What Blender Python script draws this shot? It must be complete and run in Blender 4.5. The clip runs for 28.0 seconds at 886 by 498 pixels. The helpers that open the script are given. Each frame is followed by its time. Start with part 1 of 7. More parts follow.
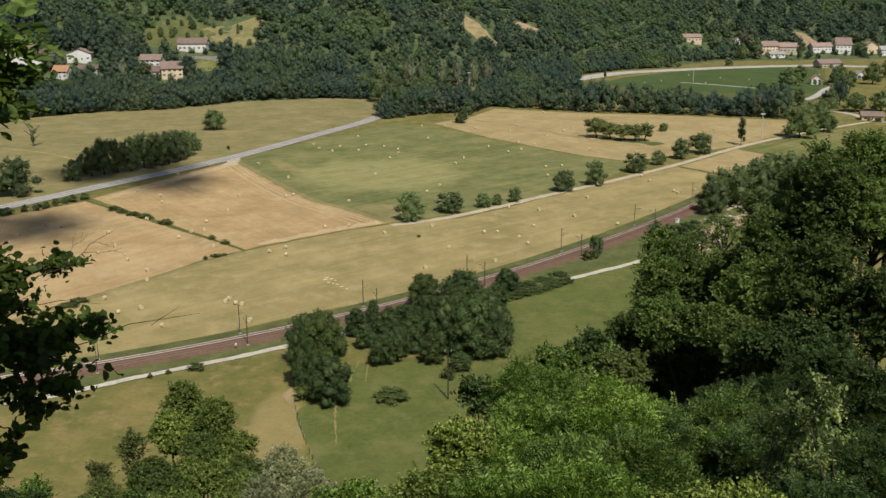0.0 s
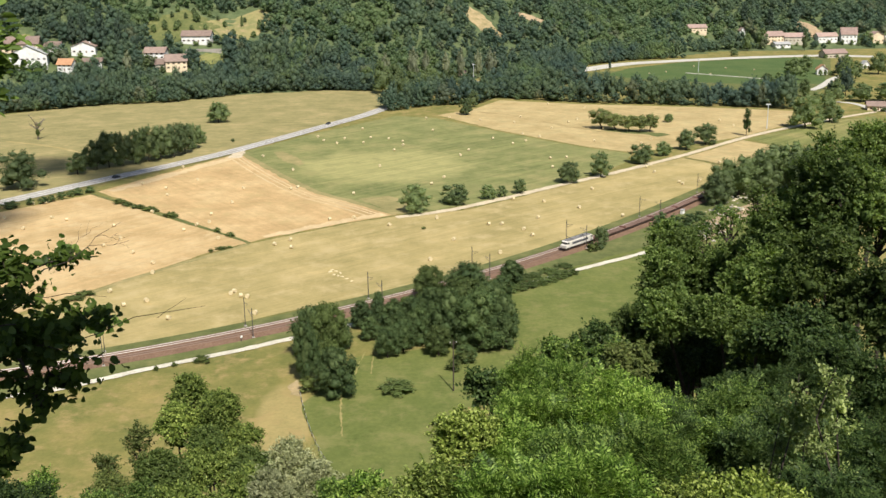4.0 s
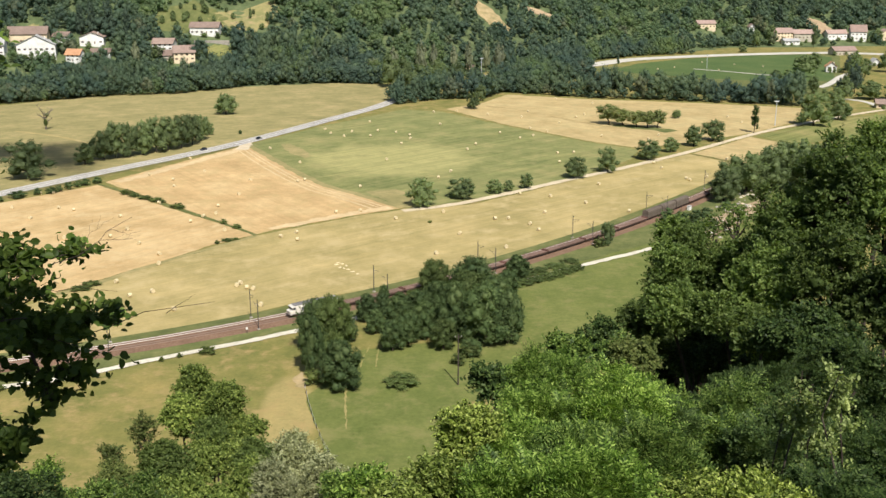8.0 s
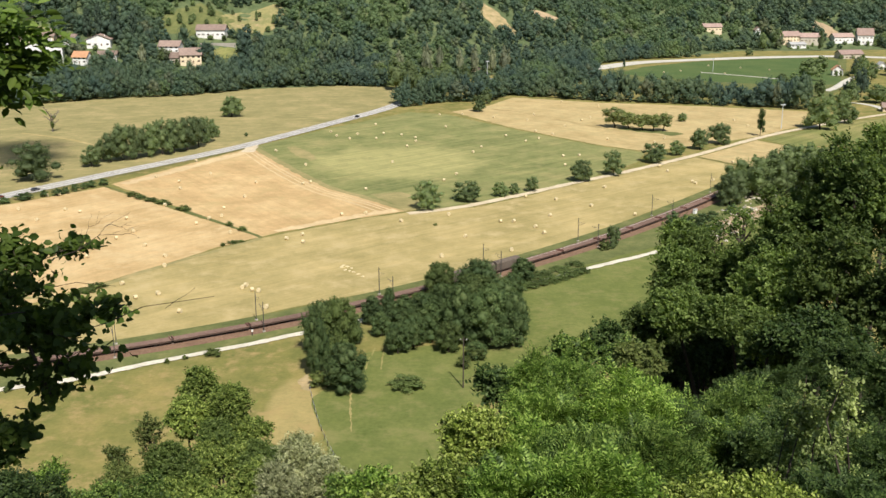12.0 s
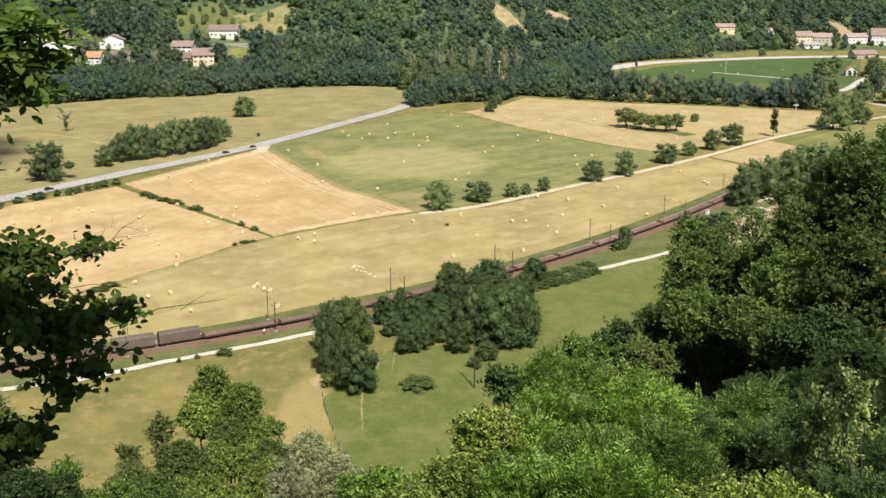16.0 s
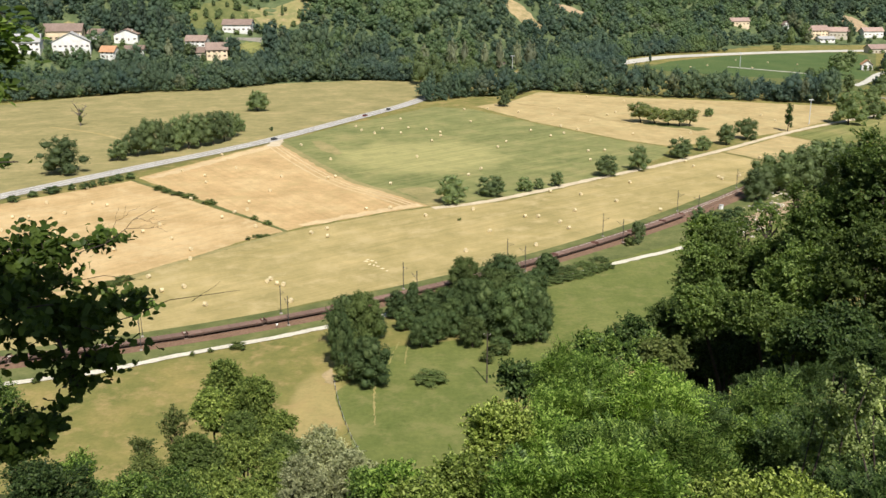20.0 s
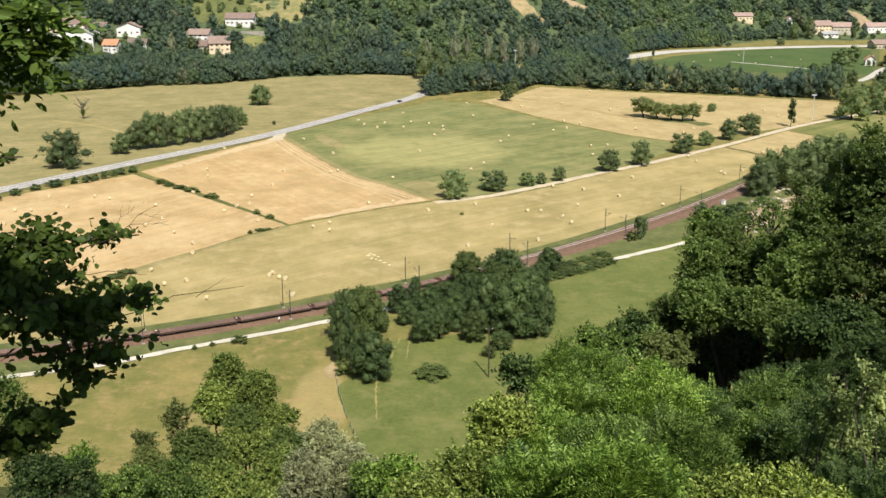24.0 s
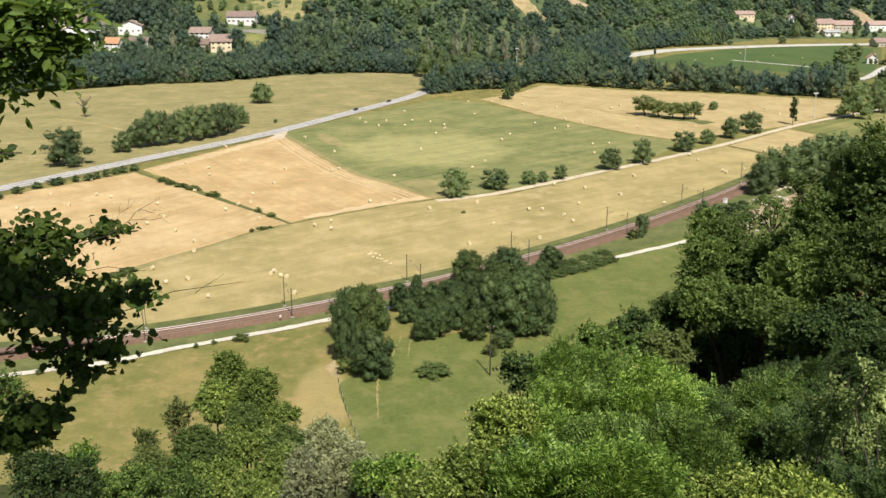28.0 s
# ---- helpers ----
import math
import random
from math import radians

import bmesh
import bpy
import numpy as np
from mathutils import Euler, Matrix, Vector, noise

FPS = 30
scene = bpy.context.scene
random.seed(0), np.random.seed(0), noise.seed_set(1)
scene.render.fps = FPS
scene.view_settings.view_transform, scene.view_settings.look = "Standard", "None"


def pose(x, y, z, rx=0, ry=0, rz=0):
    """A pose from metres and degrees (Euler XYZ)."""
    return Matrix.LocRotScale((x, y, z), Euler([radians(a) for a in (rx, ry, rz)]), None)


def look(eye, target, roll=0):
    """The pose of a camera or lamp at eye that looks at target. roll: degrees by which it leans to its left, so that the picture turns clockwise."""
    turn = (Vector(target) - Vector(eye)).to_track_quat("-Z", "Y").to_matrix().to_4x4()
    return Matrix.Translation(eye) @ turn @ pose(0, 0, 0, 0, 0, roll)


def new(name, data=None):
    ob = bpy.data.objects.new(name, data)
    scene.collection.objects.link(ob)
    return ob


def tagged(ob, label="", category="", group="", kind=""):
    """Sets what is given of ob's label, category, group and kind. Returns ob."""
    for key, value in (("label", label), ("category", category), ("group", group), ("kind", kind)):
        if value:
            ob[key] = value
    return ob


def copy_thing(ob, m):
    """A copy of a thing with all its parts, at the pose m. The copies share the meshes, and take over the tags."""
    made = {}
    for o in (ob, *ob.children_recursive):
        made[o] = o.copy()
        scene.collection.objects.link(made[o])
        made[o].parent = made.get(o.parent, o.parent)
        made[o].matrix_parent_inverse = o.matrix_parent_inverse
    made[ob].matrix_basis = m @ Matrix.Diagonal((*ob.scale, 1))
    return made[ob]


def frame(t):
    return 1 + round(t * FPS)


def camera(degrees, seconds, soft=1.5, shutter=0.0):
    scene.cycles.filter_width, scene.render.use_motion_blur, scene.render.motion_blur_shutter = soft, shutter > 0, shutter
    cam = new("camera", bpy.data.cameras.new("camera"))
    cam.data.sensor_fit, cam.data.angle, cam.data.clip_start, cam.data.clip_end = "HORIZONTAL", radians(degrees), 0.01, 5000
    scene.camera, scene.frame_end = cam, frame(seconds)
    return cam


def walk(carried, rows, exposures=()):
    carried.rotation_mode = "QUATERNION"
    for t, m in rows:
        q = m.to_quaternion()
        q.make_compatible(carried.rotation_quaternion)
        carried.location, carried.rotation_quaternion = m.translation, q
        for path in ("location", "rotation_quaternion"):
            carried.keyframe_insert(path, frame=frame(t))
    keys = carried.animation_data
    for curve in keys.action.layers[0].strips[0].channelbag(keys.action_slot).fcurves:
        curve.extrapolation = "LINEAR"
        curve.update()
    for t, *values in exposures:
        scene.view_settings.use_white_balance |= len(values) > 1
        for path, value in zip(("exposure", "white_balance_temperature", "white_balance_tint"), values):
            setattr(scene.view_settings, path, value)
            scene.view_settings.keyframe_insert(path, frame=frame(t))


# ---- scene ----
# ---- camera ----
EYE = (0.0, 0.0, 104.0)
AIM = (  # seconds, turn, tilt, roll
    (0, -2.589, -14.957, -0.293),
    (0.5, -2.911, -15.028, -0.296),
    (1, -2.959, -15.139, -0.412),
    (1.5, -2.852, -15.228, -0.603),
    (2, -2.757, -15.452, -0.568),
    (2.5, -2.635, -15.534, -0.480),
    (3, -2.481, -15.516, -0.443),
    (3.5, -2.328, -15.414, -0.589),
    (5.5, -2.064, -15.406, -0.198),
    (6, -2.118, -15.490, 0.057),
    (6.5, -2.131, -15.609, -0.044),
    (7, -2.126, -15.666, -0.091),
    (7.5, -2.064, -15.682, -0.186),
    (8, -1.946, -15.753, -0.063),
    (8.5, -1.851, -15.752, -0.081),
    (9, -1.795, -15.737, -0.168),
    (9.5, -1.787, -15.640, -0.012),
    (10, -1.803, -15.513, -0.093),
    (10.5, -1.831, -15.418, -0.250),
    (11, -1.754, -15.490, -0.128),
    (11.5, -1.678, -15.597, -0.000),
    (12, -1.630, -15.596, -0.001),
    (12.5, -1.592, -15.505, 0.017),
    (14.5, -1.201, -15.689, 0.009),
    (15, -1.139, -15.722, -0.084),
    (15.5, -1.074, -15.663, -0.162),
    (16, -0.955, -15.588, -0.060),
    (16.5, -0.844, -15.600, -0.108),
    (17, -0.744, -15.711, -0.036),
    (17.5, -0.640, -15.802, -0.082),
    (18, -0.559, -15.807, -0.058),
    (18.5, -0.479, -15.785, -0.159),
    (19, -0.368, -15.804, -0.269),
    (19.5, -0.271, -15.852, -0.288),
    (20, -0.211, -15.890, -0.136),
    (20.5, -0.212, -15.902, -0.123),
    (21, -0.170, -15.889, -0.082),
    (21.5, -0.156, -15.872, -0.156),
    (23.5, -0.085, -16.186, 0.071),
    (24, -0.083, -16.205, 0.002),
    (24.5, -0.083, -16.122, -0.057),
    (25, -0.115, -16.049, 0.028),
    (25.5, -0.097, -16.001, 0.023),
    (26, -0.030, -16.053, 0.111),
    (26.5, 0.020, -16.137, 0.138),
    (27, -0.020, -16.217, 0.013),
    (27.5, -0.033, -16.270, -0.030),
    (28, 0.000, -16.300, 0.000)
)
EXPOSURE = ((0, -0.35), (0.3, 0.05), (0.6, 0.2), (1, 0.32), (1.6, 0.385), (28, 0.38))
cam = camera(47.07, 28.0, soft=1.5)
walk(cam, [(t, pose(*EYE, 90 + tilt, 0, turn) @ pose(0, 0, 0, 0, 0, roll)) for t, turn, tilt, roll in AIM], EXPOSURE)

# ---- light ----
SUN_TO = Vector((0.18, -0.60, 0.78)).normalized()
world = bpy.data.worlds.new("sky")
scene.world = world
world.use_nodes = True
wn = world.node_tree.nodes
sky = wn.new("ShaderNodeTexSky")
sky.sky_type = "NISHITA"
sky.sun_disc = False
sky.sun_elevation = math.asin(SUN_TO.z)
sky.sun_rotation = math.atan2(SUN_TO.x, SUN_TO.y)
wn["Background"].inputs["Strength"].default_value = 0.077
world.node_tree.links.new(sky.outputs[0], wn["Background"].inputs["Color"])
sun = new("sun", bpy.data.lights.new("sun", "SUN"))
sun.data.energy = 4.8
sun.data.angle = radians(0.55)
sun.data.color = (1.0, 0.965, 0.90)
sun.matrix_world = look((300, -100, 500), Vector((300, -100, 500)) - SUN_TO)

# ---- materials ----


def material(name, rough=0.9, metal=0.0, spec=0.3):
    m = bpy.data.materials.new(name)
    m.use_nodes = True
    b = m.node_tree.nodes["Principled BSDF"]
    b.inputs["Roughness"].default_value = rough
    b.inputs["Metallic"].default_value = metal
    b.inputs["Specular IOR Level"].default_value = spec
    return m, m.node_tree.nodes, m.node_tree.links, b


def ramp_of(nodes, links, value, stops):
    r = nodes.new("ShaderNodeValToRGB")
    while len(r.color_ramp.elements) < len(stops):
        r.color_ramp.elements.new(0.5)
    for e, (p, c) in zip(r.color_ramp.elements, stops):
        e.position, e.color = p, (*c, 1)
    links.new(value, r.inputs["Fac"])
    return r.outputs["Color"]


def mixed(nodes, links, kind, fac, a, b):
    m = nodes.new("ShaderNodeMix")
    m.data_type, m.blend_type = "RGBA", kind
    for socket, v in ((m.inputs[0], fac), (m.inputs[6], a), (m.inputs[7], b)):
        if isinstance(v, (int, float)):
            socket.default_value = v
        elif isinstance(v, tuple):
            socket.default_value = (*v, 1)
        else:
            links.new(v, socket)
    return m.outputs[2]


def noise_of(nodes, links, coord, scale, detail=4, rough=0.6, stretch=None, turn=0.0):
    if stretch:
        mp = nodes.new("ShaderNodeMapping")
        mp.vector_type = "TEXTURE"
        mp.inputs["Scale"].default_value = tuple(1 / v for v in stretch)
        mp.inputs["Rotation"].default_value = (0, 0, turn)
        links.new(coord, mp.inputs["Vector"])
        coord = mp.outputs[0]
    n = nodes.new("ShaderNodeTexNoise")
    n.inputs["Scale"].default_value, n.inputs["Detail"].default_value, n.inputs["Roughness"].default_value = scale, detail, rough
    links.new(coord, n.inputs["Vector"])
    return n.outputs["Fac"]


def bumped(nodes, links, b, height, strength, distance=0.1):
    n = nodes.new("ShaderNodeBump")
    n.inputs["Strength"].default_value, n.inputs["Distance"].default_value = strength, distance
    links.new(height, n.inputs["Height"])
    links.new(n.outputs[0], b.inputs["Normal"])


def turf(name, dark, mid, light, row=None, patch=0.03, fleck=None, rows=0.35, zone=None):
    """Grass or stubble: large patches, small tufts and, where it was mown, rows along the angle row."""
    m, n, l, b = material(name, 1.0, 0, 0.1)
    co = n.new("ShaderNodeTexCoord").outputs["Object"]
    big = noise_of(n, l, co, patch, 6, 0.62)
    col = ramp_of(n, l, big, ((0.30, dark), (0.5, mid), (0.70, light)))
    if zone:
        (zx, zy), (rx, ry), turn, tone = zone
        mp = n.new("ShaderNodeMapping")
        mp.vector_type = "TEXTURE"
        mp.inputs["Location"].default_value, mp.inputs["Rotation"].default_value, mp.inputs["Scale"].default_value = (zx, zy, 0), (0, 0, turn), (rx, ry, 50)
        l.new(co, mp.inputs["Vector"])
        dist = n.new("ShaderNodeVectorMath")
        dist.operation = "LENGTH"
        l.new(mp.outputs[0], dist.inputs[0])
        wob = n.new("ShaderNodeMath")
        wob.operation = "MULTIPLY_ADD"
        l.new(noise_of(n, l, co, 0.05, 5, 0.7), wob.inputs[0])
        wob.inputs[1].default_value = 0.9
        l.new(dist.outputs["Value"], wob.inputs[2])
        g = n.new("ShaderNodeMapRange")
        g.inputs[1].default_value, g.inputs[2].default_value, g.inputs[3].default_value, g.inputs[4].default_value = 1.2, 1.45, 0.92, 0.0
        l.new(wob.outputs[0], g.inputs[0])
        col = mixed(n, l, "MIX", g.outputs[0], col, tone)
    small = noise_of(n, l, co, 0.8, 6, 0.78)
    col = mixed(n, l, "MULTIPLY", 0.6 if row is None else 0.4, col, ramp_of(n, l, small, ((0.25, (0.62, 0.64, 0.6)), (0.75, (1.25, 1.24, 1.2)))))
    mid_scale = noise_of(n, l, co, 0.16, 6, 0.75)
    col = mixed(n, l, "MULTIPLY", 0.5 if row is None else 0.32, col, ramp_of(n, l, mid_scale, ((0.32, (0.70, 0.76, 0.70)), (0.5, (1.0, 1.0, 1.0)), (0.68, (1.27, 1.18, 1.14)))))
    if row is not None:
        streak = noise_of(n, l, co, 0.16, 4, 0.7, (0.06, 1.6, 1), row)
        col = mixed(n, l, "MULTIPLY", rows, col, ramp_of(n, l, streak, ((0.32, (0.55, 0.6, 0.5)), (0.68, (1.35, 1.3, 1.25)))))
        swath = noise_of(n, l, co, 0.16, 3, 0.6, (0.035, 3.2, 1), row + 0.03)
        col = mixed(n, l, "MULTIPLY", min(1.0, rows * 1.3), col, ramp_of(n, l, swath, ((0.34, (0.68, 0.72, 0.64)), (0.5, (1.0, 1.0, 1.0)), (0.66, (1.24, 1.2, 1.16)))))
    if fleck:
        f = noise_of(n, l, co, patch * 2.3, 7, 0.72)
        g = n.new("ShaderNodeMapRange")
        g.inputs[1].default_value, g.inputs[2].default_value = 0.5, 0.68
        l.new(f, g.inputs[0])
        col = mixed(n, l, "MIX", g.outputs[0], col, fleck)
    l.new(col, b.inputs["Base Color"])
    bumped(n, l, b, small, 0.7, 0.15)
    return m


def grainy(name, dark, light, scale, rough=0.9, metal=0.0, bump=0.3, spec=0.3, stretch=None, each=0.0):
    """A solid surface with grain at one scale and stains at a larger one; each: how far one piece differs from the next."""
    m, n, l, b = material(name, rough, metal, spec)
    co = n.new("ShaderNodeTexCoord").outputs["Object"]
    fine = noise_of(n, l, co, scale, 5, 0.65, stretch)
    col = ramp_of(n, l, fine, ((0.3, dark), (0.7, light)))
    stain = noise_of(n, l, co, scale * 0.13, 4, 0.6)
    col = mixed(n, l, "MULTIPLY", 0.6, col, ramp_of(n, l, stain, ((0.3, (0.7, 0.69, 0.67)), (0.65, (1.1, 1.1, 1.1)))))
    if each:
        inf = n.new("ShaderNodeObjectInfo")
        lo, hi = 1 - each, 1 + each
        col = mixed(n, l, "MULTIPLY", 1.0, col, ramp_of(n, l, inf.outputs["Random"], ((0.0, (lo, lo, lo)), (1.0, (hi, hi, hi)))))
    l.new(col, b.inputs["Base Color"])
    if bump:
        bumped(n, l, b, fine, bump, 0.05)
    return m


def plain(name, color, rough=0.5, metal=0.0, spec=0.5):
    m, n, l, b = material(name, rough, metal, spec)
    co = n.new("ShaderNodeTexCoord").outputs["Object"]
    dirt = noise_of(n, l, co, 2.5, 5, 0.65)
    c = tuple(v * 0.75 for v in color)
    l.new(ramp_of(n, l, dirt, ((0.25, c), (0.6, color))), b.inputs["Base Color"])
    return m


def leafy(name, dark, mid, light, through_light=0.35, gloss=0.25, thing=0.25, stand=0.0, glow=(1.25, 1.3, 0.55)):
    """Foliage: colour by leaf and by tree, light passing through the leaf."""
    m, n, l, b = material(name, 0.5, 0, gloss * 0.5)
    geo = n.new("ShaderNodeNewGeometry")
    inf = n.new("ShaderNodeObjectInfo")
    col = ramp_of(n, l, geo.outputs["Random Per Island"], ((0.0, dark), (0.55, mid), (1.0, light)))
    lo, hi = 1 - thing, 1 + thing
    col = mixed(n, l, "MULTIPLY", 1.0, col, ramp_of(n, l, inf.outputs["Random"], ((0.0, (lo, lo, lo)), (1.0, (hi, hi * 0.97, hi * 0.9)))))
    co = n.new("ShaderNodeTexCoord").outputs["Object"]
    col = mixed(n, l, "MULTIPLY", 0.7, col, ramp_of(n, l, noise_of(n, l, co, 0.35, 3), ((0.3, (0.68, 0.74, 0.66)), (0.7, (1.2, 1.16, 1.05)))))
    if stand:
        col = mixed(n, l, "MULTIPLY", stand, col, ramp_of(n, l, noise_of(n, l, co, 0.045, 3, 0.6), ((0.32, (0.62, 0.78, 0.85)), (0.5, (1.0, 1.0, 1.0)), (0.68, (1.3, 1.22, 0.95)))))
        col = mixed(n, l, "MULTIPLY", stand, col, ramp_of(n, l, noise_of(n, l, co, 0.011, 3, 0.6), ((0.35, (0.75, 0.85, 0.95)), (0.65, (1.35, 1.3, 1.1)))))
    l.new(col, b.inputs["Base Color"])
    t = n.new("ShaderNodeBsdfTranslucent")
    l.new(mixed(n, l, "MULTIPLY", 1.0, col, glow), t.inputs["Color"])
    mx = n.new("ShaderNodeMixShader")
    mx.inputs[0].default_value = through_light
    l.new(b.outputs[0], mx.inputs[1])
    l.new(t.outputs[0], mx.inputs[2])
    l.new(mx.outputs[0], n["Material Output"].inputs["Surface"])
    return m


GRASS = turf("grass_meadow", (0.136, 0.142, 0.042), (0.198, 0.182, 0.058), (0.292, 0.230, 0.084), fleck=(0.335, 0.243, 0.102), patch=0.055, zone=((-29.5, 226), (7.5, 25), 0.07, (0.345, 0.272, 0.112)))
GRASS_LUSH = turf("grass_lush", (0.104, 0.130, 0.034), (0.138, 0.156, 0.045), (0.180, 0.188, 0.060), patch=0.05, fleck=(0.200, 0.190, 0.068))
GRASS_BANK = turf("grass_railway_bank", (0.094, 0.110, 0.040), (0.132, 0.144, 0.052), (0.188, 0.182, 0.074), patch=0.12)
GRASS_VERGE = turf("grass_verge", (0.112, 0.114, 0.042), (0.174, 0.158, 0.060), (0.258, 0.204, 0.090), patch=0.12)
GRASS_FAR = turf("grass_far_meadow", (0.226, 0.202, 0.088), (0.298, 0.252, 0.114), (0.380, 0.303, 0.147), fleck=(0.228, 0.206, 0.084), row=0.3, rows=0.22, patch=0.04)
GRASS_MOWN = turf("grass_mown", (0.15, 0.17, 0.06), (0.205, 0.205, 0.075), (0.29, 0.25, 0.11), row=0.75, rows=0.5, patch=0.025)
GREEN_FIELD = turf("grass_hay_field", (0.150, 0.164, 0.064), (0.208, 0.214, 0.084), (0.300, 0.264, 0.118), row=0.74, rows=0.36, patch=0.04, fleck=(0.250, 0.232, 0.096), zone=((-9, 553), (52, 51), 0.0, (0.352, 0.322, 0.138)))
STRAW_PALE = grainy("straw_pale_edge", (0.50, 0.365, 0.190), (0.64, 0.480, 0.270), 0.5)
STUBBLE_WORN = turf("stubble_worn", (0.300, 0.226, 0.105), (0.385, 0.292, 0.140), (0.470, 0.360, 0.182), patch=0.08)
GRASS_PALE = turf("grass_pale", (0.22, 0.21, 0.075), (0.27, 0.235, 0.09), (0.31, 0.26, 0.105))
SPORT = turf("grass_sports_field", (0.071, 0.112, 0.038), (0.086, 0.125, 0.043), (0.109, 0.140, 0.050))
STUBBLE = turf("stubble_straw", (0.400, 0.274, 0.128), (0.498, 0.346, 0.171), (0.586, 0.426, 0.227), row=0.90, patch=0.035, rows=0.15, fleck=(0.558, 0.418, 0.227))
STUBBLE_MID = turf("stubble_straw_fan", (0.400, 0.270, 0.128), (0.507, 0.346, 0.171), (0.577, 0.418, 0.222), row=-1.02, patch=0.04, rows=0.15, fleck=(0.428, 0.315, 0.145))
STUBBLE_OLIVE = turf("stubble_olive", (0.290, 0.236, 0.099), (0.362, 0.288, 0.126), (0.462, 0.355, 0.167), row=0.68, patch=0.035, rows=0.22, fleck=(0.450, 0.352, 0.171))
STUBBLE_FAR = turf("stubble_far", (0.358, 0.268, 0.126), (0.452, 0.339, 0.167), (0.503, 0.392, 0.201), row=-0.9, rows=0.2, patch=0.04, fleck=(0.367, 0.299, 0.142))
HILL_SOIL = turf("hill_undergrowth", (0.075, 0.100, 0.045), (0.105, 0.132, 0.060), (0.140, 0.165, 0.078), patch=0.08)
# near-black soil: shade between the slope bushes is put into its colour
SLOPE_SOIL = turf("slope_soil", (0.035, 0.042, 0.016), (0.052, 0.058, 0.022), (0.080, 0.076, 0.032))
GRASS_HILL = turf("grass_hill_meadow", (0.175, 0.185, 0.075), (0.245, 0.225, 0.095), (0.33, 0.27, 0.125), fleck=(0.36, 0.27, 0.14), patch=0.05)
DRY_SCAR = turf("dry_scar", (0.22, 0.19, 0.09), (0.33, 0.255, 0.13), (0.42, 0.32, 0.175), patch=0.08, fleck=(0.44, 0.335, 0.19))
DIRT = grainy("dirt_track", (0.480, 0.395, 0.260), (0.680, 0.560, 0.385), 0.8)
GRAVEL = grainy("white_gravel", (0.50, 0.45, 0.345), (0.72, 0.66, 0.53), 1.5)
PALE_ROAD = grainy("pale_worn_road", (0.46, 0.43, 0.36), (0.60, 0.56, 0.48), 0.6)
BALLAST = grainy("railway_ballast", (0.130, 0.074, 0.046), (0.236, 0.146, 0.094), 1.6, 0.95, 0, 0.8)
ASPHALT = grainy("road_asphalt", (0.31, 0.285, 0.25), (0.45, 0.415, 0.365), 0.5)
LINE_PAINT = plain("road_paint", (0.85, 0.84, 0.80), 0.7)
EARTH = grainy("bare_earth", (0.30, 0.21, 0.12), (0.42, 0.315, 0.19), 0.4)
CONCRETE = grainy("concrete", (0.27, 0.24, 0.20), (0.42, 0.38, 0.32), 3.0)
RAIL_STEEL = plain("rail_steel", (0.20, 0.135, 0.10), 0.6, 0.15)
# pale colour that paints the sun glint on the far track's rails
RAIL_GLINT = plain("rail_glint_steel", (0.52, 0.46, 0.40), 0.45, 0.1)
SLEEPER = grainy("sleeper_wood", (0.13, 0.07, 0.045), (0.24, 0.145, 0.095), 3.0)
MAST_STEEL = plain("mast_steel", (0.07, 0.065, 0.06), 0.7, 0.2)
WOOD_POLE = grainy("pole_wood", (0.046, 0.036, 0.029), (0.085, 0.068, 0.055), 5.0, 0.9, 0, 0.3, 0.2, (1, 1, 0.1))
GALVANISED = plain("galvanised_pole", (0.62, 0.63, 0.62), 0.5, 0.3)
BARK = grainy("bark", (0.034, 0.027, 0.021), (0.090, 0.072, 0.056), 6.0, 0.95, 0, 0.8, 0.1, (1, 1, 0.25))
BARK_PALE = grainy("bark_dead_wood", (0.12, 0.10, 0.08), (0.22, 0.19, 0.155), 6.0, 0.9, 0, 0.5, 0.1, (1, 1, 0.25))
HAY = grainy("hay_bale_straw", (0.520, 0.420, 0.240), (0.700, 0.590, 0.370), 6.0, 0.95, 0, 0.7, 0.1)
LEAF = leafy("leaf_green", (0.026, 0.056, 0.011), (0.104, 0.172, 0.036), (0.290, 0.385, 0.108), 0.34, 0.4)
# field trees: paler than near leaves, with some distance haze in the colour
LEAF_FIELD = leafy("leaf_field_tree", (0.148, 0.196, 0.100), (0.200, 0.254, 0.130), (0.262, 0.316, 0.164), 0.5, 0.1, 0.3, 0.0, (1.18, 1.27, 0.7))
LEAF_ORCHARD = leafy("leaf_orchard", (0.190, 0.222, 0.105), (0.262, 0.298, 0.140), (0.345, 0.380, 0.190), 0.5, 0.1, 0.15)
LEAF_COPSE = leafy("leaf_copse", (0.068, 0.108, 0.048), (0.106, 0.154, 0.066), (0.160, 0.210, 0.092), 0.4, 0.2)
LEAF_WILLOW = leafy("leaf_willow", (0.190, 0.215, 0.115), (0.350, 0.370, 0.205), (0.560, 0.570, 0.360), 0.32)
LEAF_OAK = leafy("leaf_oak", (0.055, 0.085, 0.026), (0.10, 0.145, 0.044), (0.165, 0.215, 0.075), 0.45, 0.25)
# sunlit copy of the oak leaf, the light put into its colour
LEAF_OAK_SUN = leafy("leaf_oak_sunlit", (0.058, 0.096, 0.028), (0.128, 0.188, 0.055), (0.262, 0.335, 0.122), 0.48, 0.25)
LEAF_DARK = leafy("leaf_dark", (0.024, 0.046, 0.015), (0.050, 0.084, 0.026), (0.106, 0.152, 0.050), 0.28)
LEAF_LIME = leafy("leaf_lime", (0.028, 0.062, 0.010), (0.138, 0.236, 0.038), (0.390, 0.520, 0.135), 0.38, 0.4)
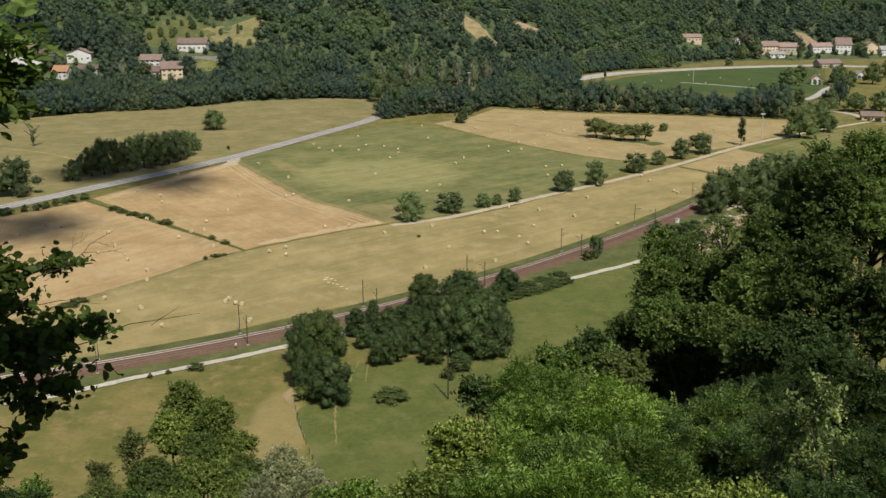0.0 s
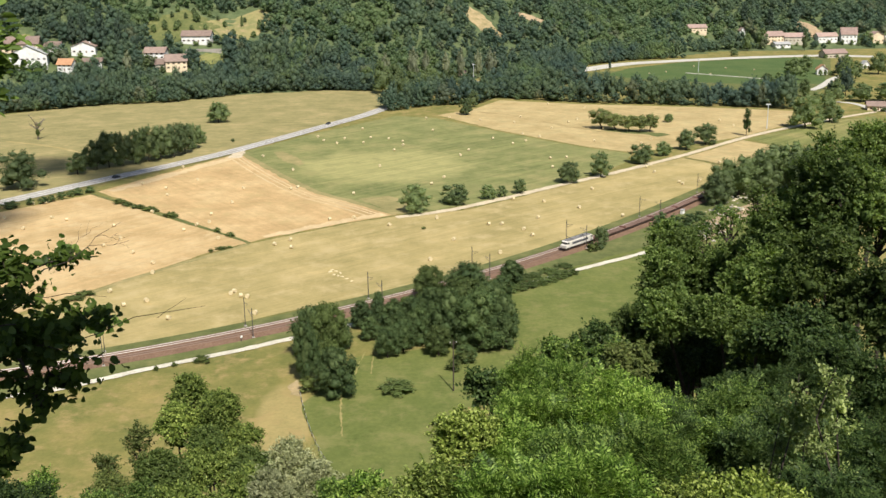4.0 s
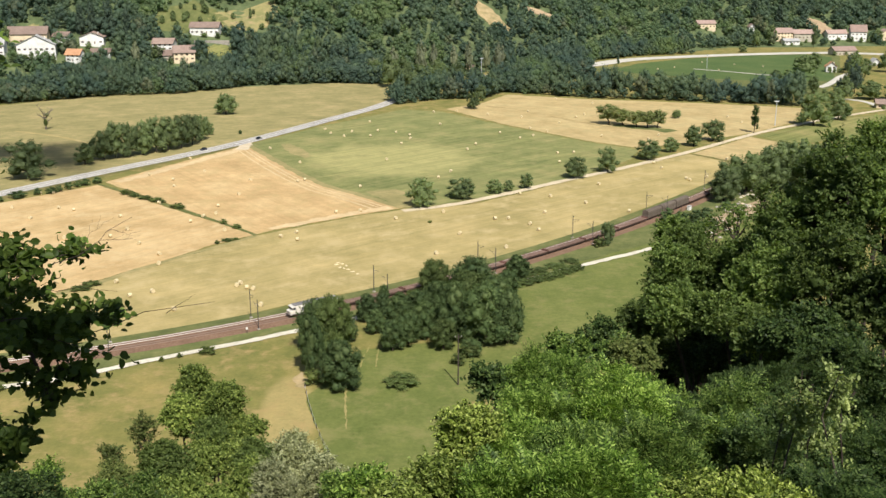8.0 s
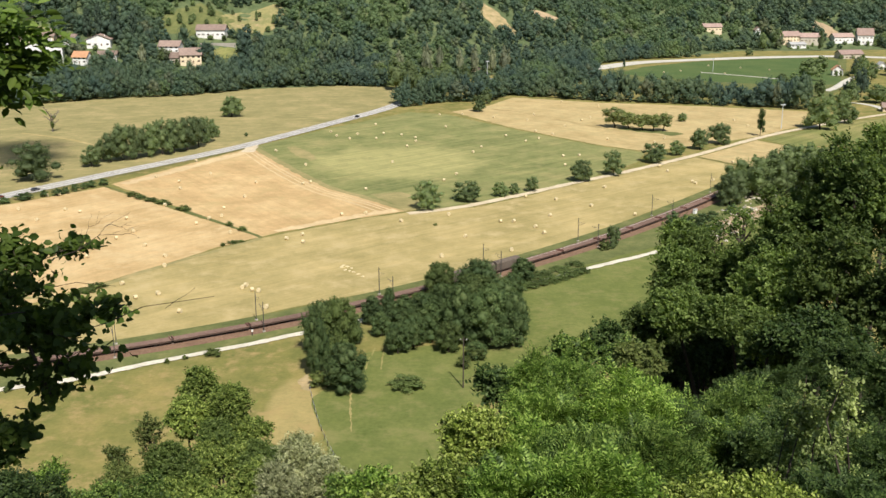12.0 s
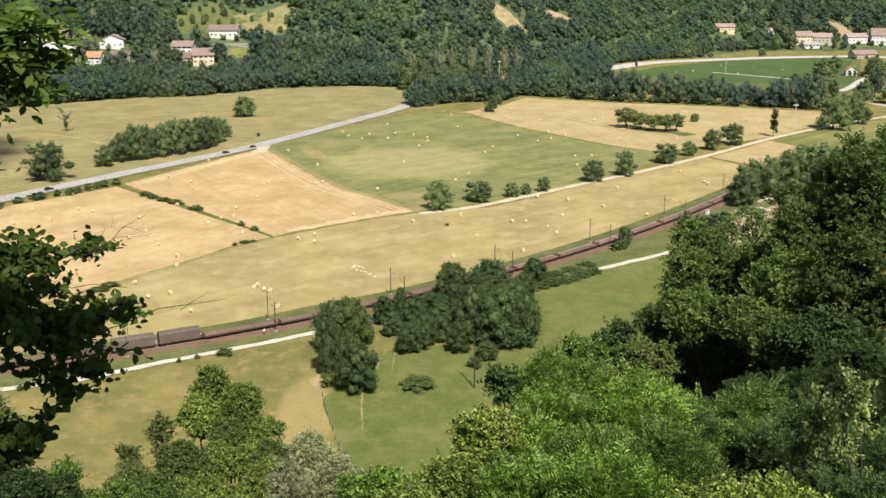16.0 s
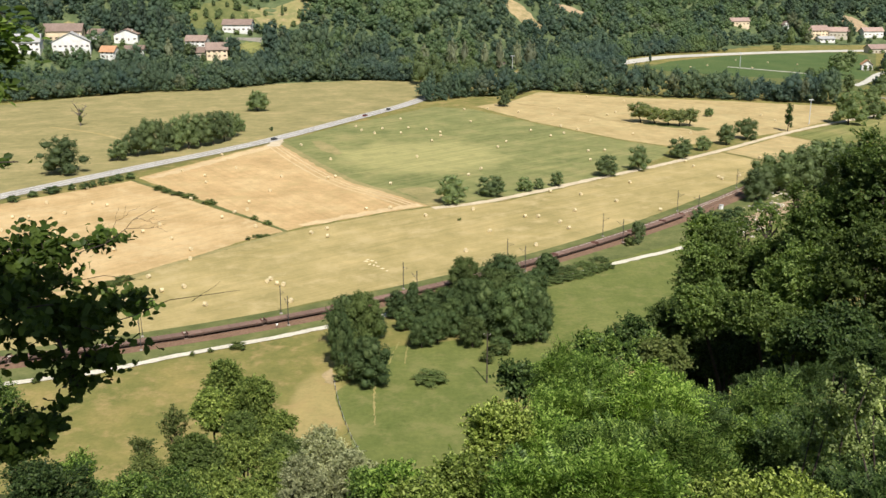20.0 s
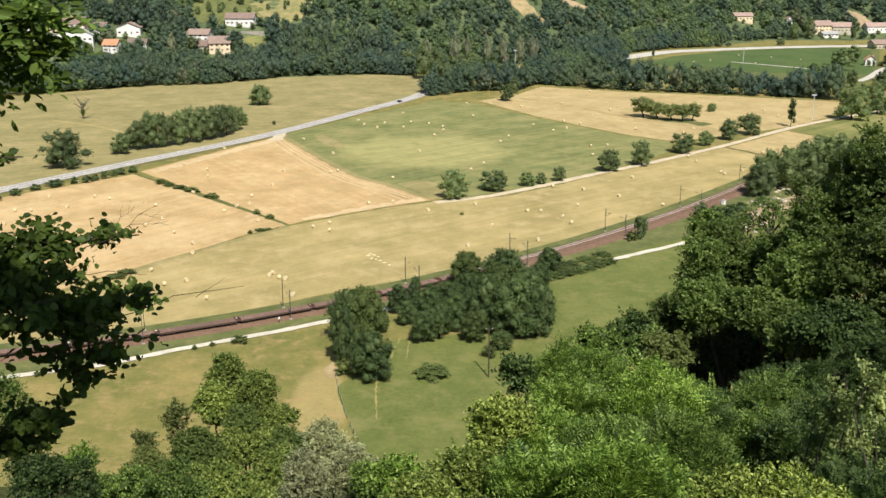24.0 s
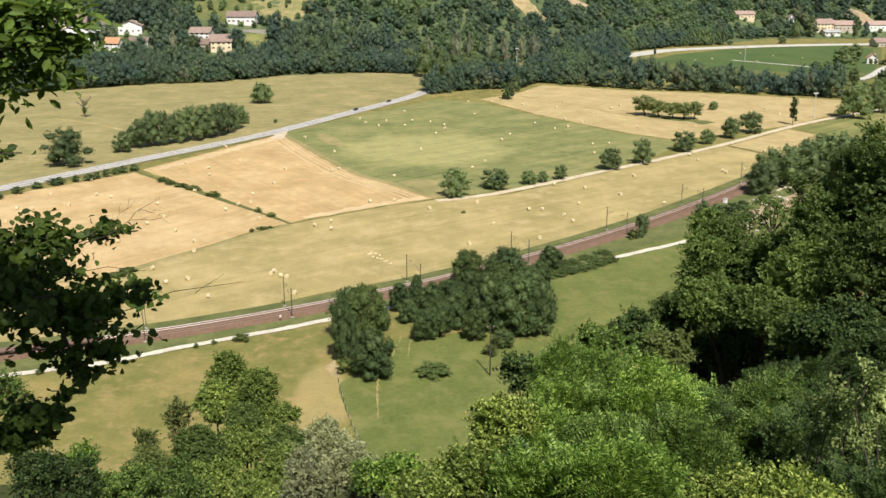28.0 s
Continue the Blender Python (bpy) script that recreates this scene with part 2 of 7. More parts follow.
LEAF_FOOT = leafy("leaf_light_ash", (0.072, 0.112, 0.026), (0.156, 0.212, 0.050), (0.350, 0.415, 0.120), 0.32, 0.25)
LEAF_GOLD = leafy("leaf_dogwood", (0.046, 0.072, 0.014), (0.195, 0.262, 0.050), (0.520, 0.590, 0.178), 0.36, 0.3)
LEAF_POPLAR = leafy("leaf_young_poplar", (0.120, 0.165, 0.050), (0.250, 0.305, 0.112), (0.480, 0.540, 0.245), 0.42, 0.2)
LEAF_OLIVE = leafy("leaf_olive", (0.07, 0.095, 0.03), (0.115, 0.145, 0.046), (0.17, 0.195, 0.07), 0.3)
LEAF_COPSE_PALE = leafy("leaf_copse_pale", (0.094, 0.134, 0.050), (0.140, 0.184, 0.068), (0.196, 0.242, 0.098), 0.4, 0.2)
# far leaf colours are lifted and blued to imitate distance haze
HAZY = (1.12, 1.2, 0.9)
HAZED_LEAVES = (
    leafy("leaf_hazed_dark", (0.104, 0.152, 0.130), (0.120, 0.170, 0.141), (0.136, 0.186, 0.150), 0.55, 0.05, 0.0, 0.45, HAZY),
    leafy("leaf_hazed_green", (0.124, 0.174, 0.128), (0.142, 0.194, 0.139), (0.162, 0.214, 0.150), 0.55, 0.05, 0.0, 0.5, HAZY),
    leafy("leaf_hazed_bright", (0.160, 0.218, 0.124), (0.182, 0.244, 0.136), (0.206, 0.270, 0.150), 0.55, 0.05, 0.0, 0.45, HAZY),
    leafy("leaf_hazed_olive", (0.168, 0.194, 0.140), (0.190, 0.214, 0.154), (0.214, 0.236, 0.170), 0.55, 0.05, 0.0, 0.45, HAZY))

# ---- building helpers ----


def link_mesh(name, verts, faces, mat, smooth=False):
    me = bpy.data.meshes.new(name)
    verts = np.asarray(verts, dtype=np.float32)
    faces = np.asarray(faces, dtype=np.int32)
    k = faces.shape[1]
    me.vertices.add(len(verts))
    me.vertices.foreach_set("co", verts.ravel())
    me.loops.add(faces.size)
    me.loops.foreach_set("vertex_index", faces.ravel())
    me.polygons.add(len(faces))
    me.polygons.foreach_set("loop_start", np.arange(0, faces.size, k, dtype=np.int32))
    me.update(calc_edges=True)
    if smooth:
        me.polygons.foreach_set("use_smooth", np.ones(len(faces), dtype=bool))
    me.materials.append(mat)
    return me


def part(name, bm, mat, parent, label=""):
    """Links a bmesh, or a ready mesh, as one mesh object under a thing or a part."""
    if isinstance(bm, bmesh.types.BMesh):
        me = bpy.data.meshes.new(name)
        bm.to_mesh(me)
        bm.free()
        me.materials.append(mat)
    else:
        me = bm
    ob = new(name, me)
    ob.parent = parent
    if label:
        ob["label"] = label
    return ob


def empty(name, m=None, label="", category="", group="", kind=""):
    ob = new(name)
    if m is not None:
        ob.matrix_world = m
    return tagged(ob, label, category, group, kind)


def box(bm, x0, x1, y0, y1, z0, z1, bevel=0.0):
    made = bmesh.ops.create_cube(bm, size=1.0, matrix=Matrix.LocRotScale(((x0 + x1) / 2, (y0 + y1) / 2, (z0 + z1) / 2), None, (x1 - x0, y1 - y0, z1 - z0)))
    if bevel:
        edges = list({e for v in made["verts"] for e in v.link_edges})
        bmesh.ops.bevel(bm, geom=edges, offset=bevel, segments=1, affect="EDGES")
    return bm


def tube(bm, a, b, r0, r1, sides=8):
    a, b = Vector(a), Vector(b)
    turn = (b - a).to_track_quat("Z", "Y").to_matrix().to_4x4()
    bmesh.ops.create_cone(bm, cap_ends=True, segments=sides, radius1=r0, radius2=r1, depth=(b - a).length, matrix=Matrix.Translation((a + b) / 2) @ turn)
    return bm


def smooth(a, b, v):
    k = min(1.0, max(0.0, (v - a) / (b - a)))
    return k * k * (3 - 2 * k)


HILL_FOOT = ((-900, 700), (-400, 800), (-180, 880), (-20, 930), (120, 1060), (250, 1190), (420, 1300), (700, 1310), (1500, 1250))


def hill_foot(x):
    """Where the far hill begins, for each x."""
    if x <= HILL_FOOT[0][0]:
        return HILL_FOOT[0][1]
    for (x0, y0), (x1, y1) in zip(HILL_FOOT, HILL_FOOT[1:]):
        if x <= x1:
            return y0 + (y1 - y0) * (x - x0) / (x1 - x0)
    return HILL_FOOT[-1][1]


def terrain(x, y):
    """Height of the ground: the steep near slope, the flat valley, the far hill."""
    z = 0.0
    foot = 168 + 0.42 * max(0.0, x - 8) - 0.05 * max(0.0, -x - 100)
    u = y / foot
    if u < 1:
        if u < 0:
            z = 102.4 - 40 * u
        else:
            z = 102.4 * (1 - u) ** 1.25
            z += 0.5 * math.sin(x * 0.31) * math.sin(y * 0.23) * smooth(0.0, 0.1, u) * smooth(1.0, 0.85, u)
    v = y - hill_foot(x)
    if v > 0:
        z += 0.36 * v * smooth(0, 60, v) + 5 * math.sin(x * 0.013 + 1) * smooth(40, 200, v) + 3 * math.sin(x * 0.05 + y * 0.03) * smooth(30, 120, v)
    return z


# ---- the ground ----


def spaced(stops):
    out = []
    for a, b, step in stops:
        out += list(np.arange(a, b, step))
    return out + [stops[-1][1]]


def build_ground():
    xs = spaced(((-3200, -800, 200), (-800, -160, 20), (-160, 200, 5), (200, 800, 20), (800, 3200, 200)))
    ys = spaced(((-900, -40, 60), (-40, 260, 5), (260, 700, 40), (700, 1600, 12), (1600, 4200, 200)))
    verts = [(x, y, terrain(x, y)) for y in ys for x in xs]
    w = len(xs)
    faces = [(j * w + i, j * w + i + 1, (j + 1) * w + i + 1, (j + 1) * w + i) for j in range(len(ys) - 1) for i in range(w - 1)]
    ob = new("ground", link_mesh("ground", verts, faces, GRASS, True))
    tagged(ob, "valley floor of dry green meadow grass rising to wooded slopes", "ground", kind="structure")
    me = ob.data
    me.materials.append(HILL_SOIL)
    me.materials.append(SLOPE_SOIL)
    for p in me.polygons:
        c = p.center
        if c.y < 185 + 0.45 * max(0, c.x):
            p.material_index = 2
        elif c.y > hill_foot(c.x) - 10:
            p.material_index = 1


build_ground()


def ragged(points, step, jitter, seed, closed=True):
    """The outline with its edges cut into steps and made uneven."""
    rng = random.Random(seed)
    out = []
    n = len(points)
    for i in range(n if closed else n - 1):
        a, b = Vector(points[i]), Vector(points[(i + 1) % n])
        k = max(1, int((b - a).length / step))
        side = Vector((-(b - a).y, (b - a).x)).normalized()
        for j in range(k):
            p = a.lerp(b, j / k)
            out.append(p + side * rng.uniform(-jitter, jitter) if j else p)
    if not closed:
        out.append(Vector(points[-1]))
    return out


def field(name, points, mat, z, label, jitter=0.5, step=4.0):
    bm = bmesh.new()
    loop = [bm.verts.new((p.x, p.y, z)) for p in ragged(points, step, jitter, len(name))]
    f = bm.faces.new(loop)
    if f.normal.z < 0 or f.calc_area() and sum((loop[i - 1].co.x * v.co.y - v.co.x * loop[i - 1].co.y) for i, v in enumerate(loop)) < 0:
        f.normal_flip()
    bmesh.ops.triangulate(bm, faces=bm.faces[:])
    me = bpy.data.meshes.new(name)
    bm.to_mesh(me)
    bm.free()
    me.materials.append(mat)
    return tagged(new(name, me), label, "field", kind="structure")


def strip(name, points, width, mat, z, label, category, jitter=0.15, step=5.0, offset=0.0):
    """A road or path of that width along a line."""
    rng = random.Random(len(points))
    line = smooth_line(points, step)
    verts = []
    for i, p in enumerate(line):
        d = (line[min(i + 1, len(line) - 1)] - line[max(i - 1, 0)]).normalized()
        n = Vector((-d.y, d.x))
        for s in (-1, 1):
            q = p + n * (offset + s * (width / 2 + rng.uniform(-jitter, jitter)))
            verts.append((q.x, q.y, z))
    faces = [(2 * i, 2 * i + 1, 2 * i + 3, 2 * i + 2)[::-1] for i in range(len(line) - 1)]
    return tagged(new(name, link_mesh(name, verts, faces, mat)), label, category, kind="structure")


def smooth_line(points, step):
    """A smooth line through the points, in even steps."""
    pts = [Vector(p[:2]) for p in points]
    pts = [2 * pts[0] - pts[1]] + pts + [2 * pts[-1] - pts[-2]]
    out = []
    for i in range(1, len(pts) - 2):
        a, b, c, d = pts[i - 1:i + 3]
        k = max(1, round((c - b).length / step))
        for j in range(k):
            t = j / k
            out.append(0.5 * (2 * b + (c - a) * t + (2 * a - 5 * b + 4 * c - d) * t * t + (3 * b - a - 3 * c + d) * t ** 3))
    return out + [pts[-2]]


field("field_far_meadow", [(-353.1, 603.9), (-341.7, 694.4), (-330.1, 759.2), (-288.8, 797.8), (-250.5, 833.0), (-182.2, 859.5), (-127.8, 913.2), (-73.1, 922.0), (-19.4, 904.5), (-8.3, 787.8), (-55.5, 691.8), (-97.3, 611.9), (-159.9, 511.0), (-199.7, 447.3), (-226.7, 401.6)], GRASS_FAR, 0.06, "pale olive meadow of dry grass below the woods", 0.8)
field("field_stubble_west", [(-222.0, 392.6), (-196.0, 438.5), (-151.2, 488.8), (-61.2, 391.7), (-74.9, 378.2), (-92.6, 352.0), (-115.2, 321.5), (-134.8, 292.0), (-155.6, 266.1)], STUBBLE, 0.06, "harvested pale straw stubble field with round bales")
field("field_stubble_middle", [(-149.2, 495.5), (-95.5, 600.0), (-74.1, 551.2), (-57.2, 513.9), (-39.3, 481.0), (-22.0, 460.0), (-3.0, 435.3), (-22.7, 422.8), (-51.6, 401.6), (-60.7, 392.6)], STUBBLE_MID, 0.07, "harvested golden stubble field sloping to a point")
field("field_green", [(-94.7, 601.9), (-54.1, 674.3), (-3.7, 747.1), (24.8, 732.5), (61.9, 669.4), (106.5, 601.9), (132.8, 575.5), (121.4, 544.7), (76.4, 488.8), (52.1, 468.4), (4.0, 434.2), (-2.5, 436.3), (-22.0, 461.2), (-39.5, 483.6), (-56.6, 516.8), (-73.6, 554.6)], GREEN_FIELD, 0.08, "mown green hay field with round bales", 0.6)
field("field_dry_patch", [(-75.7, 599.5), (-69.6, 600.6), (-61.1, 583.0), (-54.1, 560.6), (-57.3, 555.0), (-65.0, 568.0), (-71.6, 583.4)], GRASS_FAR, 0.12, "dry tan patch of the hay field beside the road", 1.0, 3.0)
field("field_stubble_far", [(27.4, 747.1), (56.5, 778.0), (80.7, 829.3), (139.6, 797.8), (220.7, 771.6), (290.5, 741.2), (262.4, 676.7), (217.2, 630.7), (169.6, 598.0), (133.6, 579.2), (107.2, 605.9), (62.4, 674.3)], STUBBLE_FAR, 0.09, "far golden stubble field below a belt of trees")
field("field_long", [(-154.2, 257.7), (-133.1, 287.9), (-114.2, 318.5), (-91.9, 349.2), (-61.0, 390.4), (-22.6, 421.3), (-2.2, 432.1), (29.2, 441.8), (76.0, 486.2), (157.6, 559.7), (171.1, 536.6), (178.4, 519.8), (163.2, 501.0), (145.6, 481.0), (102.1, 430.0), (45.4, 363.9), (-12.0, 321.5), (-40.0, 304.2), (-73.6, 280.6), (-99.1, 262.7), (-127.1, 239.3)], STUBBLE_OLIVE, 0.06, "long strip of mown straw-coloured hay field beside the railway")
field("field_stubble_small", [(160.3, 561.4), (210.9, 616.0), (225.7, 588.4), (201.2, 544.7), (182.2, 524.3), (172.6, 541.4)], STUBBLE_FAR, 0.07, "small orange stubble field at the bend of the railway")
field("field_verge_east", [(215.4, 620.2), (290.0, 684.2), (336.8, 707.6), (294.1, 614.0), (226.4, 588.4)], GRASS_MOWN, 0.08, "green grass strip beside the farm track")
field("field_lush", [(22.2, 313.8), (38.4, 327.8), (60.1, 350.6), (89.6, 373.3), (127.7, 408.1), (184.6, 453.0), (120.2, 284.5), (69.7, 266.1), (32.3, 249.7), (13.2, 228.3), (6.6, 191.6), (-15.9, 191.6), (-26.0, 235.1), (-21.2, 245.9), (-13.3, 266.1), (10.7, 272.7)], GRASS_LUSH, 0.05, "lush green meadow below the wooded slope", 0.7)
field("sports_field", [(205.1, 1020.5), (243.5, 1085.0), (315.2, 1144.0), (391.8, 1174.0), (462.0, 1188.0), (478.8, 1150.0), (385.4, 913.2), (312.8, 922.0), (264.4, 949.6), (220.7, 988.9)], SPORT, 0.05, "bright green sports field ringed by a road")
field("field_sports_edge", [(186.5, 1042.7), (246.1, 1065.9), (398.8, 1183.8), (502.4, 1183.8), (390.4, 913.2), (343.4, 833.0), (268.7, 815.0), (211.3, 922.0), (179.0, 968.9)], GRASS_BANK, 0.03, "grassy margin round the sports field")
strip("farm_track", [(-2.9, 430.0), (19.1, 440.7), (46.2, 462.4), (76.6, 490.2), (117.4, 525.8), (161.6, 568.4), (212.6, 622.2), (251.7, 657.6), (301.0, 697.0), (346.9, 729.6)], 4.5, DIRT, 0.16, "pale dirt farm track between two hay fields", "track", 0.4)
strip("main_road", [(-244.2, 380.6), (-223.2, 417.8), (-202.1, 453.0), (-161.2, 515.3), (-125.4, 566.6), (-97.3, 611.9), (-55.7, 694.4), (-26.7, 753.1), (-6.3, 808.1)], 10.6, ASPHALT, 0.22, "grey two-lane country road along the fields", "road", 0.05)
strip("side_road", [(110.4, 999.2), (127.3, 1026.0), (157.9, 1042.7), (191.6, 1071.8), (244.7, 1128.4), (315.5, 1162.4), (401.2, 1191.1), (498.4, 1206.0), (554.2, 1183.8)], 24.0, PALE_ROAD, 0.2, "pale road curving past the sports field", "road", 0.1)
strip("village_lane", [(353.0, 866.0, -0.0, 0.5, 0.5), (373.6, 894.5, -0.1, 0.5, 0.5), (408.4, 953.0, -0.0, 0.5, 0.5), (433.9, 986.8, -0.0, 0.5, 0.5)], 7.0, PALE_ROAD, 0.15, "pale lane between village gardens", "lane", 0.2)
strip("village_lane_east", [(342.3, 789.7, -0.0, 0.4, 0.5), (351.6, 774.6, -0.0, 0.4, 0.5), (352.9, 738.4, -0.0, 0.4, 0.5), (367.5, 707.5, -0.1, 0.4, 0.5)], 6.0, PALE_ROAD, 0.15, "pale lane at the edge of the village", "lane", 0.2)
strip("sports_path", [(288.0, 1026.0), (316.6, 996.0), (336.0, 974.0), (352.0, 956.0)], 4.0, PALE_ROAD, 0.18, "pale worn path beside the sports field", "path", 0.3)
strip("gravel_path", [(-131.4, 230.7), (-109.7, 240.8), (-98.9, 244.8), (-87.2, 249.7), (-74.4, 257.7), (-60.6, 265.7), (-46.0, 273.6), (-33.9, 281.1), (-4.2, 299.3), (33.2, 323.4), (60.0, 343.6), (87.3, 363.1), (108.5, 379.8), (122.4, 390.0)], 2.7, GRAVEL, 0.2, "white gravel path beside the railway", "path", 0.25, 3.0)

# ---- the railway ----


def rail_points():
    """The middle of the far track, in even steps of two metres, from west to east."""
    pts = []
    x, y = -900.0, 156.25
    while x < 1100:
        if x < -115:
            a = math.atan(0.12 + 0.2256 * min(1, max(0, (x + 175) / 60)))
        elif x < 140:
            a = math.atan(0.7587 + 0.003592 * x)
        else:
            a = math.atan(1.2616) - min(0.56, (x - 140) * 0.0035)
        pts.append(Vector((x, y)))
        x += 2 * math.cos(a)
        y += 2 * math.sin(a)
    return pts


RAIL = rail_points()


def rail_at(s, off):
    """The place and heading s metres along the line, off metres towards the valley side."""
    i = min(len(RAIL) - 2, max(0, int(s / 2)))
    p = RAIL[i].lerp(RAIL[i + 1], s / 2 - i)
    j0, j1 = RAIL[max(0, i - 2)], RAIL[min(len(RAIL) - 1, i + 3)]
    d = (j1 - j0).normalized()
    return p + Vector((d.y, -d.x)) * off, math.atan2(d.y, d.x)


def rail_s(x):
    """Metres along the line at that x."""
    return 2 * next(i for i, p in enumerate(RAIL) if p.x >= x)


FAR_TRACK, NEAR_TRACK = -0.2, 3.5


def along(profile, s0, s1, step):
    """A sheet drawn along the line: profile is a row of (offset, height)."""
    ss = np.arange(s0, s1, step)
    verts, k = [], len(profile)
    for s in ss:
        for off, z in profile:
            p, _ = rail_at(s, off)
            verts.append((p.x, p.y, z))
    faces = [(i * k + j, i * k + j + 1, (i + 1) * k + j + 1, (i + 1) * k + j)[::-1] for i in range(len(ss) - 1) for j in range(k - 1)]
    return verts, faces


BANK_RIM = ((-900, 17), (-131, 18.5), (-87, 14.8), (-46, 11.7), (-4, 12.4), (33, 16.2), (60, 18.8), (87, 23.6), (108, 27), (122, 30), (200, 40))  # x, metres from the tracks


def build_railway():
    a, b = 0, 2200
    ob = new("railway_verge", link_mesh("railway_verge", *along(((-8.5, 0.09), (-5.5, 0.2), (-2.6, 0.35)), a, b, 6), GRASS_BANK))
    tagged(ob, "rough green grass verge along the railway", "verge", kind="structure")
    ss = np.arange(a, b, 5.0)
    verts = []
    for s in ss:
        rim = np.interp(rail_at(s, 0)[0].x, *zip(*BANK_RIM)) + 0.5 * math.sin(s * 0.31) + 0.3 * math.sin(s * 0.83)
        for off, z in ((7.0, 0.36), (8.6, 0.26), (rim * 0.5 + 4.6, 0.16), (rim, 0.10)):
            q, _ = rail_at(s, off)
            verts.append((q.x, q.y, z))
    faces = [(4 * i + j + 4, 4 * i + j + 5, 4 * i + j + 1, 4 * i + j) for i in range(len(ss) - 1) for j in range(3)]
    ob = new("railway_bank", link_mesh("railway_bank", verts, faces, GRASS_BANK))
    tagged(ob, "green weedy bank between the tracks and the gravel path", "verge", kind="structure")
    bed = new("railway_bed", link_mesh("railway_bed", *along(((-3.0, 0.36), (-1.9, 0.78), (1.6, 0.82), (5.2, 0.78), (7.2, 0.36)), a, b, 4), BALLAST))
    tagged(bed, "rust-brown ballast bed of a double-track railway", "railway bed", kind="structure")
    for c in (FAR_TRACK, NEAR_TRACK):
        track = empty("railway_track", None, "pair of rusty steel rails on dusty wooden sleepers", "railway track", "tracks", "structure")
        for g in (-0.75, 0.75):
            part("rail", link_mesh("rail", *along(((c + g - 0.06, 0.8), (c + g - 0.04, 1.0), (c + g + 0.04, 1.0), (c + g + 0.06, 0.8)), a, b, 4), RAIL_GLINT if c < 0 else RAIL_STEEL), None, track)
        verts, faces = [], []
        for s in np.arange(rail_s(-130), rail_s(150), 0.6):
            p, h = rail_at(s, c)
            d, n = Vector((math.cos(h), math.sin(h))), Vector((math.sin(h), -math.cos(h)))
            k = len(verts)
            for z in (0.7, 0.86):
                for e, f in ((-1, -1), (1, -1), (1, 1), (-1, 1)):
                    q = p + d * 0.13 * e + n * 1.25 * f
                    verts.append((q.x, q.y, z))
            faces += [(k + 4, k + 5, k + 6, k + 7), (k, k + 1, k + 5, k + 4), (k + 1, k + 2, k + 6, k + 5), (k + 2, k + 3, k + 7, k + 6), (k + 3, k, k + 4, k + 7)]
        tagged(part("sleepers", link_mesh("sleepers", verts, faces, SLEEPER), None, track), kind="stuff")


build_railway()

# ---- foliage ----
GOLD = math.pi * (3 - math.sqrt(5))


def sphere_dirs(n, rng):
    v = rng.normal(size=(n, 3))
    return v / np.linalg.norm(v, axis=1)[:, None]


def leaf_quads(c, nrm, size, rng, ratio=0.6, bend=0.25, along_dir=None):
    """Diamond leaves at c, facing nrm, each bent along its midrib."""
    n = len(c)
    r = rng.normal(size=(n, 3)) if along_dir is None else along_dir
    u = np.cross(nrm, r)
    u /= np.linalg.norm(u, axis=1)[:, None] + 1e-9
    w = np.cross(u, nrm)
    L = (size * rng.uniform(0.65, 1.25, n))[:, None]
    verts = np.empty((n, 4, 3))
    verts[:, 0] = c - w * L * 0.5
    verts[:, 1] = c + u * L * ratio * 0.5 + nrm * L * bend * 0.3
    verts[:, 2] = c + w * L * 0.5 - nrm * L * bend * 0.2
    verts[:, 3] = c - u * L * ratio * 0.5 + nrm * L * bend * 0.3
    return verts.reshape(-1, 3), np.arange(n * 4).reshape(n, 4)


ICO = {}


def ico(level):
    if level not in ICO:
        bm = bmesh.new()
        bmesh.ops.create_icosphere(bm, subdivisions=level, radius=1)
        ICO[level] = (np.array([v.co[:] for v in bm.verts]), np.array([[v.index for v in f.verts] for f in bm.faces]))
        bm.free()
    return ICO[level]


def crown_arrays(lobes, clumps, per_clump, leaf, rng, spread=0.22, core=0.72, core_level=2, low=-0.55, ruffle=0.8):
    """Foliage of a crown: round lobes (x, y, z, rx, rz), each with tufts of leaves on and below its surface, round a denser heart."""
    lobes = np.asarray(lobes, dtype=float)
    weight = lobes[:, 3] ** 2
    pick = rng.choice(len(lobes), clumps, p=weight / weight.sum())
    d = sphere_dirs(clumps, rng)
    d[:, 2] = np.where(d[:, 2] < low, -d[:, 2], d[:, 2])
    rad = np.stack([lobes[pick, 3], lobes[pick, 3], lobes[pick, 4]], 1)
    at = lobes[pick, :3] + d * rad * rng.uniform(0.72, 1.08, clumps)[:, None]
    i = np.repeat(np.arange(clumps), per_clump)
    size = np.repeat(rad.mean(1), per_clump)[:, None] * spread
    off = rng.normal(size=(len(i), 3)) * size * np.array((0.8, 0.8, 0.5))
    c = at[i] + off
    nrm = d[i] * 0.7 + sphere_dirs(len(i), rng) * ruffle + np.array((0, 0, 0.45))
    nrm /= np.linalg.norm(nrm, axis=1)[:, None]
    v, f = leaf_quads(c, nrm, leaf, rng)
    if core:
        cv, cf = ico(core_level)
        for lb in lobes:
            k = 1 + 0.13 * np.sin(cv @ rng.normal(size=3) * 4 + 1) + 0.1 * np.sin(cv @ rng.normal(size=3) * 7)
            w = cv * k[:, None] * core * np.array((lb[3], lb[3], lb[4])) + lb[:3]
            q = cf
            f = np.vstack([f, np.stack([q[:, 0], q[:, 1], q[:, 2], q[:, 2]], 1) + len(v)])
            v = np.vstack([v, w])
    return v, f


def crown_mesh(name, mat, *args, **kw):
    return crown_from(name, mat, *crown_arrays(*args, **kw))


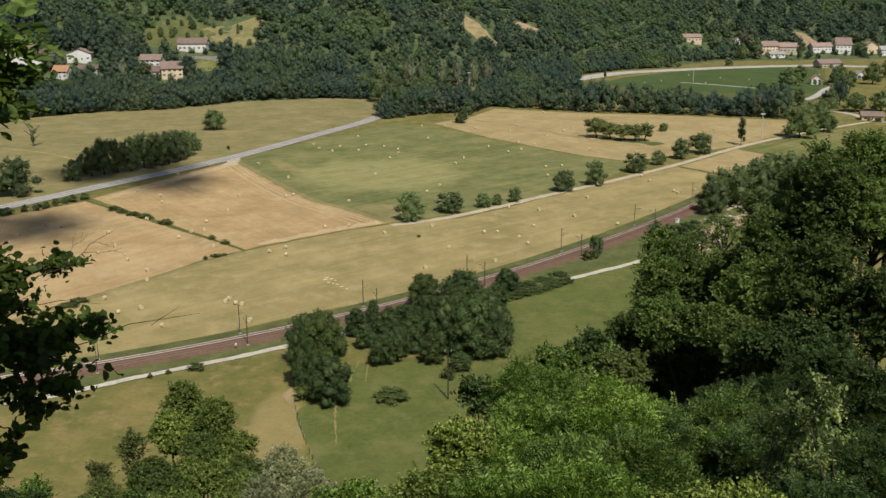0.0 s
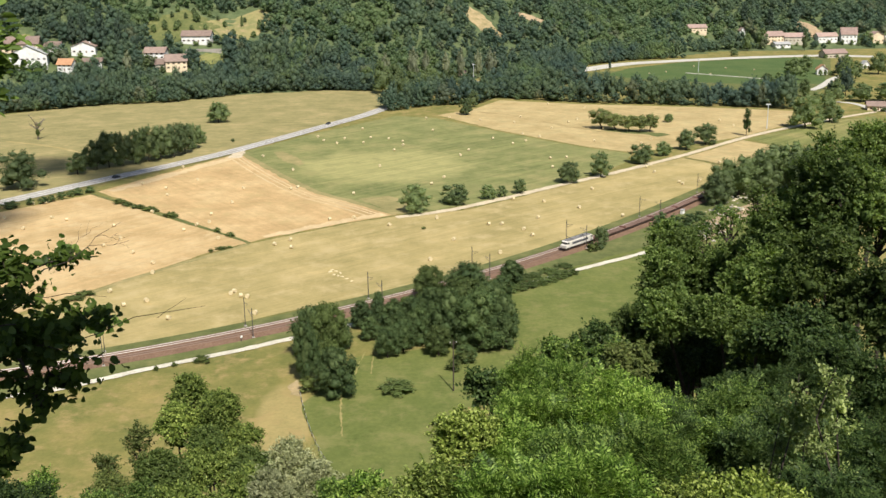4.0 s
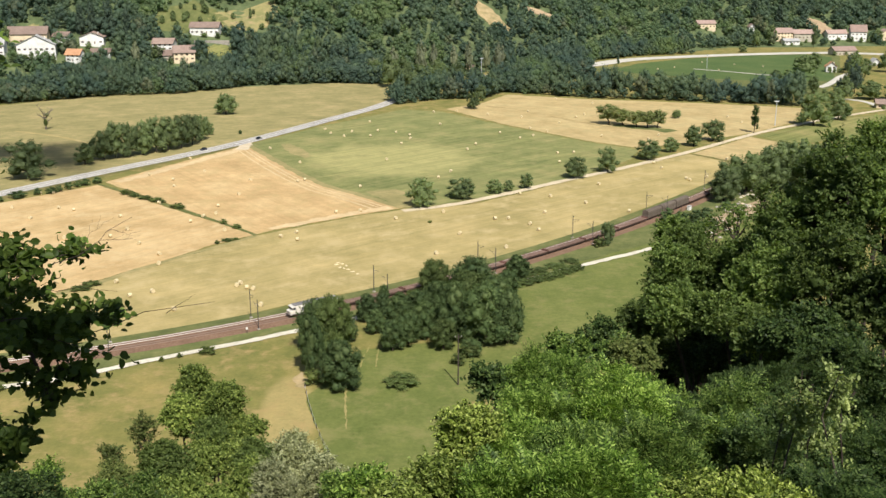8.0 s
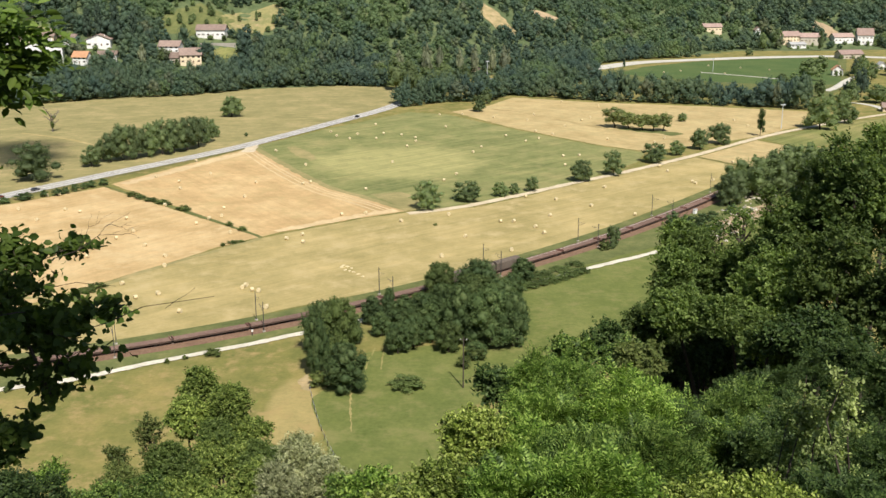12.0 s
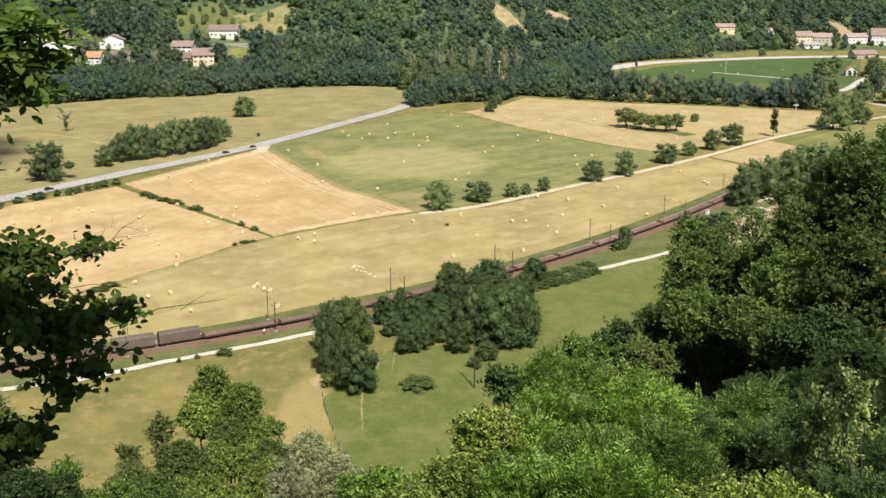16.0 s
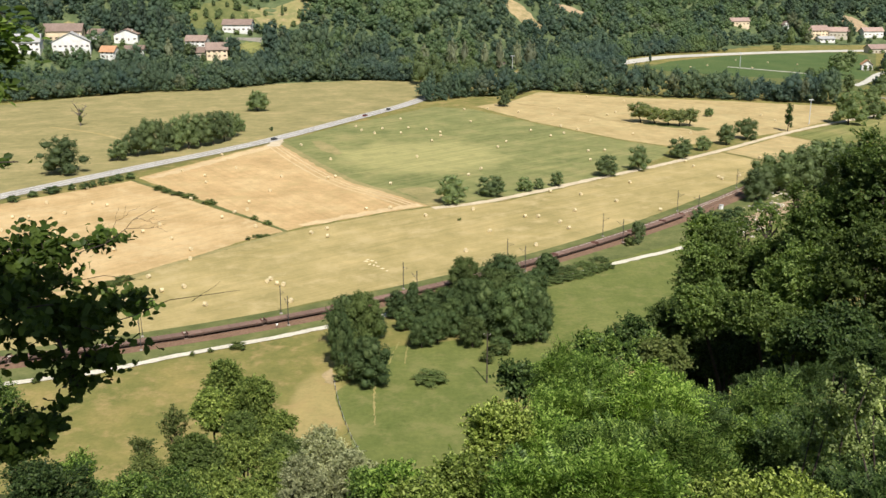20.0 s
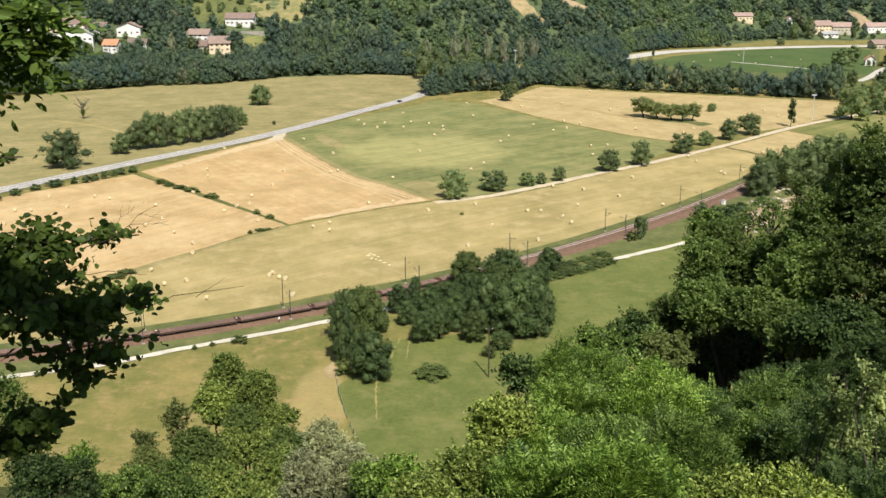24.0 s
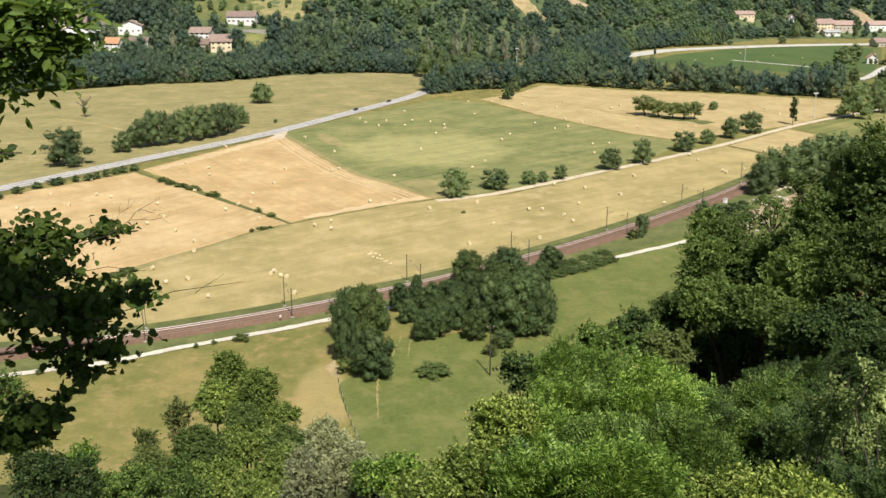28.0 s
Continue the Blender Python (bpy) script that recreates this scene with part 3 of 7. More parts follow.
def crown_from(name, mat, v, f):
    me = bpy.data.meshes.new(name)
    quad = f[:, 2] != f[:, 3]
    fq, ft = f[quad], f[~quad][:, :3]
    me.vertices.add(len(v))
    me.vertices.foreach_set("co", v.astype(np.float32).ravel())
    loops = np.concatenate([fq.ravel(), ft.ravel()]).astype(np.int32)
    me.loops.add(len(loops))
    me.loops.foreach_set("vertex_index", loops)
    me.polygons.add(len(f))
    starts = np.concatenate([np.arange(len(fq)) * 4, len(fq) * 4 + np.arange(len(ft)) * 3]).astype(np.int32)
    me.polygons.foreach_set("loop_start", starts)
    me.update(calc_edges=True)
    me.materials.append(mat)
    return me


def shoot_arrays(lobes, shoots, per, leaf, reach, rng, ratio=0.5):
    """Leafy shoots that stand out from the lobes of a crown."""
    lb = np.asarray(lobes, dtype=float)
    pick = rng.choice(len(lb), shoots, p=lb[:, 3] ** 2 / (lb[:, 3] ** 2).sum())
    d = sphere_dirs(shoots, rng)
    d[:, 2] = np.where(d[:, 2] < -0.4, -d[:, 2], d[:, 2])
    at = lb[pick, :3] + d * lb[pick][:, [3, 3, 4]] * rng.uniform(0.6, 1.0, shoots)[:, None]
    axis = d * 0.8 + rng.normal(size=(shoots, 3)) * 0.35 + np.array((0, 0, 0.4))
    axis /= np.linalg.norm(axis, axis=1)[:, None]
    i = np.repeat(np.arange(shoots), per)
    t = np.tile((np.arange(per) + 0.5) / per, shoots)[:, None]
    length = np.repeat(reach * rng.uniform(0.5, 1.2, shoots), per)[:, None]
    side = np.cross(axis[i], sphere_dirs(len(i), rng))
    side /= np.linalg.norm(side, axis=1)[:, None] + 1e-9
    c = at[i] + axis[i] * length * t + side * leaf * 0.45 - np.array((0, 0, 1.0)) * length * 0.2 * t * t
    along = side * 0.9 + axis[i] * 0.5
    nrm = np.array((0.1, -0.35, 0.8)) + axis[i] * 0.3 + rng.normal(size=(len(i), 3)) * 0.6
    nrm -= along * (nrm * along).sum(1)[:, None] / (along * along).sum(1)[:, None]
    nrm /= np.linalg.norm(nrm, axis=1)[:, None] + 1e-9
    u = np.cross(along, nrm)
    return leaf_quads(c, nrm, leaf, rng, ratio, 0.3, u)


def joined(a, b):
    return np.vstack([a[0], b[0]]), np.vstack([a[1], b[1] + len(a[0])])


def trunk_mesh(name, height, radius, limbs, mat, seed, bend=0.05):
    """A tapered, slightly bent trunk with limbs that end at the given places."""
    rng = random.Random(seed)
    bm = bmesh.new()
    p, steps = Vector((0, 0, -0.4)), 5
    spine = [p]
    for i in range(1, steps + 1):
        spine.append(Vector((rng.uniform(-bend, bend) * height, rng.uniform(-bend, bend) * height, height * i / steps)))
    for i in range(steps):
        tube(bm, spine[i], spine[i + 1], radius * (1 - 0.15 * i) * (1.25 if i == 0 else 1), radius * (1 - 0.15 * (i + 1)), 8)
    for end in limbs:
        end = Vector(end)
        a = spine[rng.choice((2, 3, 4))]
        mid = a.lerp(end, 0.5) + Vector((rng.uniform(-1, 1), rng.uniform(-1, 1), rng.uniform(0, 1))) * 0.08 * height
        tube(bm, a, mid, radius * 0.45, radius * 0.28, 6)
        tube(bm, mid, end, radius * 0.28, radius * 0.08, 6)
    me = bpy.data.meshes.new(name)
    bm.to_mesh(me)
    bm.free()
    me.materials.append(mat)
    return me


def round_lobes(rng, n, spread, r0, r1, base, top, flat=0.85):
    out = []
    for i in range(n):
        a = i * GOLD + rng.uniform(-0.4, 0.4)
        h = (i + 0.5) / n
        k = spread * math.sqrt(max(0.05, 1 - (2 * h - 0.8) ** 2 * 0.8)) * rng.uniform(0.7, 1.1)
        r = rng.uniform(r0, r1) * (1 - 0.35 * max(0, h - 0.5))
        out.append((math.cos(a) * k, math.sin(a) * k, base + (top - base) * h, r, r * flat))
    return out


def tree_kind(seed, mat, clumps, per_clump, leaf, n=9, trunk=0.1, slim=1.0, core_level=2, full=False, shoots=0):
    """Trunk and crown of a tree one metre high and about one metre wide; full: a rounded crown down to the grass; shoots: leafy twigs that break its outline."""
    rng = np.random.default_rng(seed)
    if full:
        lobes = round_lobes(rng, n, (0.36 if shoots else 0.33) * slim, 0.085 if shoots else 0.11, 0.19, trunk + 0.10, 0.87)
        lobes.append((0, 0, 0.43, (0.30 if shoots else 0.36) * slim, 0.36))
        arrays = crown_arrays(lobes, clumps, per_clump, leaf, rng, spread=0.2, core=0.70 if shoots else 0.74, core_level=core_level, low=-0.8, ruffle=0.7)
    else:
        lobes = round_lobes(rng, n, 0.36 * slim, 0.10, 0.19, trunk + 0.1, 0.88)
        lobes.append((0, 0, 0.46, 0.25 * slim, 0.3))
        arrays = crown_arrays(lobes, clumps, per_clump, leaf, rng, spread=0.26, core=0.66, core_level=core_level)
    if shoots:
        arrays = joined(shoot_arrays(lobes, shoots, 9, leaf, leaf * 2.6, rng, 0.6), arrays)
    crown = crown_from("crown", mat, *arrays)
    stem = trunk_mesh("trunk", trunk + 0.35, 0.03, [l[:3] for l in lobes[:6]], BARK, seed)
    return stem, crown


KINDS = {}


def plant(name, kind, x, y, w, h, label, category="tree", group="", z=None, turn=None, sink=0.0):
    """A tree of that width and height, of one of the kinds."""
    stem, crown = KINDS[kind]
    turn = (x * 7.3 + y * 3.1) % 360 if turn is None else turn
    base = (terrain(x, y) if z is None else z) - sink
    root = empty(name, Matrix.LocRotScale((x, y, base), Euler((0, 0, radians(turn))), (w, w, h)), label, category, group)
    part("trunk", stem, None, root)
    part("crown", crown, None, root)
    return root


for i, (k, mat) in enumerate((("oak", LEAF_FIELD), ("oak_dark", LEAF_FIELD), ("oak_pale", LEAF_FIELD))):
    KINDS[k] = tree_kind(11 + i, mat, 520, 9, 0.034, n=20, trunk=0.05, full=True, shoots=150)
    KINDS[k + "_b"] = tree_kind(31 + i, mat, 330, 9, 0.036, n=17, trunk=0.03, slim=1.08, full=True, shoots=190)
KINDS["near"] = tree_kind(51, LEAF_COPSE, 620, 12, 0.030, n=24, trunk=0.03, full=True, shoots=560)
KINDS["near_dark"] = tree_kind(52, LEAF_COPSE, 620, 12, 0.030, n=28, trunk=0.03, full=True, shoots=560)
KINDS["near_pale"] = tree_kind(53, LEAF_COPSE_PALE, 620, 12, 0.030, n=22, trunk=0.02, full=True, shoots=560)
KINDS["shrub"] = tree_kind(61, LEAF_COPSE, 120, 7, 0.065, n=8, trunk=0.02, full=True, core_level=1)
KINDS["shrub_olive"] = tree_kind(62, LEAF_OLIVE, 120, 7, 0.065, n=8, trunk=0.02, full=True, core_level=1)
KINDS["weeds"] = tree_kind(68, LEAF_COPSE_PALE, 130, 7, 0.05, n=11, trunk=0.02, full=True, core_level=1, shoots=90)
KINDS["poplar"] = tree_kind(63, LEAF_DARK, 260, 8, 0.04, n=10, trunk=0.08, slim=0.75)

KINDS["orchard"] = tree_kind(67, LEAF_ORCHARD, 340, 9, 0.045, n=12, trunk=0.2)

# lone trees and hedgerow trees of the valley floor
for i, (x, y, w, h) in enumerate([(-129.6, 726.8, 17.0, 15.1), (-190.2, 506.7, 22.9, 19.2), (-172.6, 541.4, 11.6, 11.8), (-166.6, 554.6, 13.7, 16.5), (-161.1, 559.7, 14.5, 19.8), (-154.9, 564.9, 14.0, 18.7), (-149.2, 570.2, 14.7, 19.5), (-143.2, 577.3, 14.3, 20.4), (-138.0, 582.8, 14.4, 19.9), (-132.4, 590.3, 14.6, 19.5), (-128.1, 601.9, 12.8, 17.8), (-125.9, 618.1, 11.8, 15.4), (-124.6, 637.3, 7.1, 7.9), (5.3, 438.5, 14.0, 12.8), (24.3, 454.2, 14.0, 9.5), (39.9, 462.4, 7.4, 7.0), (46.7, 467.2, 5.3, 5.4), (56.1, 473.4, 7.0, 7.1), (83.2, 496.9, 12.4, 10.9), (101.9, 511.0, 11.5, 13.0), (131.2, 544.7, 14.1, 11.2), (148.7, 566.6, 8.9, 8.4), (166.9, 584.7, 11.2, 12.0), (183.4, 601.9, 14.8, 13.0), (217.9, 630.7, 7.8, 17.1), (132.9, 669.4, 14.2, 13.6), (140.7, 662.3, 11.1, 11.2), (148.4, 655.3, 11.0, 11.1), (155.2, 653.0, 10.9, 11.1), (161.8, 653.0, 10.2, 11.8), (184.7, 694.4, 7.0, 6.2), (266.3, 657.6, 22.0, 22.2), (48.1, 747.1, 10.8, 12.6), (292.8, 681.7, 15.2, 15.3)]):
    plant("tree", ("oak", "oak_dark_b", "oak_pale", "oak_b", "oak_dark", "oak_pale_b")[i % 6] if i not in (24, 25, 26, 27, 28, 29) else "poplar" if i == 24 else "orchard", x, y, w * (1.4 if 25 <= i <= 29 else 1.1), h * 1.08, "broad green deciduous tree standing among the fields", group="field trees")
# copse between the path and the railway
for i, (x, y, w, h) in enumerate([(-17.8, 239.0, 12.6, 14.1), (-25.8, 249.0, 7.7, 18.1), (-25.5, 265.2, 13.2, 16.6), (-20.9, 262.7, 12.5, 18.5), (-18.0, 271.4, 7.4, 10.3), (-13.0, 289.4, 7.8, 9.1), (-8.5, 293.5, 6.9, 8.1), (-3.1, 294.5, 7.6, 7.7), (1.4, 296.1, 7.7, 8.1), (-5.0, 264.8, 8.2, 9.8), (-10.2, 278.7, 6.6, 7.7), (-0.6, 268.7, 8.9, 10.6), (3.9, 275.0, 9.8, 11.5), (8.0, 310.9, 12.0, 13.8), (19.9, 305.3, 16.1, 16.3), (13.1, 273.2, 13.0, 18.4), (21.0, 269.6, 16.0, 19.2), (27.4, 269.6, 11.2, 16.8), (17.8, 284.5, 18.5, 17.9), (24.5, 284.5, 15.1, 16.1), (37.0, 332.9, 9.7, 8.1), (-8.2, 303.1, 4.6, 7.5), (11.1, 284.5, 11.8, 14.3), (25.0, 294.5, 12.1, 12.9), (31.0, 309.8, 10.2, 9.9), (-4.2, 283.5, 9.4, 9.8), (2.4, 286.5, 10.5, 11.2), (8.5, 292.0, 11.5, 12.4), (9.2, 265.5, 8.4, 9.5), (16.5, 261.0, 7.0, 5.0)]):
    plant("tree", ("near_dark", "near", "near_dark", "near_pale", "near")[i % 5], x, y, w * 1.0, h * 1.0, "dense dark green tree of the copse below the railway", group="copse trees")
# trees at the bend of the railway
for i, (x, y, w, h) in enumerate([(141.2, 441.8, 15.1, 15.5), (156.8, 458.8, 20.9, 18.7), (171.8, 468.4, 21.3, 20.4), (186.0, 470.9, 24.1, 23.2), (154.0, 470.9, 16.0, 13.7), (187.3, 496.9, 25.3, 17.2), (192.0, 458.8, 23.5, 24.0), (75.3, 371.7, 6.0, 8.9)]):
    plant("tree", ("oak", "oak_pale_b", "oak_pale")[i % 3], x, y, w * 1.1, h * 1.1, "dark green tree beside the bend of the railway", group="railway trees")

# ---- far woods ----


def woods(name, places, mat, label, seed, clumps=40, per=5):
    """Many distant trees as one mesh; places are rows of x, y, z, width, height."""
    rng = np.random.default_rng(seed)
    kinds = []
    for k in range(6):
        lobes = round_lobes(rng, 7, 0.27, 0.15, 0.29, 0.30, 0.84)
        kinds.append(crown_arrays(lobes, clumps, per, 0.082, rng, spread=0.42, core=0.70, core_level=1, ruffle=0.7))
    vs, fs, n = [], [], 0
    for x, y, z, w, h in places:
        v, f = kinds[rng.integers(6)]
        a = rng.uniform(0, 6.28)
        c, s = math.cos(a), math.sin(a)
        vs.append(np.stack([(v[:, 0] * c - v[:, 1] * s) * w + x, (v[:, 0] * s + v[:, 1] * c) * w + y, v[:, 2] * h + z], 1))
        fs.append(f + n)
        n += len(v)
    v, f = np.vstack(vs), np.vstack(fs)
    f = np.where((f[:, 2] == f[:, 3])[:, None], f[:, [0, 1, 2, 2]], f)
    quad = f[:, 2] != f[:, 3]
    fq, ft = f[quad], f[~quad][:, :3]
    me = bpy.data.meshes.new(name)
    me.vertices.add(len(v))
    me.vertices.foreach_set("co", v.astype(np.float32).ravel())
    loops = np.concatenate([fq.ravel(), ft.ravel()]).astype(np.int32)
    me.loops.add(len(loops))
    me.loops.foreach_set("vertex_index", loops)
    me.polygons.add(len(f))
    me.polygons.foreach_set("loop_start", np.concatenate([np.arange(len(fq)) * 4, len(fq) * 4 + np.arange(len(ft)) * 3]).astype(np.int32))
    me.update(calc_edges=True)
    me.materials.append(mat)
    return tagged(new(name, me), label, "woods", kind="stuff")


def in_clearing(x, y, clearings):
    return any(((x - a) / rx) ** 2 + ((y - b) / ry) ** 2 < 1 for a, b, rx, ry in clearings)


CLEARINGS = []  # filled below by the houses and meadows of the hillside


BRIGHT_STANDS = ((-80, 1075, 75, 50), (215, 1275, 120, 80), (-210, 1040, 60, 40), (420, 1400, 110, 50))


def species(x, y, rng):
    """Which of the far foliages a tree has: stands of one kind with strays among them."""
    k = 0.9 * math.sin(x * 0.021 + 1.3) + 0.9 * math.sin(y * 0.027 + x * 0.008) + rng.gauss(0, 0.5)
    if in_clearing(x, y, BRIGHT_STANDS):
        k += 1.7
    if k > 1.25:
        return 2
    if rng.random() < 0.05:
        return 3
    return 1 if k > -0.35 else 0


def build_woods():
    rng = random.Random(5)
    places = [[], [], [], []]
    y = 760.0
    while y < 1900:
        half = 0.475 * y + 30
        x = -half
        while x < half:
            px, py = x + rng.uniform(-5, 5), y + rng.uniform(-4.5, 4.5)
            v = py - hill_foot(px)
            if 2 < v < 330 and terrain(px, py) < 118 - 0.034 * py and not in_clearing(px, py, CLEARINGS):
                w = rng.uniform(8, 17) * rng.choice((1.15, 1, 0.7))
                places[species(px, py, rng)].append((px, py, terrain(px, py) - 1.5, w, w * rng.uniform(0.85, 1.35)))
            x += 9.2
        y += 8.8
    for k, (row, label) in enumerate(zip(places, ("dark blue-green trees of the far wooded hillside", "mid-green trees of the far wooded hillside", "bright yellow-green trees of the far wooded hillside", "dull olive trees of the far wooded hillside"))):
        woods("hillside_woods", row, HAZED_LEAVES[k], label, 3 + k, 56)
    belt = [[], [], [], []]
    rng = random.Random(21)
    for line, depth in (([(-355.4, 759.2), (-288.8, 797.8), (-248.3, 825.7), (-180.6, 851.7), (-126.6, 904.5), (-72.5, 913.2), (-21.9, 904.5)], 60), ([(83.9, 863.4), (128.8, 913.2), (170.4, 949.6)], 46), ([(-8.1, 771.6), (29.1, 797.8), (58.3, 804.6), (81.7, 840.4), (140.7, 804.6), (222.4, 778.0), (296.8, 747.1)], 34), ([(122.3, 1031.5), (162.2, 1071.8), (251.9, 1162.4), (331.6, 1198.5)], 27)):
        for p in smooth_line(line, 6.5):
            belt[species(p.x * 3, p.y * 2, rng)].append((p.x + rng.uniform(-3, 3), p.y + rng.uniform(2, 8), terrain(p.x, p.y) - 1.0, rng.uniform(8, 13), rng.uniform(6, 12)))
            for k in range(int(depth / 9)):
                w = rng.uniform(9, 20)
                if in_clearing(p.x, p.y + 6 + k * 9, CLEARINGS):
                    continue
                belt[species(p.x * 3, p.y * 2, rng)].append((p.x + rng.uniform(-4, 4), p.y + 6 + k * 9 + rng.uniform(-4, 4), terrain(p.x, p.y + k * 9) - 0.5, w * rng.uniform(0.65, 1.15), (rng.uniform(13, 24) + 3 * math.sin(p.x * 0.045)) * (0.85 + 0.08 * k) * (1.1 if p.x > 90 and p.y < 900 else 1.0)))
    for k, row in enumerate(belt):
        woods("tree_belt", row, HAZED_LEAVES[k], ("belt of dark trees along the edge of the meadows", "belt of tall green trees along the edge of the meadows", "bright green trees in the belt along the meadows", "olive trees in the belt along the meadows")[k], 14 + k, 58, 6)


# ---- houses of the hillside and the village ----
WALL_WHITE = grainy("wall_white_render", (0.68, 0.66, 0.61), (0.82, 0.80, 0.75), 1.2)
WALL_CREAM = grainy("wall_cream_render", (0.66, 0.52, 0.34), (0.78, 0.64, 0.44), 1.2)
WALL_STONE = grainy("wall_pale_stone", (0.42, 0.37, 0.28), (0.58, 0.52, 0.41), 1.5)
ROOF_BROWN = grainy("roof_brown_tiles", (0.170, 0.122, 0.098), (0.305, 0.220, 0.176), 2.0, each=0.25)
ROOF_ORANGE = grainy("roof_orange_tiles", (0.408, 0.204, 0.105), (0.527, 0.300, 0.168), 2.0)
ROOF_GREY = grainy("roof_grey_sheet", (0.32, 0.31, 0.30), (0.45, 0.44, 0.42), 2.0)
ROOF_PINK = grainy("roof_pale_clay_tiles", (0.27, 0.185, 0.152), (0.40, 0.285, 0.236), 2.0, each=0.2)
GLASS_DARK = plain("window_glass", (0.03, 0.035, 0.04), 0.08, 0, 0.8)
SHUTTER = plain("painted_wood_brown", (0.16, 0.09, 0.05), 0.6)


def house(x, y, z, w, h, turn, wall, roof, label, storeys=2, gable=False, deep=None):
    """A house with a pitched roof; gable: the ridge points at the viewer."""
    root = empty("house", pose(x, y, z, 0, 0, turn), label, "house", "hillside houses")
    d = deep or min(14, max(8, w * 0.7))
    eave = h * 0.58
    rise = h - eave
    bm = bmesh.new()
    box(bm, -w / 2, w / 2, -d / 2, d / 2, -6, eave)
    if gable:
        ends = [[bm.verts.new((sx * w / 2, sy * d / 2, eave)) for sx in (-1, 1)] + [bm.verts.new((0, sy * d / 2, eave + rise))] for sy in (-1, 1)]
    else:
        ends = [[bm.verts.new((sx * w / 2, sy * d / 2, eave)) for sy in (-1, 1)] + [bm.verts.new((sx * w / 2, 0, eave + rise))] for sx in (-1, 1)]
    for tri in ends:
        bm.faces.new(tri)
    part("wall", bm, wall, root)
    bm = bmesh.new()
    o = 0.95
    a, b = (d / 2, w / 2) if gable else (w / 2, d / 2)
    drop = rise * o / b
    for s in (-1, 1):
        low = [(-a - o, s * (b + o), eave - drop), (a + o, s * (b + o), eave - drop), (a + o, 0, eave + rise), (-a - o, 0, eave + rise)]
        lo = [bm.verts.new((p[1], p[0], p[2] + 0.05) if gable else (p[0], p[1], p[2] + 0.05)) for p in low]
        hi = [bm.verts.new(v.co + Vector((0, 0, 0.28))) for v in lo]
        bm.faces.new(lo), bm.faces.new(hi)
        for i in range(4):
            bm.faces.new((lo[i], lo[(i + 1) % 4], hi[(i + 1) % 4], hi[i]))
    bmesh.ops.recalc_face_normals(bm, faces=bm.faces[:])
    r = part("roof", bm, roof, root)
    part("chimney", box(bmesh.new(), w * 0.22, w * 0.22 + 0.6, -0.3, 0.4, eave, eave + rise * 0.75 + 0.9, 0.05), wall, r)
    step = eave / storeys
    n = max(2, int(w / 4.4))
    for f in range(storeys):
        for i in range(n):
            cx = (i + 0.5) / n * w - w / 2
            if f == 0 and i == n // 2:
                part("door", box(bmesh.new(), cx - 0.55, cx + 0.55, -d / 2 - 0.05, -d / 2 + 0.1, 0.0, 2.1, 0.02), SHUTTER, root)
                continue
            win = part("window", box(bmesh.new(), cx - 0.6, cx + 0.6, -d / 2 - 0.03, -d / 2 + 0.1, f * step + 0.9, f * step + 2.2), GLASS_DARK, root)
            for s in (-1, 1):
                part("shutter", box(bmesh.new(), cx + s * 0.85 - 0.24, cx + s * 0.85 + 0.24, -d / 2 - 0.08, -d / 2, f * step + 0.85, f * step + 2.25), SHUTTER, win)
    return root


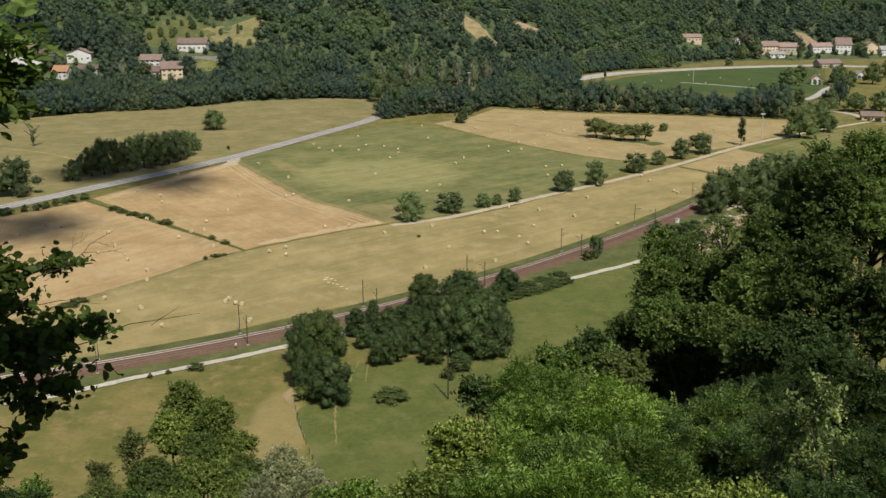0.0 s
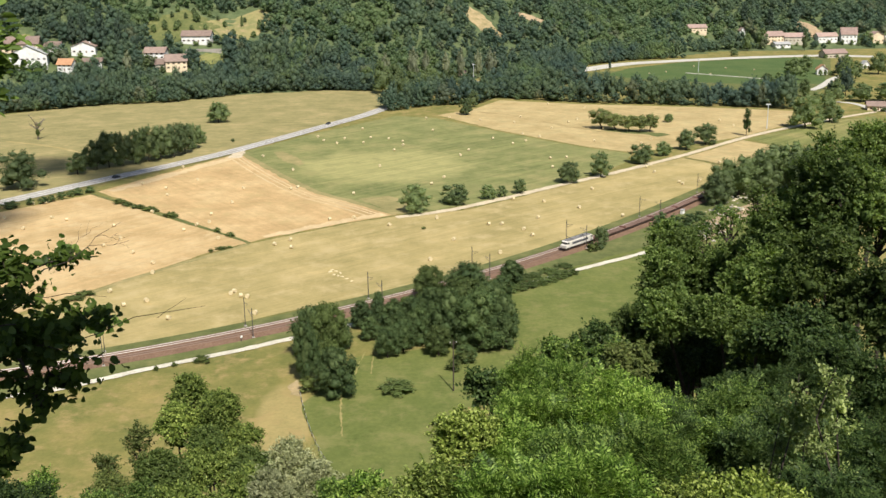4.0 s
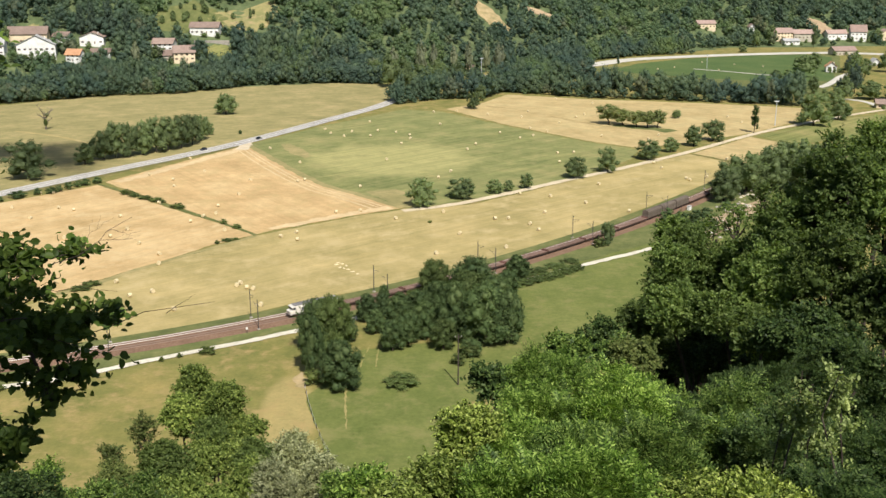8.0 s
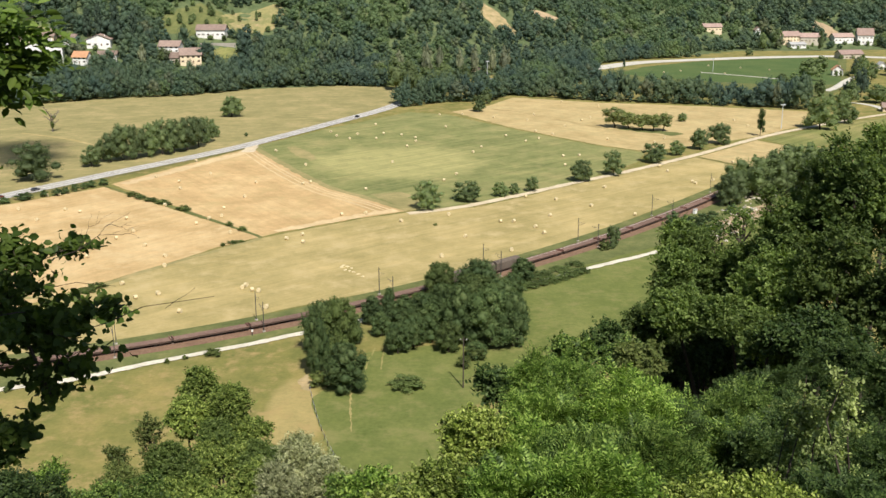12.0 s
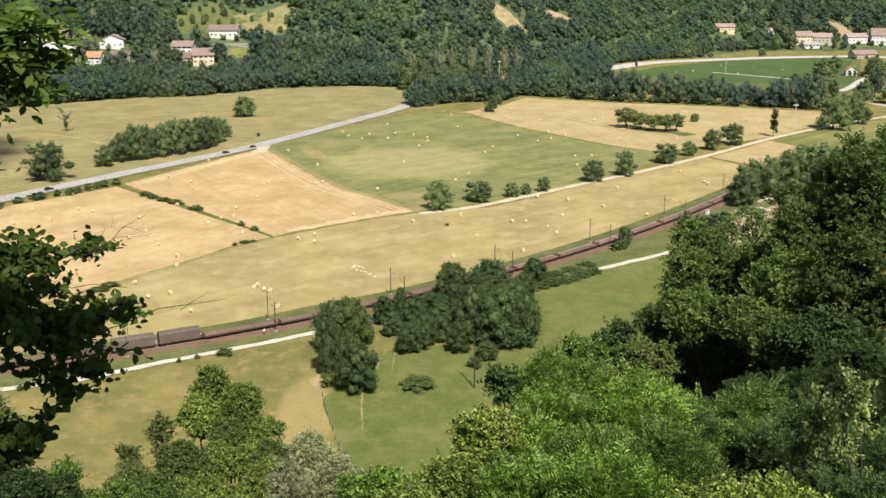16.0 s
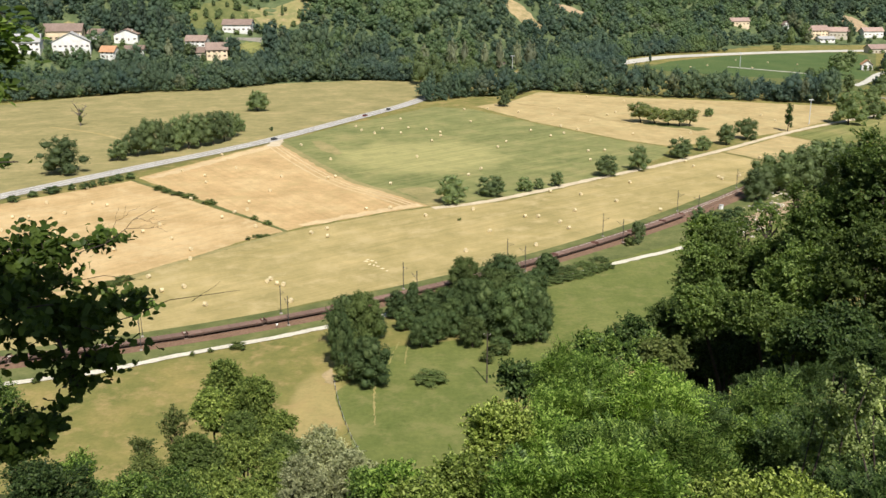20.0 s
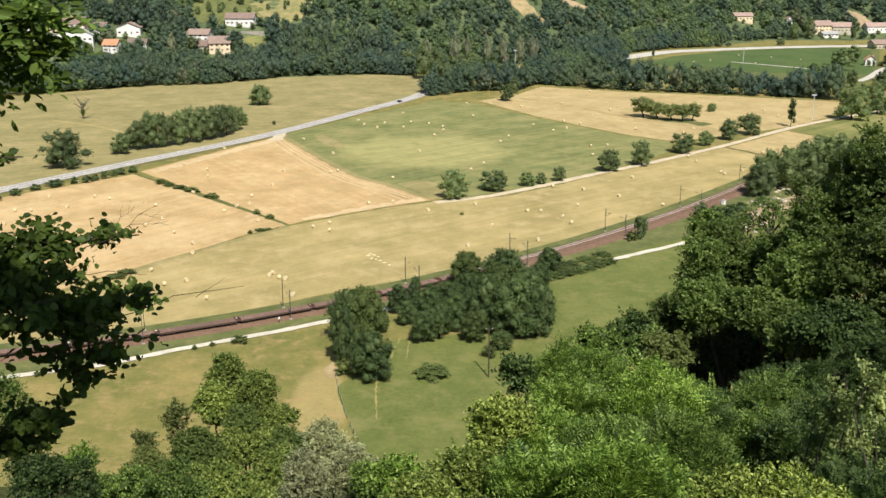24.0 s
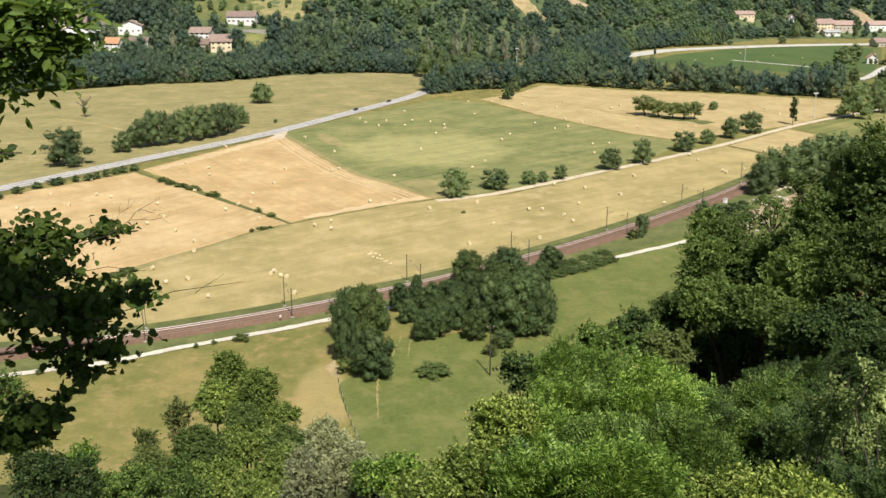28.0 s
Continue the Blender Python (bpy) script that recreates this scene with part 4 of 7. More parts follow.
HOUSES = (
    ([(-320.0, 904.0, 25.6, 35.0, 23.0)], 12, WALL_WHITE, ROOF_GREY, "large white rendered house with a low grey gable roof", 2, True),
    ([(-336.0, 931.0, 36.0, 38.0, 17.0)], 6, WALL_CREAM, ROOF_BROWN, "long cream house with a dark brown roof behind the large house", 1, False),
    ([(-355.3, 895.2, 28.9, 25.4, 17.7)], 8, WALL_WHITE, ROOF_GREY, "long white house with a grey roof among trees", 2, False),
    ([(-307.7, 936.5, 36.8, 15.3, 9.7)], -10, WALL_WHITE, ROOF_BROWN, "small white house with a brown tiled roof", 1, False),
    ([(-281.0, 935.8, 34.6, 23.0, 12.5)], 6, WALL_WHITE, ROOF_BROWN, "small white gabled house with a brown tiled roof", 1, True),
    ([(-287.4, 902.8, 22.2, 14.8, 12.4)], -14, WALL_WHITE, ROOF_ORANGE, "white house with a bright orange tiled roof", 2, False),
    ([(-268.6, 915.7, 24.9, 18.0, 8.2)], 4, WALL_WHITE, ROOF_BROWN, "low white house half hidden by trees", 1, False),
    ([(-221.3, 950.7, 27.6, 21.0, 12.5)], -6, WALL_WHITE, ROOF_BROWN, "white two-storey house with a brown tiled roof", 2, False),
    ([(-213.5, 930.0, 19.6, 10.5, 11.5)], 14, WALL_STONE, ROOF_BROWN, "low brown-roofed wing in front of the cream house", 1, False),
    ([(-200.1, 931.0, 19.9, 20.4, 15.9)], 14, WALL_CREAM, ROOF_BROWN, "cream house with a brown tiled roof below a lane", 2, False),
    ([(-190.0, 986.6, 39.7, 30.0, 12.8)], -4, WALL_WHITE, ROOF_BROWN, "white hillside house with a wide brown roof and dark garage", 1, False),
    ([(-133.0, 998.7, 33.4, 10.9, 4.9)], 0, WALL_CREAM, ROOF_ORANGE, "small house with an orange roof in the woods", 1, False),
    ([(387.2, 1340.8, 22.1, 26.2, 10.9)], 5, WALL_CREAM, ROOF_PINK, "long cream house high in the woods", 1, False),
    ([(487.0, 1337.0, 8.6, 30.0, 15.5)], 8, WALL_CREAM, ROOF_PINK, "village house with cream walls and a pale clay roof", 2, False),
    ([(515.0, 1336.0, 8.0, 27.0, 13.5)], -8, WALL_STONE, ROOF_PINK, "village house with a broad pale clay roof", 1, False),
    ([(494.0, 1322.0, 2.5, 22.0, 7.5)], 4, WALL_WHITE, ROOF_GREY, "low white garage in front of the village houses", 1, False),
    ([(560.3, 1341.5, 8.2, 29.2, 12.4)], 4, WALL_WHITE, ROOF_PINK, "low white village house with a pale clay-tiled roof", 1, False),
    ([(588.7, 1337.9, 5.9, 21.9, 23.4)], -10, WALL_WHITE, ROOF_PINK, "tall white village house with a pale clay-tiled roof", 2, False),
    ([(626.2, 1339.7, 6.2, 21.9, 16.1)], 0, WALL_CREAM, ROOF_PINK, "cream village house among gardens", 1, True),
    ([(651.4, 1334.1, 3.3, 34.9, 13.1)], 6, WALL_WHITE, ROOF_GREY, "long white building with a grey sheet roof", 1, False),
    ([(451.8, 1352.9, 17.4, 7.3, 10.3)], 0, WALL_WHITE, ROOF_BROWN, "narrow white village house among trees", 2, True),
    ([(504.1, 1181.8, -0.0, 31.0, 11.7)], 10, WALL_STONE, ROOF_PINK, "long stone house with a reddish tiled roof", 1, False),
    ([(414.6, 995.1, -0.0, 10.9, 12.1)], -12, WALL_WHITE, ROOF_ORANGE, "white house with an orange roof beside a lane", 2, True),
    ([(483.4, 1051.5, -0.1, 8.1, 9.8)], 0, WALL_WHITE, ROOF_GREY, "small white house behind a dark tree", 1, True),
    ([(353.4, 741.5, -0.0, 16.5, 7.5)], -16, WALL_CREAM, ROOF_BROWN, "pale farm building at the edge of the village", 1, False),
    ([(68.8, 921.6, -0.0, 6.6, 7.7)], 0, WALL_WHITE, ROOF_GREY, "small white roadside hut", 1, True),
    ([(61.6, 1024.0, 1.3, 9.0, 5.6)], 0, WALL_CREAM, ROOF_BROWN, "small cream house with a brown roof behind trees", 1, False),
)
FRONT_SHRUBS = []
for ((hx, hy, hz, hw, hh),), turn, wall, roof, label, storeys, gable in HOUSES:
    house(hx, hy, hz, hw * 0.9, hh * 0.8, turn, wall, roof, label, storeys, gable)
    for k in range(3):
        FRONT_SHRUBS.append((hx + (k - 1) * hw * 0.45 + (hx * 3.7 + k * 2.3) % 3 - 1.5, hy - 9.5 - (hx * 1.3 + k) % 3, 4.5 + (hy * 7.1 + k * 3) % 4, hh * 0.34 + (hx * 5.3 + k * 1.7) % 2.2))
    CLEARINGS.append((hx, hy - 12, hw * 0.5 + 6, 24) if hx > 200 else (hx, hy - 5, hw * 0.5 + 3, 14))


def slope_patch(name, x, y, rx, ry, lean, mat, label, lift=0.4, open_woods=True):
    """A meadow or bare patch that follows the hillside."""
    rng = random.Random(int(x))
    bm = bmesh.new()
    rings = []
    for k in range(1, 7):
        ring = []
        for i in range(36):
            a = i / 36 * 2 * math.pi
            q = k / 6 * (1 + (rng.uniform(-0.2, 0.2) if k == 6 else 0))
            dx, dy = math.cos(a) * rx * q, math.sin(a) * ry * q
            px, py = x + dx + dy * lean, y + dy
            ring.append(bm.verts.new((px, py, terrain(px, py) + lift)))
        rings.append(ring)
    bm.faces.new(rings[0])
    for a, b in zip(rings, rings[1:]):
        for i in range(36):
            bm.faces.new((a[i], b[i], b[(i + 1) % 36], a[(i + 1) % 36]))
    bmesh.ops.recalc_face_normals(bm, faces=bm.faces[:])
    me = bpy.data.meshes.new(name)
    bm.to_mesh(me)
    bm.free()
    me.materials.append(mat)
    if open_woods:
        CLEARINGS.append((x, y - 4, rx, ry + 6))
    return tagged(new(name, me), label, "meadow", kind="structure")


for (px, py, pz, pw, ph), lean, mat, label in (
        (*[(-160.0, 1038.3, 48.4, 49.5, 31.5)], 0.3, GRASS_HILL, "sunny hillside meadow above the houses"),
        (*[(-210.8, 1021.3, 53.7, 57.4, 28.8)], 0.2, GRASS_BANK, "green orchard meadow on the hillside"),
        (*[(-172.5, 952.3, 25.6, 26.0, 8.3)], 0.0, GRASS_MOWN, "small green garden below a terrace wall"),
        (*[(-341.5, 950.8, 44.5, 25.8, 8.3)], 0.0, GRASS_HILL, "dry yellow bank behind the large house"),
        (*[(91.0, 1150.2, 47.8, 31.0, 19.0)], -0.55, DRY_SCAR, "bare orange earth scar in the woods"),
        (*[(154.6, 1220.9, 46.8, 39.6, 5.3)], -0.8, EARTH, "narrow bare strip in the woods"),
        (*[(547.1, 1366.2, 21.7, 22.2, 16.3)], -0.3, EARTH, "bare earth bank above the village")):
    slope_patch("hill_meadow", px, py, pw * 0.55, min(46, ph * 1.3), lean, mat, label)
((tx, ty, tz, tw, th),) = [(-181.5, 966.5, 31.7, 32.6, 2.6)]
bm = bmesh.new()
box(bm, -tw / 2, tw / 2, -0.4, 0.4, -3, th, 0.1)
part("terrace_wall_body", bm, CONCRETE, empty("terrace_wall", pose(tx, ty, tz), "long pale terrace wall below a house", "wall", kind="structure"))
CLEARINGS.append((tx, ty - 10, tw * 0.55, 18))
PALE_PLACES = [(12.6, 979.6, 1.6, 14.0, 33.6), (24.8, 990.4, 1.6, 9.8, 30.6), (44.6, 994.6, -0.0, 9.8, 29.7), (59.4, 1004.9, -0.0, 11.0, 32.2), (88.3, 993.7, -0.0, 16.4, 31.8), (-14.1, 961.7, 3.6, 13.7, 26.6), (-237.9, 910.5, 17.5, 10.0, 22.0), (76.5, 1004.7, -0.1, 11.0, 30.0)]
for x, y, z, w, h in PALE_PLACES:
    CLEARINGS.append((x, y - 10, w * 0.42, 12))
build_woods()
# pale and dark trees that stand out from the woods
LEAF_PALE = leafy("leaf_pale_poplar", (0.20, 0.22, 0.16), (0.27, 0.29, 0.205), (0.34, 0.36, 0.26), 0.4, 0.1)
KINDS["pale"] = tree_kind(64, LEAF_PALE, 160, 7, 0.06, n=9, trunk=0.04, full=True, core_level=1)
KINDS["far"] = tree_kind(65, LEAF_FIELD, 160, 7, 0.06, n=10, trunk=0.04, full=True, core_level=1)
LEAF_CONIFER = leafy("leaf_conifer", (0.062, 0.094, 0.076), (0.080, 0.114, 0.090), (0.104, 0.140, 0.106), 0.3, 0.1)
KINDS["conifer"] = tree_kind(66, LEAF_CONIFER, 220, 7, 0.06, n=12, trunk=0.05, slim=0.5)
KINDS["shady"] = tree_kind(67, LEAF_CONIFER, 170, 7, 0.06, n=11, trunk=0.04, full=True, core_level=1)
for x, y, w, h in [(338.2, 788.1, 14.0, 19.0), (364.0, 822.4, 14.0, 27.0), (352.0, 806.0, 11.0, 15.0), (426.1, 980.6, 13.0, 15.0), (437.0, 1000.0, 13.0, 19.0)]:
    plant("tree", "shady", x, y, w, h, "dark dense tree beside the village lane", group="village trees")
for x, y, w, h in [(318.3, 822.0, 15.0, 15.0), (330.0, 822.0, 14.0, 16.0), (306.0, 832.0, 14.0, 17.0), (320.7, 776.0, 12.0, 10.0), (338.0, 934.0, 13.0, 9.0), (352.0, 940.0, 13.0, 9.0)]:
    plant("tree", "far", x, y, w, h, "green tree in the gardens below the sports field", group="village trees")
for x, y, z, w, h in PALE_PLACES:
    plant("tree", "pale", x, y, w, h, "pale grey-green poplar in the woods", group="pale poplars")
for x, y, z, w, h in [(10.5, 816.3, -0.1, 27.1, 27.3), (-3.1, 845.6, -0.1, 21.5, 31.1), (-15.5, 885.8, -0.1, 24.4, 29.5), (26.1, 884.5, -0.1, 24.4, 24.6), (43.1, 883.9, -0.0, 21.5, 22.6), (-29.0, 928.7, -0.0, 20.5, 20.6), (56.3, 791.2, -0.1, 12.3, 13.3)] + [(368.1, 947.7, -0.1, 29.2, 22.0), (402.4, 1007.7, -0.0, 22.1, 18.9), (377.1, 854.7, -0.0, 21.7, 32.3), (339.6, 783.2, -0.1, 15.6, 19.2), (468.7, 988.6, -0.1, 25.0, 22.9), (322.3, 757.8, -0.0, 16.8, 14.4), (361.9, 787.6, -0.0, 26.2, 15.8), (381.8, 786.0, -0.1, 26.1, 17.5), (510.1, 1283.4, -0.1, 9.8, 28.1), (471.2, 1329.4, 4.1, 18.8, 21.8), (440.5, 1293.1, -0.0, 14.1, 24.1), (611.3, 1329.7, 2.6, 21.7, 17.4), (429.2, 950.4, -0.0, 15.7, 17.9), (517.0, 1053.4, -0.0, 23.1, 23.2), (427.9, 857.5, -0.0, 23.7, 19.1)]:
    plant("tree", "far", x, y, w, h, "large green tree at the edge of the woods", group="wood edge trees")
for x, y, z, w, h in [(-269.0, 947.2, 36.4, 12.4, 34.1), (-284.1, 947.2, 39.5, 10.3, 29.9), (-254.9, 952.0, 34.0, 9.3, 29.1), (-294.1, 946.3, 40.6, 9.3, 25.8), (493.4, 1366.4, 23.2, 11.9, 25.2), (463.6, 1379.3, 29.9, 12.0, 25.4), (219.2, 1067.8, -0.0, 3.5, 12.9)]:
    plant("conifer", "conifer", x, y, w * 1.45, h * 1.1, "tall dark conifer on the hillside", group="conifers")
for x, y, z, w, h in [(-223.8, 925.7, 21.0, 12.2, 12.2), (-187.6, 934.7, 20.1, 15.3, 12.3), (-198.9, 1031.9, 55.4, 10.0, 11.2), (-213.7, 1007.1, 48.6, 8.7, 9.8), (-225.9, 1013.8, 50.9, 7.7, 8.8), (-156.2, 1043.0, 49.2, 4.5, 12.4), (-138.6, 1037.2, 46.7, 5.6, 11.3), (-164.5, 986.1, 36.5, 16.1, 10.8), (-329.8, 890.4, 22.5, 19.5, 6.8), (-278.6, 906.7, 22.8, 11.9, 10.0), (-352.1, 921.7, 36.5, 11.0, 15.1), (419.3, 1339.8, 10.7, 17.5, 11.7), (464.5, 1319.9, 1.3, 17.3, 7.2), (397.6, 1212.2, -0.0, 13.3, 9.3)]:
    plant("tree", "far", x, y, w, h, "garden tree beside a hillside house", group="garden trees")

for x, y, w, h in FRONT_SHRUBS:
    plant("shrub", "far", x, y, w, h, "round green garden shrub before a house", "shrub", "garden shrubs")
for x, y, z, w, h in [(-171.9, 1035.4, 49.7, 6.7, 6.7), (-161.0, 1017.5, 43.0, 7.7, 6.6), (-154.8, 1054.5, 53.1, 5.7, 5.7), (-142.0, 1019.2, 40.7, 7.7, 6.7), (-180.8, 1050.4, 55.5, 5.7, 5.7), (-136.5, 1043.7, 49.1, 7.9, 7.9), (-152.6, 1008.5, 39.3, 6.6, 5.5), (-235.7, 1027.3, 56.8, 6.7, 7.8), (-224.4, 1008.9, 49.1, 6.6, 6.6), (-222.8, 1035.4, 59.6, 5.6, 6.7), (-212.5, 1015.7, 51.9, 6.6, 7.7), (-209.6, 1036.0, 58.5, 5.6, 6.7), (-199.1, 1008.0, 48.0, 6.6, 6.6), (-196.9, 1033.3, 55.3, 6.7, 7.8), (-187.3, 1015.4, 48.6, 5.5, 6.6), (-218.4, 994.5, 43.5, 7.6, 7.6), (-204.3, 994.4, 43.5, 6.5, 6.5), (-234.4, 1004.4, 47.2, 7.6, 8.7), (-204.7, 1052.5, 62.2, 6.8, 6.8), (-189.4, 1055.2, 58.7, 6.8, 6.8), (-234.6, 1044.2, 63.7, 6.8, 7.9), (-219.8, 1049.5, 64.5, 6.8, 7.9)]:
    plant("shrub", "far", x, y, w, h, "dark shrub scattered on the hillside meadow", "shrub", "hill meadow shrubs")

# ---- hedges, shrubs and a dead tree ----
for x, y, w, h in [(-131.9, 468.4, 4.3, 3.3), (-126.7, 462.4, 3.7, 2.7), (-120.2, 457.6, 4.7, 2.4), (-114.4, 453.0, 4.6, 2.6), (-111.1, 449.6, 2.6, 2.1), (-102.3, 439.6, 4.0, 3.1), (-99.8, 437.4, 2.5, 2.6), (-76.8, 410.0, 2.3, 2.9), (-70.2, 402.5, 2.8, 2.6), (-73.8, 379.0, 1.5, 2.0), (-70.8, 383.2, 3.1, 1.4), (-67.8, 384.8, 2.2, 1.1), (-108.7, 323.4, 4.5, 1.8), (-106.6, 327.8, 4.2, 2.4)]:
    plant("shrub", "weeds" if w < 3.9 else "shrub_olive", x, y, w * 1.8, h * 0.8, "low scrubby hedge shrub on a field boundary", "shrub", "boundary hedge")
for x, y, w, h in [(-185.5, 454.2, 4.1, 3.4), (-179.2, 462.4, 6.8, 3.8), (-172.6, 468.4, 3.2, 3.8), (-167.3, 470.9, 4.3, 3.8), (-164.8, 474.6, 3.2, 3.9), (-162.1, 479.7, 3.8, 4.2), (-159.4, 484.9, 3.3, 3.4), (-157.0, 488.8, 4.4, 4.0), (-152.3, 492.8, 3.9, 4.0), (-190.7, 444.0, 4.6, 3.6), (-196.7, 434.2, 6.4, 3.6), (-202.0, 423.8, 6.3, 3.5), (-105.7, 639.5, 2.1, 2.9)]:
    plant("shrub", "shrub", x, y, w * 1.6, h * 1.0, "low green shrub beside the country road", "shrub", "roadside shrubs")
for x, y, w, h in [(-56.0, 264.4, 5.3, 2.4), (-67.5, 259.3, 1.9, 1.5), (-63.2, 262.2, 2.2, 1.2), (-103.5, 241.5, 2.9, 1.4), (12.8, 254.4, 5.2, 3.3), (16.4, 259.7, 6.2, 4.0), (-25.0, 242.2, 5.8, 4.7), (71.5, 368.5, 5.1, 4.4), (8.4, 408.1, 2.1, 1.4)]:
    plant("shrub", "shrub_olive", x, y, w * 1.05, h * 1.05, "low bush in the meadow grass", "shrub", "meadow bushes")


plant("shrub", "weeds", -2.3, 240.8, 11.0, 3.4, "broad low bush in the meadow grass", "shrub", "meadow bushes")
plant("shrub", "weeds", -20.0, 243.5, 6.0, 3.0, "low bush at the foot of the copse", "shrub", "meadow bushes")
for k, (x, y, z, w, h) in enumerate([(34.7, 321.8, -0.3, 4.5, 3.6), (37.5, 323.6, -0.3, 4.9, 3.0), (40.7, 325.4, -0.1, 4.9, 3.4), (43.7, 328.1, -0.1, 4.6, 2.8), (46.6, 329.8, -0.1, 5.0, 3.4), (50.0, 332.5, -0.1, 4.6, 3.0), (52.8, 335.3, -0.2, 4.7, 3.7), (55.9, 337.9, -0.2, 4.7, 3.9), (59.1, 340.6, -0.1, 4.0, 3.1), (39.4, 332.8, -0.2, 5.8, 2.8), (44.8, 337.5, -0.0, 5.9, 2.7), (51.5, 342.9, -0.0, 6.0, 2.5), (57.6, 349.2, -0.3, 5.3, 2.5)]):
    plant("shrub", "weeds", x, y, w * 1.6, h * 0.62, "tall weeds and scrub beside the gravel path", "shrub", "path scrub")

for k, (x, y, z, w, h) in enumerate([(104.1, 394.4, -0.0, 9.1, 9.8), (110.2, 397.1, -0.0, 8.7, 7.5), (117.7, 402.4, -0.0, 8.3, 6.7), (125.0, 412.1, -0.1, 7.1, 5.3), (113.9, 385.2, -0.2, 8.0, 6.9), (122.6, 395.5, -0.1, 6.4, 4.7), (138.1, 426.2, -0.2, 7.3, 4.5)]):
    plant("shrub", "shrub", x, y, w * 1.15, h, "leafy green bush between path and railway", "shrub", "railway bushes")


def dead_tree(x, y, h):
    rng = random.Random(4)
    root = empty("dead_tree", pose(x, y, 0), "bare pale dead tree alone in the meadow", "tree")
    part("trunk", tube(tube(bmesh.new(), (0, 0, -0.3), (0.3, 0, h * 0.4), 0.45, 0.32), (0.3, 0, h * 0.4), (0.1, 0.2, h * 0.7), 0.32, 0.2), BARK_PALE, root)
    for i in range(9):
        a = i * GOLD
        s = Vector((0.2, 0.1, h * (0.3 + 0.04 * i)))
        e = s + Vector((math.cos(a), math.sin(a), rng.uniform(0.4, 1.3))) * h * rng.uniform(0.25, 0.45)
        bm = tube(bmesh.new(), s, e, 0.28, 0.12, 6)
        for j in range(3):
            k = s.lerp(e, 0.5 + 0.2 * j)
            tube(bm, k, k + Vector((rng.uniform(-1, 1), rng.uniform(-1, 1), rng.uniform(0.2, 1))) * h * 0.16, 0.13, 0.05, 5)
        part("branch", bm, BARK_PALE, root)
    part("ivy", crown_mesh("ivy", LEAF_OLIVE, [(0.2, 0, h * 0.3, h * 0.10, h * 0.2), (1.6, 0, h * 0.6, h * 0.09, h * 0.10)], 40, 8, 0.4, np.random.default_rng(8)), None, root, "green ivy round the trunk")


((dx, dy, dw, dh),) = [(-234.2, 662.3, 9.6, 15.7)]
dead_tree(dx, dy, dh)

